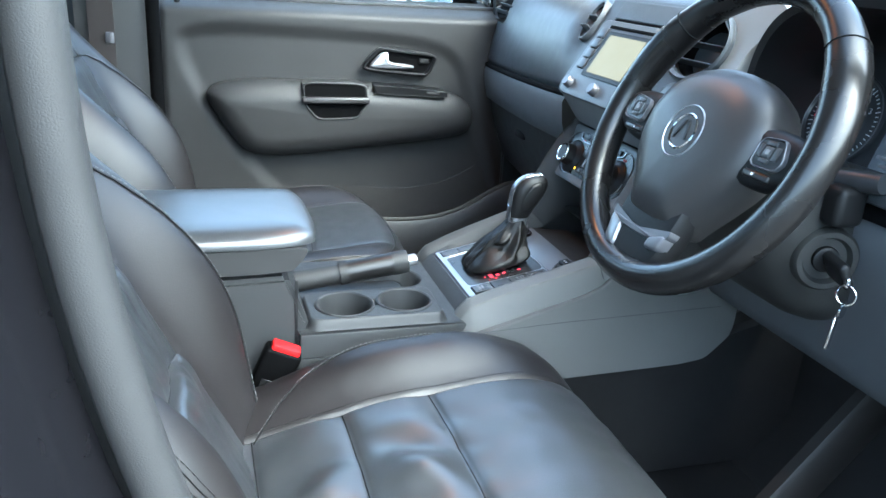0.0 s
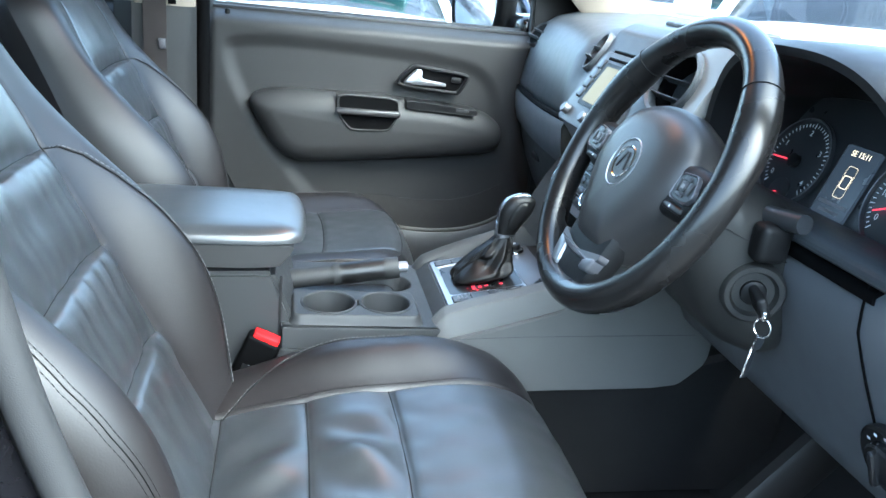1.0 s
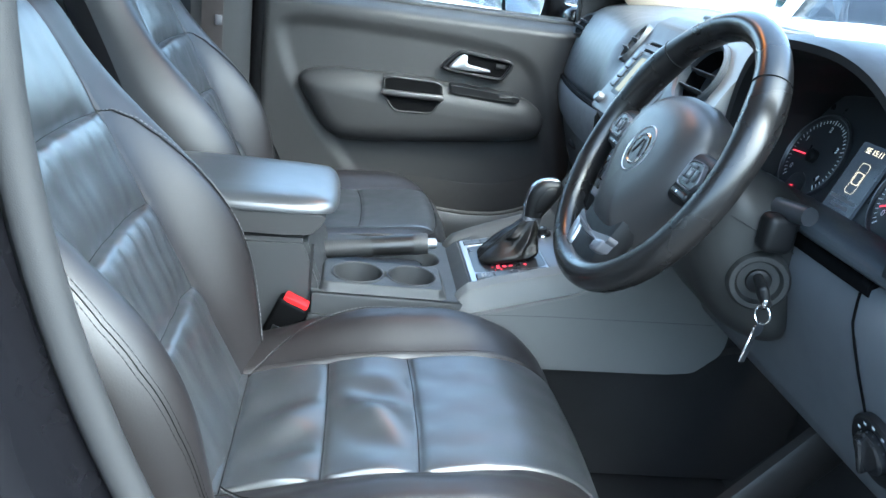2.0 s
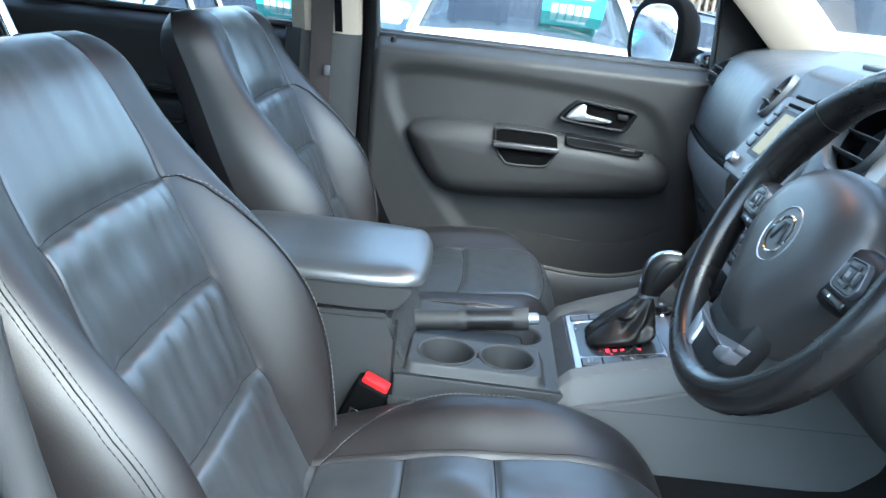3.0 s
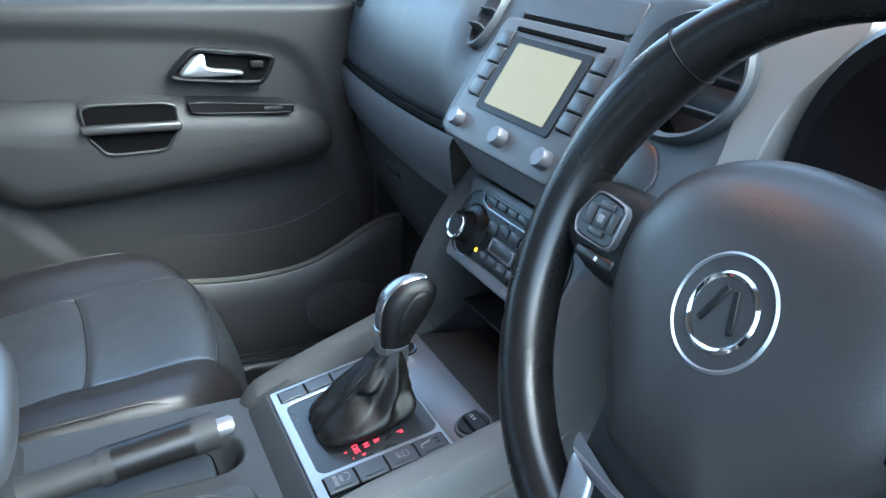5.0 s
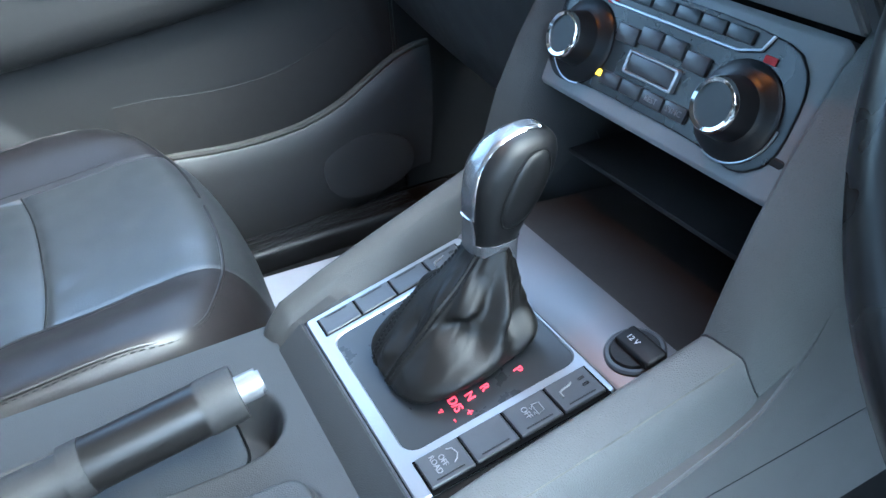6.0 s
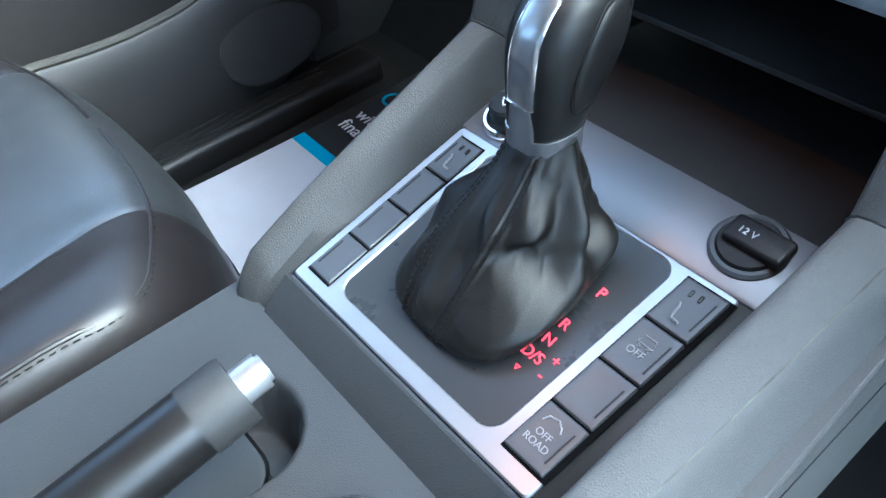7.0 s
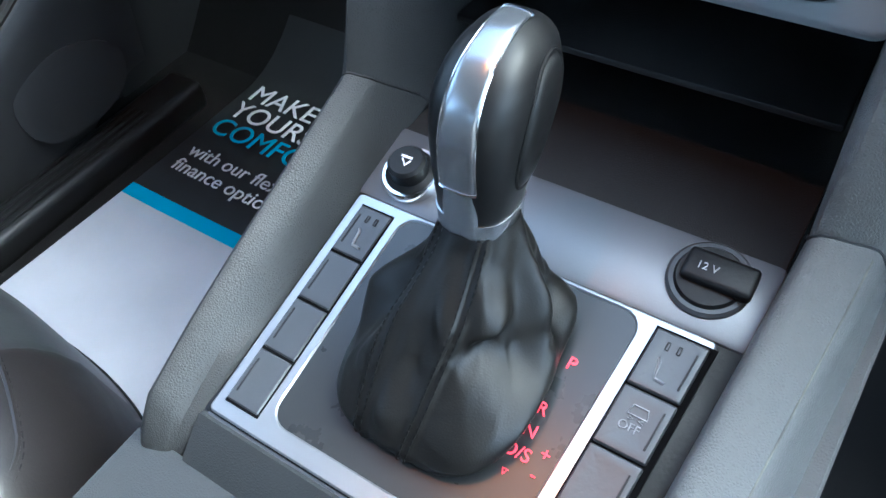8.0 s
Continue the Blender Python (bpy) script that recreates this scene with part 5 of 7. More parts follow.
cap = part("cap", moved(revolve([(0.0168, 0.0), (0.0168, 0.003), (0.0155, 0.0048), (0.0001, 0.005)], 40), MC), DARK, soc)
part("tab", moved(rbox(0.017, 0.034, 0.008, 0.0025, 3, at=(0.002, -0.004, 0.006)), MC), DARK, soc, "black lift tab")
part("lettering", moved(lettering("12 V", 0.0056), MC @ Matrix.Translation((0.001, 0.002, 0.0101)) @ Euler((0, 0, radians(-90))).to_matrix().to_4x4()), GREY_INK, soc, "white words on the tab")
cig = thing("cigar_lighter", "round black lighter knob in a chrome ring", "lighter", at=(0.13, 0.07, 0.39))
MG = MS @ Matrix.Translation((0.139, 0.066, -0.0005))
part("ring", moved(revolve([(0.0155, 0), (0.0155, 0.002), (0.014, 0.005), (0.0125, 0.005), (0.0125, 0.0)], 40), MG), CHROME, cig)
part("knob", moved(revolve([(0.0120, 0.0), (0.0120, 0.004), (0.0095, 0.006), (0.0095, 0.013), (0.008, 0.0145), (0.0001, 0.0148)], 40), MG), DARK, cig)
part("symbol", moved(joined(rbox(0.0012, 0.006, 0.0005, 0.0001, 1, at=(0.0015, 0, 0.0150)), tube([(0.0, -0.003, 0.0151), (-0.003, -0.0015, 0.0151), (0.0, 0.0015, 0.0151)], 0.0005, 5)), MG), INK_WHITE, cig)

# cubby
part("cubby_floor", prism([(0.157, 0.3945), (0.30, 0.380), (0.30, 0.370), (0.157, 0.384)], -0.1035, 0.0875), CUBBY, con, "dark open cubby floor")
part("cubby_back", rbox(0.012, 0.191, 0.20, 0.002, at=(0.308, -0.008, 0.455)), CUBBY, con)
part("cubby_top", rbox(0.10, 0.191, 0.01, 0.002, at=(0.25, -0.008, 0.50)), CUBBY, con)
part("cubby_ledge", rbox(0.10, 0.188, 0.004, 0.001, at=(0.262, -0.008, 0.428)), CUBBY, con)

# handbrake
WHEELISH = material("smooth_leather", (0.006, 0.0056, 0.0055), 0.36, grain=0.06, grain_scale=600)
HBGREY = material("lever_plastic", (0.017, 0.017, 0.0175), 0.6, grain=0.3)
hbk = thing("handbrake", "black handbrake lever with a chrome push button", "handbrake", at=(-0.2, 0.034, 0.33))
A, B = Vector((-0.236, 0.036, 0.343)), Vector((-0.044, 0.032, 0.3725))
hd = (B - A)
ar = lambda t: A + hd * t
part("lever_arm", tube([ar(0.0), ar(0.06), ar(0.20), ar(0.40), ar(0.46)], lambda t: 0.0165 - 0.003 * t, 20), HBGREY, hbk, "grey lever arm")
part("grip", tube([ar(0.455), ar(0.465), ar(0.62), ar(0.80), ar(0.81)], lambda t: 0.0165, 24), WHEELISH, hbk, "smooth black grip")
part("grip_collar", tube([ar(0.40), ar(0.41), ar(0.45), ar(0.46)], lambda t: 0.0170, 24), HBGREY, hbk)
part("end_collar", tube([ar(0.805), ar(0.815), ar(0.905), ar(0.92)], lambda t: 0.0172 - 0.002 * max(0, t - 0.7), 24), HBGREY, hbk)
part("push_button", cyl(ar(0.90), ar(0.995), 0.0088, n=36, bevel=0.002), SILVER, hbk, "chrome push button")

# ---- passenger footwell sheet ----
MF = Matrix.Translation((0.235, 0.430, 0.056)) @ Euler((0, 0, radians(-91))).to_matrix().to_4x4()
leaf = thing("paper_floor_mat", "white and black printed paper floor mat with a blue stripe", "paper mat", at=(0.25, 0.48, 0.05))
def lying(poly_w, y0, y1, z=0.0):
    return moved(sheet([[(x, y, z + 0.004 * math.sin(x * 9) * math.sin(y * 7 + 1) + (4.6 * max(0, y - 0.20) ** 2)) for x in np.linspace(-poly_w, poly_w, 12)] for y in np.linspace(y0, y1, 14)]), MF)


part("white_panel", lying(0.152, -0.36, -0.008), PAPER, leaf)
part("blue_stripe", lying(0.152, -0.008, 0.010), PAPER_CYAN, leaf)
part("black_panel", lying(0.152, 0.010, 0.302), PAPER_BLACK, leaf)


def printed(text, size, x, y, mat_):
    for word in text.split():
        bm = lettering(word, size, align="LEFT")
        wide = max(v.co.x for v in bm.verts)
        part("printed_word", moved(bm, MF @ Matrix.Translation((x, y, 0.006))), mat_, leaf)
        x += wide + 0.28 * size


printed("MAKE", 0.040, -0.130, 0.192, INK_WHITE)
printed("YOURSELF", 0.040, -0.130, 0.158, INK_WHITE)
printed("COMFORTABLE", 0.040, -0.130, 0.124, PAPER_CYAN)
printed("with our flexible", 0.027, -0.122, 0.078, INK_WHITE)
printed("finance options", 0.027, -0.122, 0.052, INK_WHITE)

# ---- dashboard ----
dash = thing("dashboard", "dark blue-grey soft dashboard with silver trim", "dashboard", at=(0.35, 0, 0.5))


def dash_x(y):
    k = max(0.0, (abs(y) - 0.10) / 0.64)
    return 0.205 + 0.098 * k ** 1.4


def upper_profile(y):
    k = max(0.0, (abs(y) - 0.10) / 0.64)
    X, dz = dash_x(y), -0.035 * k
    dip = 0.024 * float(step(y, 0.175, 0.120))
    return [(X + d + dip * float(step(z, 0.63, 0.70)), z + dz * w) for d, z, w in ((0.010, 0.606, 1), (0.002, 0.611, 1), (0.000, 0.622, 1), (0.008, 0.665, 0.9), (0.022, 0.705, 0.6), (0.042, 0.732, 0.3), (0.075, 0.750, 0.2), (0.12, 0.758, 0.1), (0.20, 0.764, 0.0), (0.34, 0.768, 0.0))]


def lower_profile(y):
    k = max(0.0, (abs(y) - 0.10) / 0.64)
    X, dz = dash_x(y), -0.035 * k
    return [(X + d, z + dz) for d, z in ((0.012, 0.604), (-0.004, 0.602), (-0.008, 0.592), (-0.004, 0.560), (0.004, 0.532), (0.012, 0.528))]


def glove_profile(y):
    k = max(0.0, (abs(y) - 0.10) / 0.64)
    X, dz = dash_x(y), -0.035 * k
    return [(X + d, z + dz) for d, z in ((0.016, 0.530), (0.020, 0.50), (0.040, 0.44), (0.065, 0.385), (0.10, 0.36), (0.22, 0.36))]


YS = np.linspace(0.105, 0.735, 40)
part("upper_pad", sheet([[(x, y, z) for x, z in upper_profile(y)] for y in YS]), DASH, dash, "dark soft upper dash pad", smooth=60)
part("trim_strip", sheet([[(x, y, z) for x, z in lower_profile(y)] for y in YS]), KNEE_LIT, dash, "smooth grey lower trim strip", smooth=60)
part("trim_gap", tube([(dash_x(y) - 0.001, y, 0.606 - 0.035 * max(0, (y - 0.10) / 0.64)) for y in YS], 0.0055, 8), BLACKHOLE, dash)
gb = part("glovebox", sheet([[(x, y, z) for x, z in glove_profile(y)] for y in YS]), SOFT, dash, "dark glovebox lid", smooth=60)
part("glovebox_lock", rbox(0.014, 0.05, 0.014, 0.004, at=(0.262, 0.40, 0.478)), DARK, gb)
# passenger end vent
def vent(parent, at, lean, rx, ry, turn, rise=0.006, roll=0, name="air_vent"):
    m = facing(*at, lean) @ Euler((0, radians(turn), 0)).to_matrix().to_4x4() @ Matrix.Rotation(radians(roll), 4, "Z")
    ring = [(1.0, -0.01), (1.0, rise), (0.95, rise + 0.003), (0.87, rise), (0.85, rise - 0.012 if rise > 0.003 else 0.0)] if rise > 0 else [(1.0, -0.05), (1.0, 0.0), (0.95, 0.0015), (0.86, 0.0012), (0.82, -0.004)]
    v = part(name, moved(sheet([[(rx * k * math.cos(a), ry * k * math.sin(a), h) for a in np.linspace(0, 2 * math.pi, 48)[:-1]] for k, h in ring], closed_v=True), m), DASH, parent, "round air vent ring")
    low = -0.03 if rise > 0.003 else (0.0006 if rise > 0 else -0.012)
    # near-black throat: the shade of a deep duct is put into its colour
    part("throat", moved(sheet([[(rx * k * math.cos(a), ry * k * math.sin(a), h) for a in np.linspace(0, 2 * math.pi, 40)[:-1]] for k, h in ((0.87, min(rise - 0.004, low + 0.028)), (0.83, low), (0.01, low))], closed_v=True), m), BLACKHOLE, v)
    for k in (-0.42, 0.12):
        half = rx * 0.84 * math.sqrt(1 - (k * 1.05) ** 2)
        part("slat", moved(rbox(2 * half, 0.0022, 0.014, 0.001, 1, at=(0, ry * k, low * 0.25 + 0.002)), m @ Euler((radians(-12), 0, 0)).to_matrix().to_4x4()), DASH, v)
    return v


vent(dash, (0.314, 0.668, 0.700), 36, 0.038, 0.032, 6, 0.001)
vent(dash, (0.2475, 0.134, 0.716), 32, 0.0165, 0.036, 0, 0.0, 0)
vent(dash, (0.238, -0.176, 0.708), 24, 0.056, 0.046, 0, 0.008)
# central stack
FASC = material("fascia_grey", (0.190, 0.194, 0.203), 0.5, grain=0.2)
RX_, RC_ = facing(0.226, 0.0, 0.668, 32), facing(0.2135, 0.0, 0.520, 24)
STK = soften([(0.212, 0.602), (0.190, 0.612), (0.262, 0.728), (0.275, 0.752), (0.300, 0.766), (0.40, 0.770), (0.40, 0.60)], 2, 0.12)
stk = part("stack_surround", prism(STK, -0.118, 0.118, 0.006), DASH, dash, "soft grey surround of the centre stack", smooth=30)
part("stack_core", rbox(0.10, 0.23, 0.20, 0.01, at=(0.30, 0, 0.585)), DARK, dash)
part("side_cheek", prism(soften([(0.236, 0.615), (0.262, 0.70), (0.295, 0.750), (0.40, 0.762), (0.40, 0.60)], 2, 0.15), -0.222, -0.116, 0.008), DASH, dash, smooth=30)
part("side_cheek", prism(soften([(0.242, 0.615), (0.275, 0.70), (0.305, 0.744), (0.40, 0.758), (0.40, 0.60)], 2, 0.15), 0.116, 0.215, 0.008), DASH, dash, smooth=30)
TRAYM = material("tray_floor", (0.085, 0.075, 0.064), 0.30)
part("top_tray", moved(frame_ring(rrect(0.17, 0.10, 0.012), rrect(0.155, 0.085, 0.010), 0.006, 0.002), Matrix.Translation((0.375, -0.01, 0.768)) @ Euler((0, 0, radians(90))).to_matrix().to_4x4()), DASH, dash)
part("top_tray_floor", rbox(0.085, 0.155, 0.002, 0.0005, at=(0.375, -0.01, 0.771)), TRAYM, dash, "smooth brownish tray floor")
RADM = material("radio_plastic", (0.058, 0.060, 0.064), 0.42, grain=0.2, grain_scale=900, blotch=0.05)
rad = thing("car_radio", "grey dashboard radio with a pale lit screen and satin knobs", "radio", at=(0.23, 0, 0.65))
part("fascia", moved(pillow(rrect(0.200, 0.128, 0.012), [(0, 0), (0, 0.004), (0.0015, 0.006), (0.004, 0.0065)]), RX_ @ Matrix.Translation((0, -0.006, 0))), RADM, rad, "dark grey radio fascia")
part("screen_frame", moved(plate(rrect(0.124, 0.075, 0.004), 0.0015, 0.0005), RX_ @ Matrix.Translation((0.0, 0.002, 0.0065))), DARK, rad)
part("screen", moved(plate(rrect(0.100, 0.062, 0.002), 0.0008, 0.0002), RX_ @ Matrix.Translation((0.0, 0.002, 0.0080))), SCREEN, rad, "pale lit display")
part("disc_slot", moved(rbox(0.135, 0.0045, 0.002, 0.0005, 1, at=(0, 0.0465, 0.007)), RX_), BLACKHOLE, rad)
part("upper_slot", moved(rbox(0.150, 0.004, 0.002, 0.0005, 1, at=(0, 0.0600, 0.0035)), RX_), BLACKHOLE, rad)
for sx in (-1, 1):
    for k in range(4):
        part("key", moved(rbox(0.020, 0.0150, 0.003, 0.001, 2, at=(sx * 0.0765, 0.035 - 0.0175 * k, 0.0078)), RX_), BUTTON, rad)
        part("key_gap", moved(rbox(0.0215, 0.0012, 0.0006, 0.0002, 1, at=(sx * 0.0765, 0.0265 - 0.0175 * k, 0.0067)), RX_), BLACKHOLE, rad)
for sx in (-0.076, 0.004, 0.076):
    kb = part("knob", moved(revolve([(0.0085, 0), (0.0085, 0.008), (0.0075, 0.010), (0.0001, 0.010)], 28), RX_ @ Matrix.Translation((sx, -0.052, 0.0065))), SATIN, rad, "satin grey knob")
part("top_lid", moved(plate(rrect(0.165, 0.030, 0.004), 0.004, 0.001), RX_ @ Matrix.Translation((0, 0.078, 0.000))), DASH, rad)
part("stack_bridge", prism([(0.193, 0.611), (0.231, 0.562), (0.27, 0.556), (0.27, 0.615)], -0.1085, 0.1085, 0.002), FASC, dash, "grey panel between radio and climate controls", smooth=30)
for sgn in (1, -1):
    part("side_panel", prism([(0.196, 0.611), (0.234, 0.562), (0.216, 0.522), (0.199, 0.484), (0.250, 0.470), (0.280, 0.610)], 0.1088 if sgn > 0 else -0.1190, 0.1190 if sgn > 0 else -0.1088, 0.002), KNEE_LIT, dash, "grey side of the centre stack", smooth=30)
# climate panel
KNOBB = material("knob_black", (0.010, 0.010, 0.011), 0.34, spec=0.4)
cli = thing("climate_panel", "grey climate control panel with two round knobs", "climate controls", at=(0.21, 0, 0.52))
part("fascia", moved(pillow(rrect(0.216, 0.086, 0.008), [(0, -0.01), (0, 0.002), (0.002, 0.004), (0.004, 0.0045)]), RC_), FASC, cli, "matt grey fascia")
INS = soften([(-0.098, 0.018), (-0.080, 0.036), (0.080, 0.036), (0.098, 0.018), (0.098, -0.022), (0.080, -0.036), (0.05, -0.030), (-0.05, -0.030), (-0.080, -0.036), (-0.098, -0.022)], 2, 0.2)
INSM = material("inset_black", (0.009, 0.009, 0.010), 0.28)
part("inset", moved(plate(INS, 0.0015, 0.0005), RC_ @ Matrix.Translation((0, 0, 0.0045))), INSM, cli, "gloss black inset")
part("trim_bow", moved(tube([(-0.068, 0.034, 0.007), (-0.064, 0.0255, 0.007), (-0.05, 0.0215, 0.007), (0.05, 0.0215, 0.007), (0.064, 0.0255, 0.007), (0.068, 0.034, 0.007)], 0.0010, 6), RC_), SILVER, cli)
for sx in (-0.065, 0.065):
    kn = part("knob", moved(revolve([(0.0265, 0.0), (0.0265, 0.0012), (0.0245, 0.0030), (0.0200, 0.0040), (0.0172, 0.0060), (0.0152, 0.0160), (0.0142, 0.0190), (0.0100, 0.0190), (0.0001, 0.0187)], 48), RC_ @ Matrix.Translation((sx, -0.006, 0.006))), KNOBB, cli, "black round knob")
    part("knob_ring", moved(revolve([(0.0146, -0.002), (0.0146, 0.0006), (0.0136, 0.0018), (0.0116, 0.0012), (0.0112, -0.001)], 48), RC_ @ Matrix.Translation((sx, -0.006, 0.0248))), CHROME, kn, "chrome knob ring")
    part("chrome_arc", moved(tube([((0.0275) * math.cos(radians(g)), 0.0275 * math.sin(radians(g)) * 0.98, 0.0005) for g in (range(180, 291, 6) if sx < 0 else range(250, 361, 6))], 0.0007, 6), RC_ @ Matrix.Translation((sx, -0.006, 0.006))), SILVER, cli)
    part("red_mark", moved(rbox(0.008, 0.004, 0.001, 0.0003, 1, at=(sx + (0.006 if sx > 0 else 0.012), 0.0225, 0.0065)), RC_), RED, cli)
for k in range(6):
    part("key", moved(rbox(0.0175, 0.0075, 0.003, 0.001, 2, at=(-0.048 + 0.0192 * k, 0.0295, 0.007)), RC_), BUTTON, cli)
for k in range(4):
    part("key", moved(rbox(0.0175, 0.0105, 0.003, 0.001, 2, at=(-0.029 + 0.0192 * k, 0.012 - 0.003 * abs(k - 1.5), 0.007)), RC_), BUTTON, cli)
part("rocker", moved(frame_ring(rrect(0.042, 0.014, 0.002), rrect(0.038, 0.0105, 0.0015), 0.0035, 0.0006), RC_ @ Matrix.Translation((0.0, -0.006, 0.006))), SILVER, cli)
part("rocker_key", moved(rbox(0.038, 0.0105, 0.003, 0.001, 2, at=(0, -0.006, 0.0072)), RC_), BUTTON, cli)
for tx_, word in ((-0.0285, ""), (-0.0095, ""), (0.0095, "REST"), (0.0285, "SYNC")):
    kk = part("key", moved(rbox(0.0175, 0.0085, 0.003, 0.001, 2, at=(tx_, -0.0205, 0.007)), RC_), BUTTON, cli)
    if word:
        part("lettering", moved(lettering(word, 0.0048, 0.0002), RC_ @ Matrix.Translation((tx_, -0.0205, 0.0087))), MARK, kk)
part("lit_lamp", moved(rbox(0.0045, 0.004, 0.0012, 0.0003, 1, at=(-0.041, -0.0195, 0.0068)), RC_), AMBER_LIT, cli, "lit amber lamp")
# silver trim beside the driver's vent
MV = facing(0.231, -0.205, 0.690, 24)
TRM = soften([(-0.040, 0.068), (0.010, 0.080), (0.060, 0.086), (0.086, 0.074), (0.070, 0.046), (0.054, 0.018), (0.052, -0.030), (0.046, -0.085), (0.020, -0.085), (0.026, -0.028), (0.0185, 0.014), (0.004, 0.046), (-0.020, 0.063)], 2, 0.2)
part("silver_trim", moved(sheet([[(x, y, h) for x, y in shrink(TRM, q)] for q, h in ((0, -0.03), (0, 0.0015), (0.0015, 0.0035))], closed_v=True, cap_u=True), MV), TRIM, dash, "brushed silver trim bow")
pod_rows = []
for q, h in ((1.0, 0.002), (1.08, 0.0035), (None, 0.001), (None, -0.035)):
    ring_ = []
    for g in np.linspace(0, 2 * math.pi, 56)[:-1]:
        cg, sg_ = math.cos(g), math.sin(g)
        if q:
            ring_.append((-0.029 + 0.056 * q * cg, 0.020 + 0.046 * q * sg_, h))
        else:
            e = (abs(cg) ** 5 + abs(sg_) ** 5) ** -0.2
            ring_.append((-0.029 + (0.078 if cg < 0 else 0.056) * e * cg, 0.020 + (0.052 if sg_ > 0 else 0.110) * e * sg_, h))
    pod_rows.append(ring_)
part("vent_pod", moved(sheet(pod_rows, closed_v=True), MV), DASH, dash, "dark grey pod round the driver's vent", smooth=50)
part("round_blank", moved(revolve([(0.021, 0.0), (0.021, 0.003), (0.019, 0.0042), (0.0001, 0.0042)], 40), MV @ Matrix.Translation((-0.040, -0.052, 0.001))), DASH, dash, "round grey cover under the vent")
part("round_blank_ring", moved(revolve([(0.0225, 0.0), (0.0225, 0.0028), (0.0212, 0.0034), (0.0205, 0.0)], 40, False), MV @ Matrix.Translation((-0.040, -0.052, 0.001))), SATIN, dash, "thin satin ring")
# driver's side pad, cluster hood and cluster
YD = np.linspace(-0.735, -0.110, 40)
part("driver_pad", sheet([[(x, y, z) for x, z in ((0.40, 0.752), (0.46, 0.762), (0.56, 0.768))] for y in YD]), DASH, dash, "dark soft pad", smooth=60)
YO = np.linspace(-0.735, -0.560, 14)
part("outer_pad", sheet([[(x, y, z) for x, z in ((0.300, 0.60), (0.285, 0.635), (0.290, 0.675), (0.312, 0.705), (0.35, 0.728), (0.41, 0.753))] for y in YO]), DASH, dash, "dark soft outer pad", smooth=60)
part("inner_pad", sheet([[(x, y, z) for x, z in ((0.292, 0.60), (0.296, 0.66), (0.305, 0.70), (0.33, 0.735), (0.41, 0.755))] for y in np.linspace(-0.225, -0.17, 6)]), DASH, dash, smooth=60)
hood_rings = []
for x, g in ((0.40, 0.010), (0.30, 0.010), (0.225, 0.008), (0.214, 0.002), (0.216, -0.006), (0.24, -0.010), (0.36, -0.016), (0.385, -0.06), (0.39, -0.15)):
    hood_rings.append([(x + 0.025 * abs(math.cos(a)) ** 2, -0.430 + (0.170 + g) * math.cos(a) * abs(math.cos(a)) ** -0.25 if abs(math.cos(a)) > 1e-6 else -0.430, 0.610 + (0.166 + g) * abs(math.sin(a)) ** 0.72) for a in np.linspace(0.001, math.pi - 0.001, 48)])
part("cluster_hood", sheet(hood_rings), SILLM, dash, "black hood over the instruments", smooth=60)
CLUSM = material("cluster_face", (0.027, 0.028, 0.031), 0.30)
clu = thing("instrument_cluster", "dark instrument cluster with dials and a small display", "instruments", at=(0.33, -0.41, 0.64))
MI = facing(0.325, -0.413, 0.650, 20)
part("face", moved(plate(soften([(-0.165, -0.06), (-0.165, 0.05), (-0.10, 0.085), (0.10, 0.085), (0.165, 0.05), (0.165, -0.06)], 2), 0.006, 0.002), MI @ Matrix.Translation((0, 0, -0.008))), CLUSM, clu)
for cx, r in ((-0.088, 0.052), (0.088, 0.052)):
    d = part("dial", moved(revolve([(r, 0), (r, 0.004), (r - 0.002, 0.005), (r - 0.004, 0.002), (0.0001, 0.001)], 48), MI @ Matrix.Translation((cx, 0, 0))), CLUSM, clu, "round dial")
    part("dial_ring", moved(tube([((r - 0.0015) * math.cos(a), (r - 0.0015) * math.sin(a), 0.005) for a in np.linspace(0, 2 * math.pi, 60)[:-1]], 0.0008, 6, True), MI @ Matrix.Translation((cx, 0, 0))), SATIN, d)
    ticks = joined(*[moved(rbox(0.006 if k % 5 == 0 else 0.0035, 0.0010, 0.0005, 0, 1, at=(r - 0.009, 0, 0.0022)), Matrix.Rotation(radians(225 - 270 * k / 40), 4, "Z")) for k in range(41)])
    part("dial_ticks", moved(ticks, MI @ Matrix.Translation((cx, 0, 0))), INK_WHITE, d)
    words = "01234" if cx < 0 else ("0", "10", "20", "30", "50", "70", "90")
    for k, w in enumerate(words):
        a = radians(215 - 250 * k / (len(words) - 1))
        part("dial_number", moved(lettering(w, 0.009, 0.0002), MI @ Matrix.Translation((cx + (r - 0.018) * math.cos(a), (r - 0.018) * math.sin(a), 0.0024))), INK_WHITE, d)
    part("needle", moved(rbox(0.036, 0.0016, 0.001, 0.0003, 1, at=(0.018, 0, 0.006)), MI @ Matrix.Translation((cx, 0, 0)) @ Matrix.Rotation(radians(184 if cx < 0 else 205), 4, "Z")), RED_LIT, d, "red needle")
    part("hub", moved(revolve([(0.008, 0.002), (0.008, 0.008), (0.006, 0.009), (0.0001, 0.009)], 24), MI @ Matrix.Translation((cx, 0, 0))), DARK, d)
sub = part("sub_dial", moved(revolve([(0.017, 0.001), (0.017, 0.003), (0.0155, 0.0035), (0.0001, 0.003)], 32), MI @ Matrix.Translation((-0.088, -0.038, 0))), CLUSM, clu)
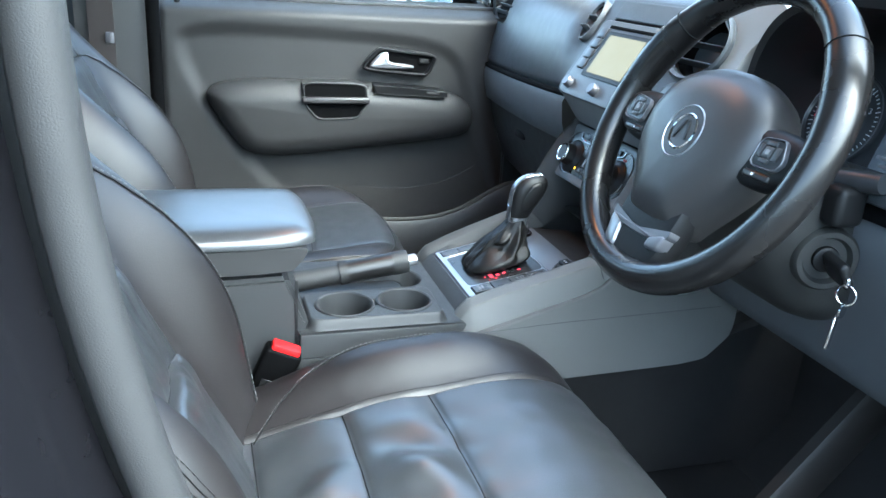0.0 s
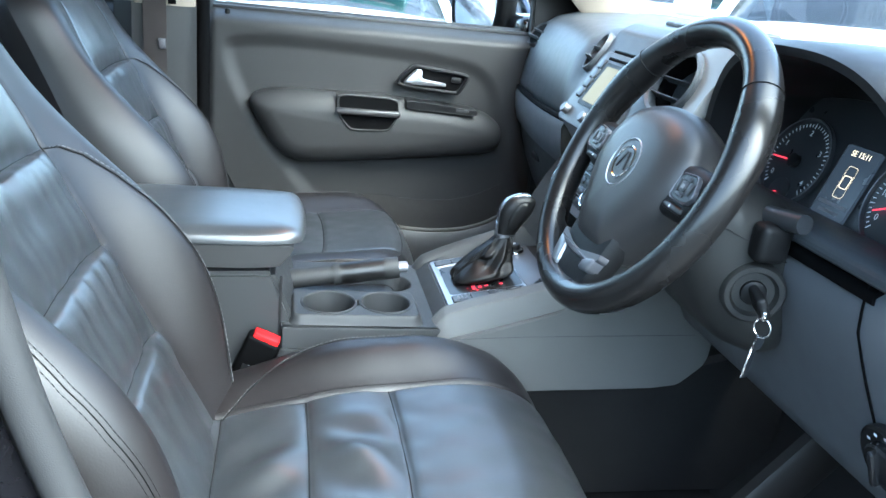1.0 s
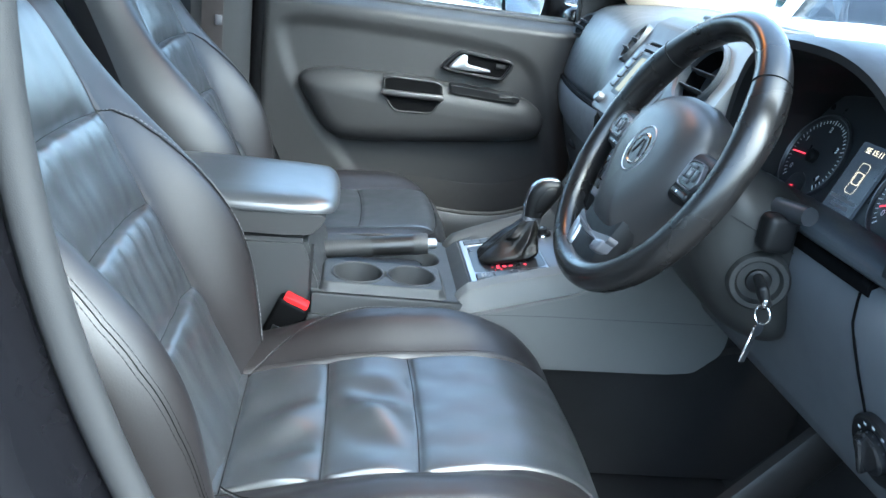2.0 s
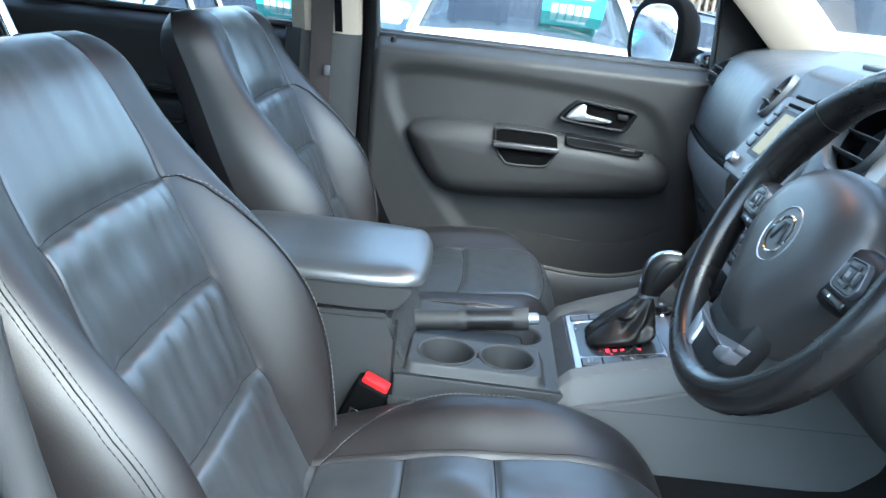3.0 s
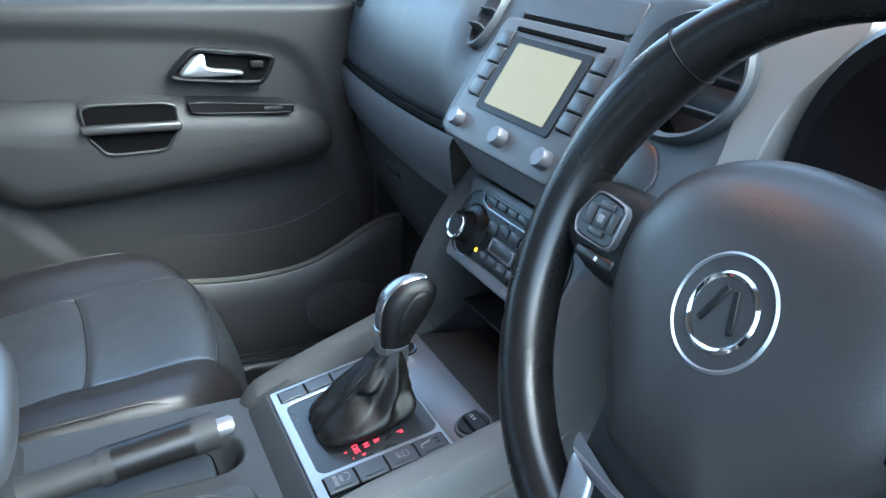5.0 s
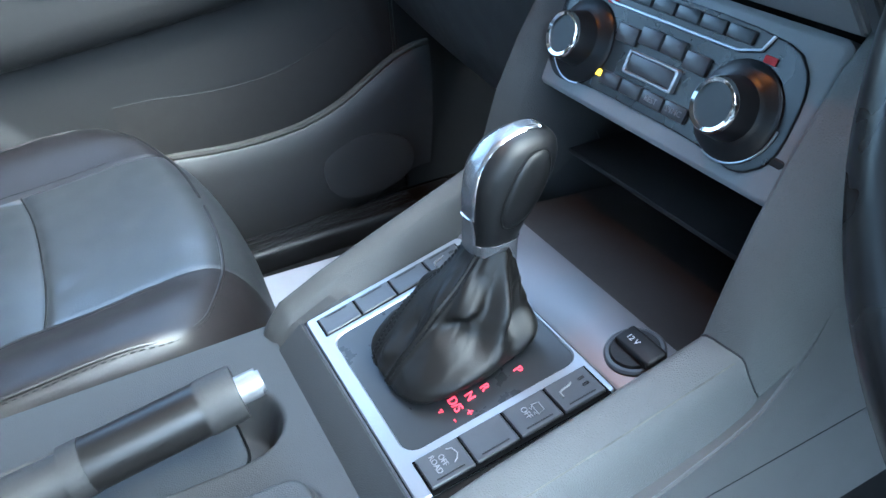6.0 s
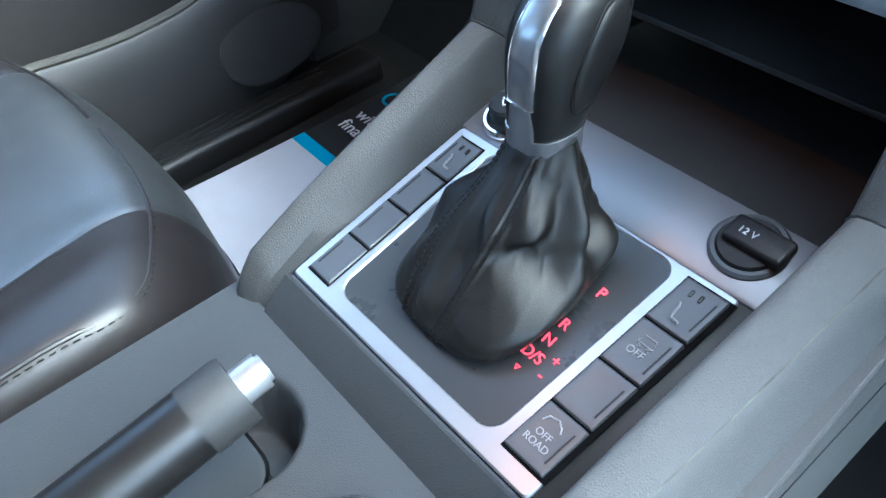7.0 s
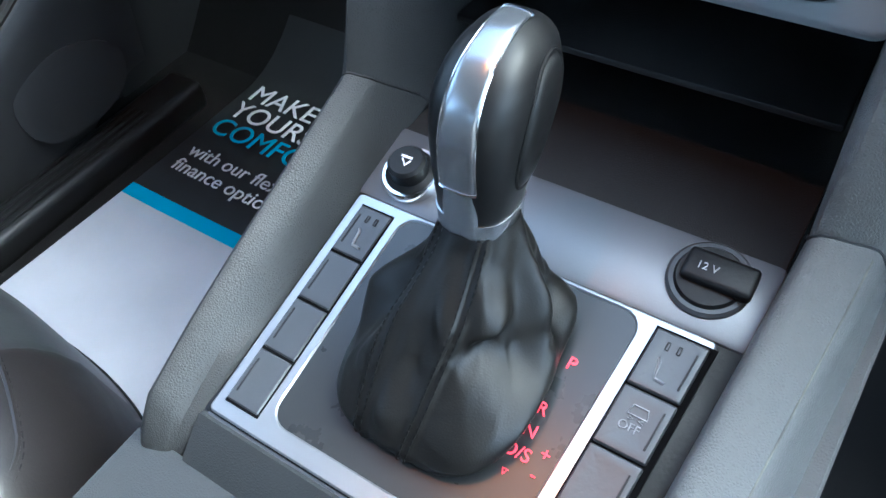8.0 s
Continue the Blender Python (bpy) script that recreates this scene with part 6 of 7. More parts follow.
part("sub_needle", moved(rbox(0.012, 0.001, 0.0006, 0.0002, 1, at=(0.006, 0, 0.0042)), MI @ Matrix.Translation((-0.088, -0.038, 0)) @ Matrix.Rotation(radians(200), 4, "Z")), RED_LIT, sub)
LCD = material("lcd", (0.016, 0.019, 0.027), 0.25, emit=(0.5, 0.62, 0.85), emit_strength=0.008)
lcd = part("display", moved(plate(rrect(0.052, 0.078, 0.003), 0.003, 0.0005), MI @ Matrix.Translation((0, -0.002, 0))), LCD, clu, "small blue-grey display")
WARM_LIT = material("lit_digits", (0.5, 0.4, 0.3), 0.5, emit=(1.0, 0.75, 0.5), emit_strength=0.16)
part("display_words", moved(lettering("SE 15:11", 0.0085, 0.0002), MI @ Matrix.Translation((0, 0.029, 0.0033))), WARM_LIT, lcd)
part("display_car", moved(joined(frame_ring(rrect(0.015, 0.034, 0.004), rrect(0.0145, 0.0345, 0.0035), 0.0003, 0.0001), frame_ring(rrect(0.012, 0.014, 0.002), rrect(0.0105, 0.0125, 0.002), 0.0003, 0.0001)), MI @ Matrix.Translation((0, -0.001, 0.0032))), WARM_LIT, lcd)
for k, wd in enumerate((0.044, 0.030)):
    part("display_bar", moved(rbox(wd, 0.004, 0.0004, 0.0001, 1, at=(0, -0.026 - 0.008 * k, 0.0034)), MI), MARK, lcd)
# lower knee panel
def knee(y):
    k = step(-y, 0.55, 0.74)
    return [(0.285 + 0.02 * k, 0.60), (0.262 + 0.02 * k, 0.585), (0.262 + 0.02 * k, 0.545), (0.278 + 0.02 * k, 0.50), (0.300 + 0.01 * k, 0.45), (0.325, 0.395), (0.338, 0.372), (0.352, 0.366), (0.50, 0.40)]


YK = np.linspace(-0.735, -0.140, 30)
kn_ = part("knee_panel", sheet([[(x, y, z) for x, z in knee(y)] for y in YK]), KNEE_LIT, dash, "dark grey knee panel", smooth=60)
part("panel_seam", tube([(0.262, -0.553, 0.612), (0.2605, -0.551, 0.590), (0.2605, -0.552, 0.570), (0.2605, -0.555, 0.550), (0.267, -0.560, 0.528), (0.2755, -0.566, 0.503), (0.2905, -0.572, 0.468), (0.302, -0.576, 0.444)], 0.0013, 8), BLACKHOLE, dash)
part("panel_gap", prism(soften([(0.264, 0.594), (0.2575, 0.588), (0.260, 0.576), (0.30, 0.574), (0.30, 0.594)], 1), -0.562, -0.42), BLACKHOLE, dash)
part("cluster_fascia", prism(soften([(0.262, 0.594), (0.250, 0.598), (0.256, 0.612), (0.285, 0.618), (0.32, 0.612), (0.32, 0.594)], 2), -0.60, -0.23, 0.003), DASH, dash, "grained panel under the instruments", smooth=50)
sw = thing("light_switch", "round black headlamp switch with white marks", "light switch", at=(0.31, -0.60, 0.44))
ML_ = facing(0.300, -0.592, 0.440, -22)
part("bezel", moved(revolve([(0.036, -0.004), (0.036, 0.003), (0.033, 0.005), (0.030, 0.003), (0.0001, 0.001)], 44), ML_), DARK, sw)
part("knob", moved(joined(revolve([(0.021, 0.001), (0.021, 0.010), (0.019, 0.012), (0.0001, 0.012)], 40), rbox(0.007, 0.038, 0.010, 0.003, 2, at=(0, 0, 0.016))), ML_), GLOSS, sw)
for k in range(5):
    a = radians(30 + 30 * k)
    part("mark", moved(rbox(0.004, 0.003, 0.0006, 0.0002, 1, at=(-0.0265 * math.cos(a), 0.0265 * math.sin(a), 0.0030)), ML_), INK_WHITE, sw)

# ---- steering wheel and column ----
wheel = thing("steering_wheel", "black leather three-spoke steering wheel with satin trim", "steering wheel", at=(0.1235, -0.361, 0.645))
MW = facing(0.1235, -0.361, 0.645, 25.8)
R, r = 0.1525, 0.0153
rim = []
for k in range(120):
    a = 2 * math.pi * k / 120
    c, s = math.cos(a), math.sin(a)
    th = 1.0 + 0.18 * (float(bell(abs(((math.degrees(a) - 30) + 180) % 360 - 180), 0, 16)) + float(bell(abs(((math.degrees(a) - 150) + 180) % 360 - 180), 0, 16)))
    rim.append([MW @ Vector(((R + r * th * math.cos(b)) * c, (R + r * th * math.cos(b)) * s, 1.12 * r * th * math.sin(b))) for b in (2 * math.pi * q / 20 for q in range(20))])
WHEEL_LEATHER = material("wheel_leather", (0.0085, 0.0080, 0.0080), 0.27, grain=0.02, grain_scale=300, spec=0.5, blotch_scale=2)
part("rim", sheet(rim, closed_u=True, closed_v=True), WHEEL_LEATHER, wheel, "smooth black leather rim", smooth=80)
for deg, th in ((42, 1.12), (138, 1.12)):
    a = radians(deg)
    part("rim_seam", moved(tube([((R + th * r * math.cos(b)) * math.cos(a), (R + th * r * math.cos(b)) * math.sin(a), 1.12 * th * r * math.sin(b)) for b in np.linspace(0, 2 * math.pi, 24)[:-1]], 0.0007, 5, True), MW), THREAD_DARK, wheel)
for a0, a1 in ((45, 135), (145, 210), (-30, 35)):
    part("rim_stitching", moved(stitches([((R - r * 0.98) * math.cos(a), (R - r * 0.98) * math.sin(a), 0.002 + 0.0012 * (k % 2)) for k, a in enumerate(np.linspace(radians(a0), radians(a1), 60))], 0.003, 0.0022, 0.0007), MW), THREAD_DARK, wheel)
AIRBAG = material("airbag_skin", (0.031, 0.0295, 0.0295), 0.36, grain=0.25, grain_scale=700, cells=True, blotch=0.10, spec=0.5)
PAD = soften([(-0.094, 0.018), (-0.072, 0.052), (-0.036, 0.067), (0.0, 0.070), (0.036, 0.067), (0.072, 0.052), (0.094, 0.018), (0.090, -0.026), (0.066, -0.062), (0.048, -0.086), (0.040, -0.101), (0.0, -0.104), (-0.040, -0.101), (-0.048, -0.086), (-0.066, -0.062), (-0.090, -0.026)], 3)
part("airbag_cover", moved(pillow(PAD, [(0.004, -0.035), (0, -0.020), (0.002, -0.003), (0.008, 0.007), (0.020, 0.0150), (0.040, 0.020)]), MW), AIRBAG, wheel, "padded dark grey centre cover", smooth=60)
MBD = MW @ Matrix.Translation((0, -0.008, 0.0180))
bd = part("badge_ring", moved(revolve([(0.0280, -0.004), (0.0280, 0.0018), (0.0265, 0.0030), (0.0252, 0.0016), (0.0250, -0.002)], 48, False), MBD), SILVER, wheel, "thin satin badge ring")
part("badge_dish", moved(revolve([(0.0256, -0.001), (0.0215, -0.0022), (0.0180, 0.0006), (0.0001, 0.0010)], 44), MBD), DARK, bd, "dark badge dish")
part("badge_disc", moved(revolve([(0.0190, 0.0), (0.0190, 0.0022), (0.0176, 0.0032), (0.0164, 0.0022), (0.0150, 0.0014), (0.0001, 0.0020)], 44), MBD), CHROME, bd, "round chrome badge disc")
for dx in (-0.0062, 0.0062):
    part("badge_bar", moved(rbox(0.0036, 0.020, 0.0014, 0.0005, 1, at=(dx, 0, 0.0024)), MBD @ Matrix.Rotation(radians(-20 if dx < 0 else 20), 4, "Z")), DARK, bd, "dark bar on the badge")
MWS = MW @ Matrix.Translation((0, 0, -0.014))
KEYM = material("key_black", (0.014, 0.014, 0.015), 0.30)
SPK_ = soften([(0.062, 0.026), (0.146, 0.024), (0.148, -0.014), (0.112, -0.030), (0.058, -0.030)], 2)
for sx in (-1, 1):
    sp = part("side_spoke", moved(pillow(SPK_ * np.array((sx, 1)), [(0.003, -0.006), (0, 0.0), (0, 0.012), (0.003, 0.017), (0.008, 0.019)]), MWS), DARK, wheel, "dark side spoke")
    KP = soften([(0.091, 0.0135), (0.120, 0.0165), (0.129, -0.003), (0.123, -0.013), (0.091, -0.0135)], 2, 0.14) * np.array((sx, 1))
    part("switch_frame", moved(frame_ring(KP, shrink(KP, 0.0013), 0.0240, 0.0006), MWS), SATIN, sp, "satin switch surround")
    part("switch_pad", moved(pillow(shrink(KP, 0.0012), [(0, 0.012), (0, 0.0222), (0.001, 0.0232)]), MWS), KEYM, sp)
    for dx, dy, w_, h_ in ((0.107, 0.0015, 0.010, 0.010), (0.107, 0.0095, 0.012, 0.004), (0.107, -0.0065, 0.012, 0.004), (0.0975, 0.0015, 0.005, 0.012), (0.1175, 0.0015, 0.006, 0.012)):
        part("switch_key", moved(rbox(w_, h_, 0.0022, 0.0008, 2, at=(sx * dx, dy, 0.0238)), MWS), BUTTON, sp)
    part("switch_mark", moved(rbox(0.0045, 0.0045, 0.0004, 0.0001, 1, at=(sx * 0.107, 0.0015, 0.0250)), MWS), MARK, sp)
    part("thumb_key", moved(rbox(0.034, 0.0075, 0.007, 0.0025, 3, at=(sx * 0.1035, -0.0195, 0.0175)), MWS), KEYM, sp)
    part("thumb_mark", moved(rbox(0.0025, 0.0025, 0.0004, 0.0001, 1, at=(sx * 0.100, -0.0195, 0.0212)), MWS), INK_WHITE, sp)
LOW = soften([(-0.052, -0.055), (0.052, -0.055), (0.044, -0.146), (-0.044, -0.146)], 2, 0.15)
part("lower_spoke", moved(pillow(LOW, [(0.004, -0.006), (0, 0.002), (0, 0.014), (0.004, 0.020), (0.012, 0.022)]), MWS), DARK, wheel, "dark lower spoke")
def spoke_piece(poly, top):
    return moved(pillow(soften(poly, 2, 0.15), [(0, 0.012), (0, top - 0.0025), (0.0012, top - 0.0006), (0.003, top)]), MWS)


part("spoke_trim", spoke_piece([(-0.049, -0.098), (-0.040, -0.1055), (0.0, -0.1085), (0.040, -0.1055), (0.051, -0.096), (0.051, -0.103), (0.041, -0.1125), (0.0, -0.1150), (-0.040, -0.1125), (-0.049, -0.106)], 0.0262), SATIN, wheel, "thin satin band under the centre cover")
part("spoke_trim", spoke_piece([(-0.047, -0.106), (-0.026, -0.1105), (-0.020, -0.138), (-0.038, -0.137)], 0.0262), SILVER, wheel, "satin silver spoke trim")
part("spoke_trim", spoke_piece([(0.026, -0.1105), (0.049, -0.103), (0.046, -0.120), (0.026, -0.123)], 0.0262), SATIN, wheel, "satin silver spoke trim")
COLM = material("column_plastic", (0.0185, 0.0185, 0.0175), 0.55, grain=0.3, grain_scale=650, cells=True)
col = thing("steering_column", "dark grey steering column shroud with ignition lock", "steering column", at=(0.25, -0.36, 0.58))
SHR = soften([(0.165, 0.600), (0.163, 0.560), (0.176, 0.530), (0.203, 0.490), (0.232, 0.462), (0.275, 0.446), (0.300, 0.455), (0.306, 0.480), (0.312, 0.508), (0.309, 0.535), (0.302, 0.560), (0.290, 0.600), (0.272, 0.625), (0.235, 0.642), (0.195, 0.645), (0.172, 0.630)], 2, 0.2)
part("shroud", moved(pillow(SHR, [(0.0, 0.290), (0.0, 0.388), (0.003, 0.402), (0.009, 0.415), (0.018, 0.4255), (0.030, 0.4325), (0.042, 0.4358), (0.054, 0.4365)]), Euler((radians(90), 0, 0)).to_matrix().to_4x4()), COLM, col, smooth=70)
part("shroud_joint", tube([(0.186, -0.4300, 0.603), (0.200, -0.4350, 0.597), (0.222, -0.4369, 0.587), (0.25, -0.4369, 0.575), (0.268, -0.4355, 0.567)], 0.0007, 6), RUBBER, col)
IG = Vector((0.229, -0.4425, 0.538))
igd = Vector((-0.30, -0.95, -0.02)).normalized()
MIG = Matrix.Translation(IG) @ igd.to_track_quat("Z", "Y").to_matrix().to_4x4()
part("lock_surround", moved(revolve([(0.033, -0.03), (0.032, 0.000), (0.029, 0.004), (0.024, 0.004), (0.021, -0.002), (0.0135, -0.002), (0.013, -0.012)], 40), MIG), COLM, col)
part("lock_barrel", moved(revolve([(0.0125, -0.01), (0.0125, 0.001), (0.011, 0.002), (0.0001, 0.002)], 32), MIG), DARK, col, "dark lock barrel")
key = thing("ignition_key", "black ignition key with a steel ring and a second key", "key", at=tuple(IG))
part("key_bow", moved(rbox(0.010, 0.026, 0.040, 0.004, 3, at=(0, 0, 0.026)), MIG @ Matrix.Rotation(radians(25), 4, "Z")), DARK, key)
part("key_end", moved(rbox(0.005, 0.010, 0.006, 0.002, 2, at=(0, -0.004, 0.047)), MIG), CHROME, key)
kr = MIG @ Vector((0, -0.006, 0.050))
ringc = kr + Vector((0, 0, -0.0092))
part("key_ring", tube([ringc + Vector((0.4 * 0.0090 * math.cos(a), -0.9 * 0.0090 * math.cos(a), 0.0095 * math.sin(a))) for a in np.linspace(0, 2 * math.pi, 32)[:-1]], 0.0010, 8, True), CHROME, key, "steel split ring")
kd = ringc + Vector((0, 0, -0.0092))
part("second_key", joined(moved(revolve([(0.0075, -0.001), (0.0075, 0.001), (0.0001, 0.001)], 20), Matrix.Translation(kd + Vector((0, 0, -0.006))) @ Euler((radians(90), 0, radians(25))).to_matrix().to_4x4()),
                          moved(rbox(0.0085, 0.0022, 0.034, 0.0006, 1), Matrix.Translation(kd + Vector((-0.004, 0.002, -0.028))) @ Euler((0, radians(12), radians(25))).to_matrix().to_4x4())), CHROME, key, "steel key")
part("stalk_socket", rbox(0.034, 0.026, 0.040, 0.008, 3, at=(0.231, -0.446, 0.594)), DARK, col, "black stalk socket")
part("wiper_stalk", tube([(0.237, -0.425, 0.614), (0.239, -0.455, 0.619), (0.241, -0.476, 0.622)], lambda t: 0.0115 - 0.002 * t, 16), BUTTON, col, "grey column stalk")

# driver's footwell rest
BROWN = material("worn_brown", (0.012, 0.0095, 0.008), 0.6, grain=0.3)
single("footwell_bar", strip([(0.245, -0.35, 0.045), (0.385, -0.35, 0.213), (0.447, -0.35, 0.288), (0.53, -0.35, 0.385)], 0.066, 0.024, (0, -1, 0)), BROWN, "worn brownish brace bar in the driver's footwell", "brace bar", kind="structure")

# ---- door mirror outside ----
mir = thing("door_mirror", "black door mirror with a tall rounded glass", "door mirror", at=(0.25, 0.95, 0.75))
MM = Matrix.Translation((0.245, 0.990, 0.738)) @ Euler((radians(-0.5), 0, radians(-69))).to_matrix().to_4x4() @ Euler((radians(90), 0, 0)).to_matrix().to_4x4()
OUT = soften([(-0.120, -0.105), (-0.130, 0.095), (0.118, 0.110), (0.112, -0.112)], 4, 0.24)
part("shell", moved(pillow(OUT, [(0.022, 0.0135), (0.004, 0.0135), (0, 0.008), (0, -0.01), (0.004, -0.025), (0.025, -0.050), (0.06, -0.062)]), MM), BLACKHOLE, mir, "black mirror shell", smooth=60)
part("mirror_glass", moved(plate(shrink(OUT, 0.024), 0.003, 0.001), MM @ Matrix.Translation((0, 0, 0.0115))), MIRROR, mir, "mirror glass")
part("arm", rbox(0.09, 0.18, 0.06, 0.02, 3, at=(0.345, 0.875, 0.70)), GLOSS, mir)

# ---- sales yard ----
def paint(name, color, metal=0.0):
    return material(name, color, 0.22, metal=metal, coat=0.5, blotch=0.03, blotch_scale=2)


WHITE_P, BLUE_P, NAVY_P, GREY_P = paint("white_paint", (0.80, 0.81, 0.82)), paint("blue_grey_paint", (0.28, 0.33, 0.38), 0.3), paint("navy_paint", (0.04, 0.05, 0.075), 0.3), paint("grey_paint", (0.30, 0.31, 0.33), 0.5)
TEAL = material("teal_board", (0.09, 0.42, 0.41), 0.4)
LAMP = material("headlamp", (0.7, 0.72, 0.75), 0.08, metal=0.6)
TYRE = material("tyre", (0.02, 0.02, 0.02), 0.8)


def parked_car(label, x, y, heading, paint_, tall=1.48, price=True, size=1.0, high=1.0):
    """A parked hatchback, nose along its local +x."""
    car = thing("parked_car", label, "car", "parked cars")
    W, L = 0.88, 4.2
    half = lambda s: W * (1 - 0.10 * max(0, abs(s) - 1.2) ** 2 / 0.8)
    body = []
    for s in np.linspace(-2.1, 2.1, 43):
        bon = 0.98 - 0.28 * step(s, 0.95, 2.05) ** 1.5 - 0.07 * step(s, -1.6, -2.1)
        w = half(s)
        body.append([(s, -w * 0.93, 0.24), (s, -w, 0.40), (s, -w, 0.66), (s, -w * 0.955, bon - 0.05), (s, -w * 0.86, bon - 0.01), (s, -w * 0.45, bon + 0.02), (s, 0, bon + 0.03), (s, w * 0.45, bon + 0.02), (s, w * 0.86, bon - 0.01), (s, w * 0.955, bon - 0.05), (s, w, 0.66), (s, w, 0.40), (s, w * 0.93, 0.24)])
    m = Matrix.Translation((x, y, GROUND_Z)) @ Matrix.Rotation(radians(heading), 4, "Z") @ Matrix.Diagonal((size / K, size / K, size * high / K, 1))
    part("body", moved(sheet(body, closed_v=True, cap_u=True), m), paint_, car, smooth=35)
    roof = [[(s, k * 0.60 * (1 - 0.04 * abs(s)), tall - 0.05 * (s + 0.35) ** 2 - 0.05 * k * k) for k in np.linspace(-1, 1, 9)] for s in np.linspace(-1.45, 0.35, 12)]
    part("roof", moved(joined(sheet(roof), sheet([[(a, b, c - 0.03) for a, b, c in row] for row in roof])), m), paint_, car, smooth=60)
    ws = [[(1.05 - 0.72 * t - 0.12 * k * k * (1 - t), k * (0.74 - 0.15 * t), 0.985 + (tall - 0.06 - 0.985) * t - 0.04 * k * k * t) for k in np.linspace(-1, 1, 11)] for t in np.linspace(0, 1, 12)]
    part("roof_header", moved(sheet([[(a, b, c + 0.022 * (q > 0)) for a, b, c in row] for q, row in enumerate(ws[9:])]), m), paint_, car, smooth=80)
    part("windscreen", moved(sheet(ws[:10]), m), GLASS_DARK, car, "dark reflecting windscreen", smooth=80)
    part("rear_window", moved(sheet([[(-1.95 + 0.52 * t, k * (0.72 - 0.14 * t), 0.97 + (tall - 1.08) * t) for k in (-1, 0, 1)] for t in (0, 0.5, 1)]), m), GLASS_DARK, car)
    for sg in (-1, 1):
        part("side_window", moved(sheet([[(-1.75, sg * 0.78, 0.97), (-0.3, sg * 0.80, 0.97), (0.95, sg * 0.77, 0.97)], [(-1.42, sg * 0.60, tall - 0.12), (-0.4, sg * 0.615, tall - 0.07), (0.32, sg * 0.60, tall - 0.09)]]), m), GLASS_DARK, car)
        part("roof_pillar", moved(joined(tube([(1.02, sg * 0.76, 0.97), (0.70, sg * 0.69, tall - 0.28), (0.33, sg * 0.60, tall - 0.07)], 0.035, 8), tube([(-0.42, sg * 0.80, 0.97), (-0.45, sg * 0.61, tall - 0.07)], 0.035, 8), tube([(-1.80, sg * 0.77, 0.97), (-1.44, sg * 0.59, tall - 0.12)], 0.06, 8), tube([(0.33, sg * 0.60, tall - 0.07), (-0.45, sg * 0.62, tall - 0.05), (-1.44, sg * 0.58, tall - 0.11)], 0.035, 8)), m), paint_, car)
        part("wing_mirror", moved(rbox(0.11, 0.20, 0.14, 0.045, 4, at=(0.72, sg * 0.95, 1.03)), m), paint_, car)
        part("headlamp", moved(rbox(0.30, 0.30, 0.13, 0.05, 4, at=(1.90, sg * 0.62, 0.70)), m), LAMP, car, "clear headlamp")
        for s in (1.32, -1.30):
            wh = part("wheel", moved(revolve([(0.20, -0.10), (0.29, -0.10), (0.31, -0.06), (0.31, 0.06), (0.29, 0.10), (0.20, 0.10)], 36), m @ Matrix.Translation((s, sg * 0.80, 0.31)) @ Euler((radians(90), 0, 0)).to_matrix().to_4x4()), TYRE, car)
            part("rim", moved(joined(revolve([(0.205, -0.085), (0.19, -0.09), (0.04, -0.075), (0.0001, -0.09)], 30), revolve([(0.205, 0.085), (0.19, 0.09), (0.04, 0.075), (0.0001, 0.09)], 30)), m @ Matrix.Translation((s, sg * 0.80, 0.31)) @ Euler((radians(90), 0, 0)).to_matrix().to_4x4()), SILVER, wh)
    part("grille", moved(rbox(0.08, 0.95, 0.16, 0.03, 3, at=(2.06, 0, 0.58)), m), GLOSS, car)
    part("bumper_vent", moved(rbox(0.08, 1.1, 0.14, 0.03, 3, at=(2.02, 0, 0.36)), m), DARK, car)
    part("interior", moved(joined(rbox(2.6, 1.4, 0.10, 0.03, at=(-0.4, 0, 0.86)), rbox(0.3, 0.5, 0.55, 0.08, 3, at=(-0.45, 0.36, 1.02)), rbox(0.3, 0.5, 0.55, 0.08, 3, at=(-0.45, -0.36, 1.02))), m), DARK, car)
    part("steering_wheel", moved(tube([(0.28 + 0.06 * math.sin(a), -0.36 + 0.18 * math.cos(a), 1.06 + 0.17 * math.sin(a)) for a in np.linspace(0, 2 * math.pi, 26)[:-1]], 0.015, 6, True), m), DARK, car)
    if price:
        mb = m @ Matrix.Translation((0.765, 0.30, 1.175)) @ Euler((0, radians(-57), 0)).to_matrix().to_4x4() @ Euler((0, 0, radians(90))).to_matrix().to_4x4() @ Matrix.Scale(0.84, 4)
        bd_ = part("price_board", moved(rbox(0.50, 0.30, 0.006, 0.002, 1), mb), TEAL, car, "teal price board")
        part("price_bar", moved(joined(*[rbox(0.050, 0.095, 0.003, 0.001, 1, at=(-0.15 + 0.065 * k, 0.01, q)) for k in range(5) for q in (-0.004, 0.004)]), mb), INK_WHITE, bd_)
        part("small_bar", moved(joined(*[rbox(w_, 0.02, 0.003, 0.001, 1, at=(0, y_, q)) for w_, y_ in ((0.24, 0.11), (0.30, -0.10)) for q in (-0.004, 0.004)]), mb), INK_WHITE, bd_)
    return car


parked_car("white parked hatchback with a teal price board behind its windscreen", 0.07, 5.30, -90, WHITE_P, tall=1.45, size=1.09, high=1.09)
parked_car("blue-grey parked hatchback with a teal price board", -2.00, 5.60, -88, BLUE_P)
PALE_BLUE = paint("pale_blue_paint", (0.10, 0.155, 0.21), 0.3)
parked_car("tall pale blue parked car with a teal price board", -2.05, 10.2, -90, PALE_BLUE, size=1.45, high=1.08)
parked_car("dark navy parked car with a teal price board", -4.05, 5.0, -90, NAVY_P)
parked_car("white parked car among others in the yard", -6.3, 5.6, -90, WHITE_P)
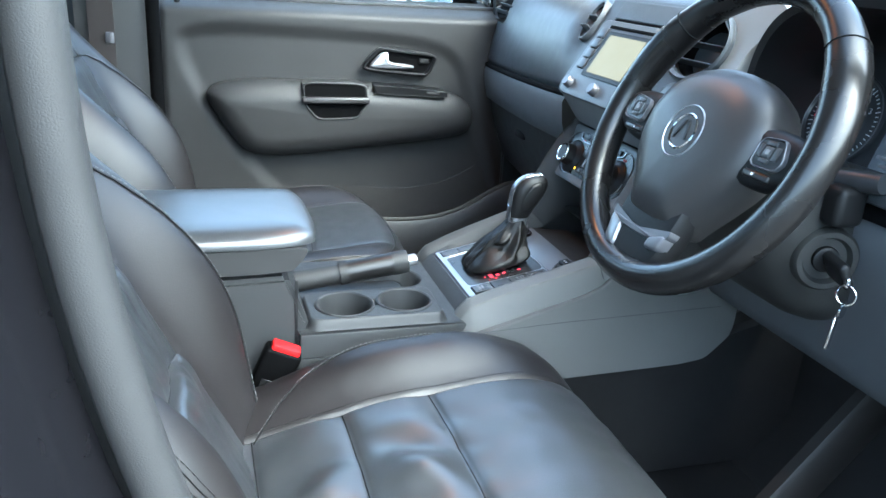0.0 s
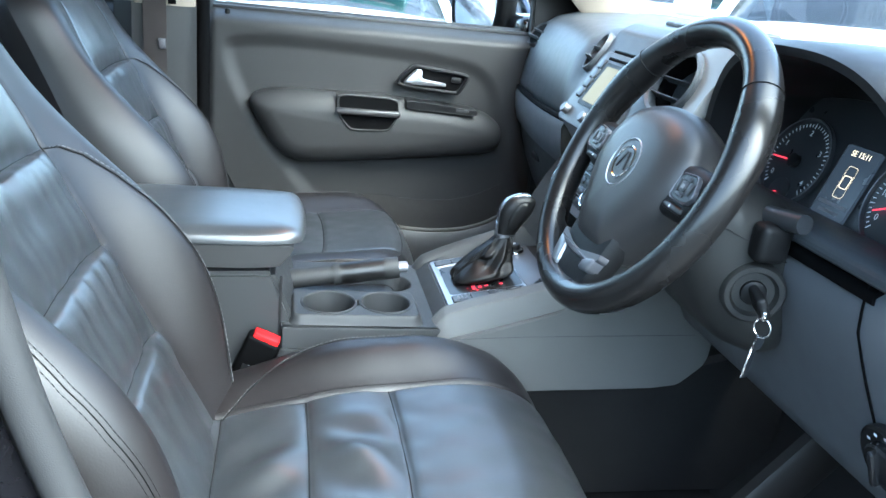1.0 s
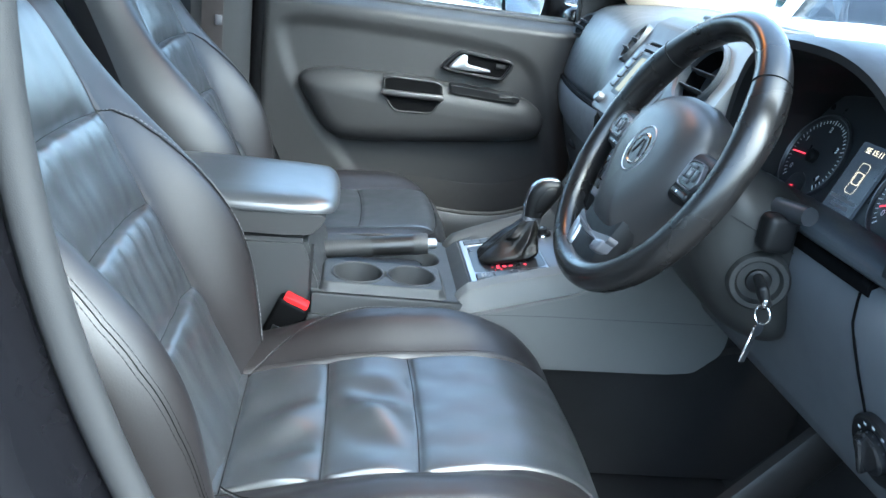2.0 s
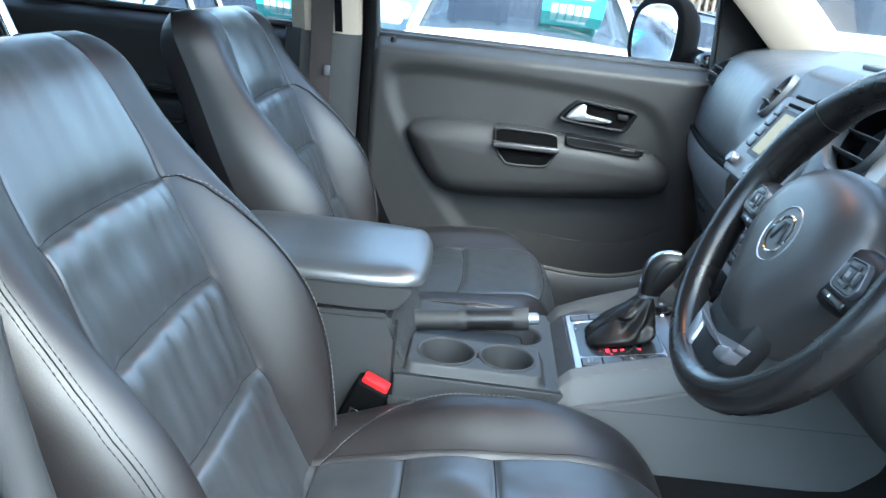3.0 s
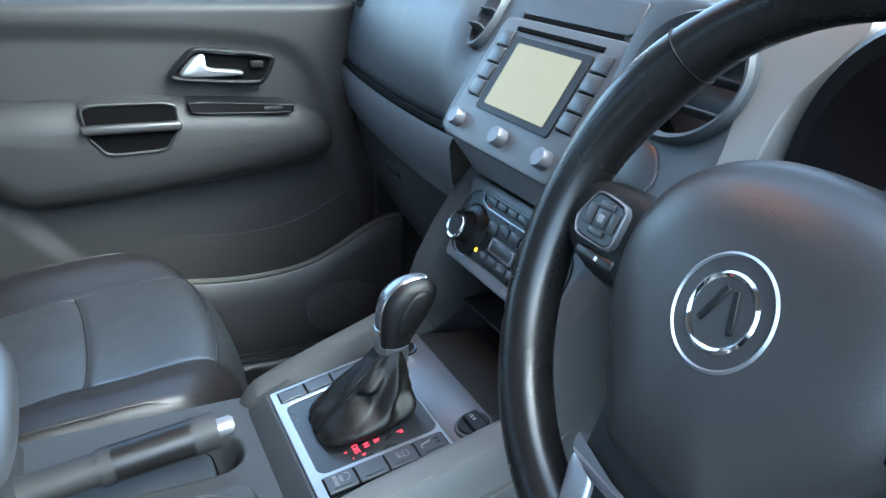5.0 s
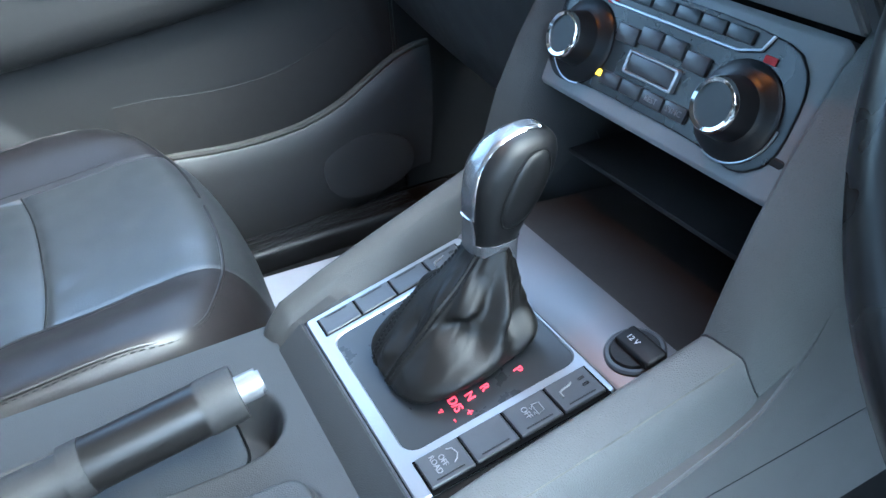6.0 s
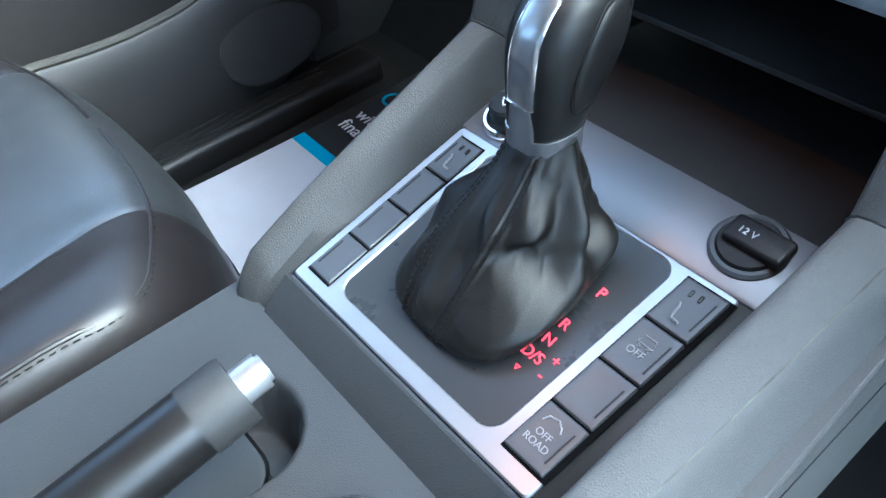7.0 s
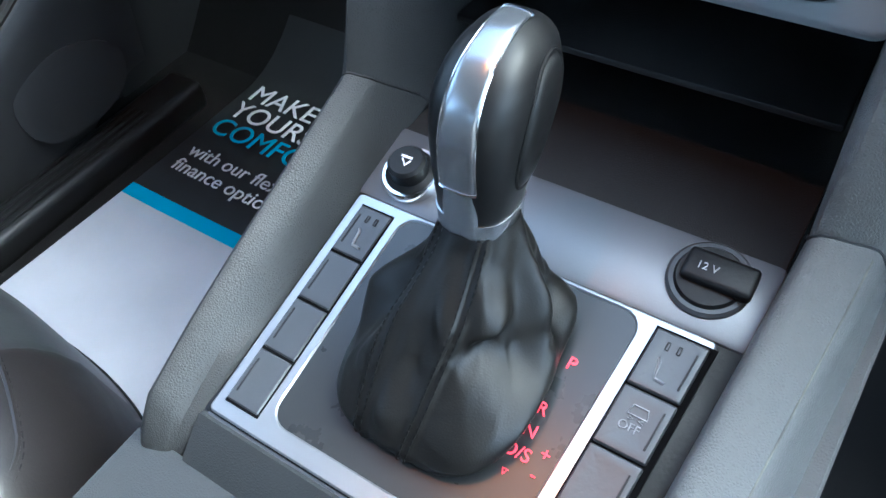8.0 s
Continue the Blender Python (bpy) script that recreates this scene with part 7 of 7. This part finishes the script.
parked_car("silver grey parked car with a price board", -8.6, 5.6, -90, GREY_P)
parked_car("white parked car at the far end of the row", -10.9, 5.6, -90, WHITE_P)
parked_car("dark navy parked estate near the fence", 1.9, 8.9, -96, NAVY_P, price=False)
parked_car("tall white parked car ahead of the windscreen", 3.7, 7.3, -114, WHITE_P, size=1.42)
parked_car("tall white parked car with a teal price board ahead", 4.1, 4.4, -126, WHITE_P, size=1.42)
parked_car("tall silver parked car further ahead", 6.4, 2.2, -130, GREY_P, size=1.3)

fence = thing("palisade_fence", "tall pale steel palisade fence along the yard", "fence", kind="structure")
FENCE = material("galvanised", (0.13, 0.105, 0.08), 0.7, metal=0.1, blotch=0.2, blotch_scale=3)
part("rail", joined(rbox(44, 0.05, 0.06, 0.01, at=(-2, 17.05, 0.0)), rbox(44, 0.05, 0.06, 0.01, at=(-2, 17.05, 1.7))), FENCE, fence)
pale_bm = pillow(np.array(((-0.036, -0.56), (0.036, -0.56), (0.036, 2.05), (0.0, 2.15), (-0.036, 2.05))), [(0, 0), (0, 0.010), (0.008, 0.016)])
pale_me = mesh_of("pale", pale_bm, FENCE)
for k in range(280):
    ob = new("pale", pale_me)
    ob.parent = fence
    ob.matrix_local = Matrix.Translation(Vector((-24 + 0.155 * k, 17.0, 0)) * K) @ Euler((radians(90), 0, 0)).to_matrix().to_4x4()
TWIG = material("bare_hedge", (0.09, 0.065, 0.04), 0.9, blotch=0.4, blotch_scale=3)
rng = random.Random(4)
hb = bmesh.new()
for k in range(13000):
    p = Vector((rng.uniform(-26, 20), rng.uniform(18.0, 22.0), rng.uniform(-0.56, 2.2)))
    d = Vector((rng.gauss(0, 0.35), rng.gauss(0, 0.3), rng.uniform(0.3, 1.0))) * rng.uniform(0.4, 1.1)
    s = Vector((rng.gauss(0, 1), rng.gauss(0, 1), 0)).normalized() * rng.uniform(0.02, 0.12)
    hb.faces.new([hb.verts.new(q) for q in (p - s, p + s, p + d + s * 0.3, p + d - s * 0.3)])
single("hedge", hb, TWIG, "brown bare hedge behind the fence", "hedge", kind="stuff")
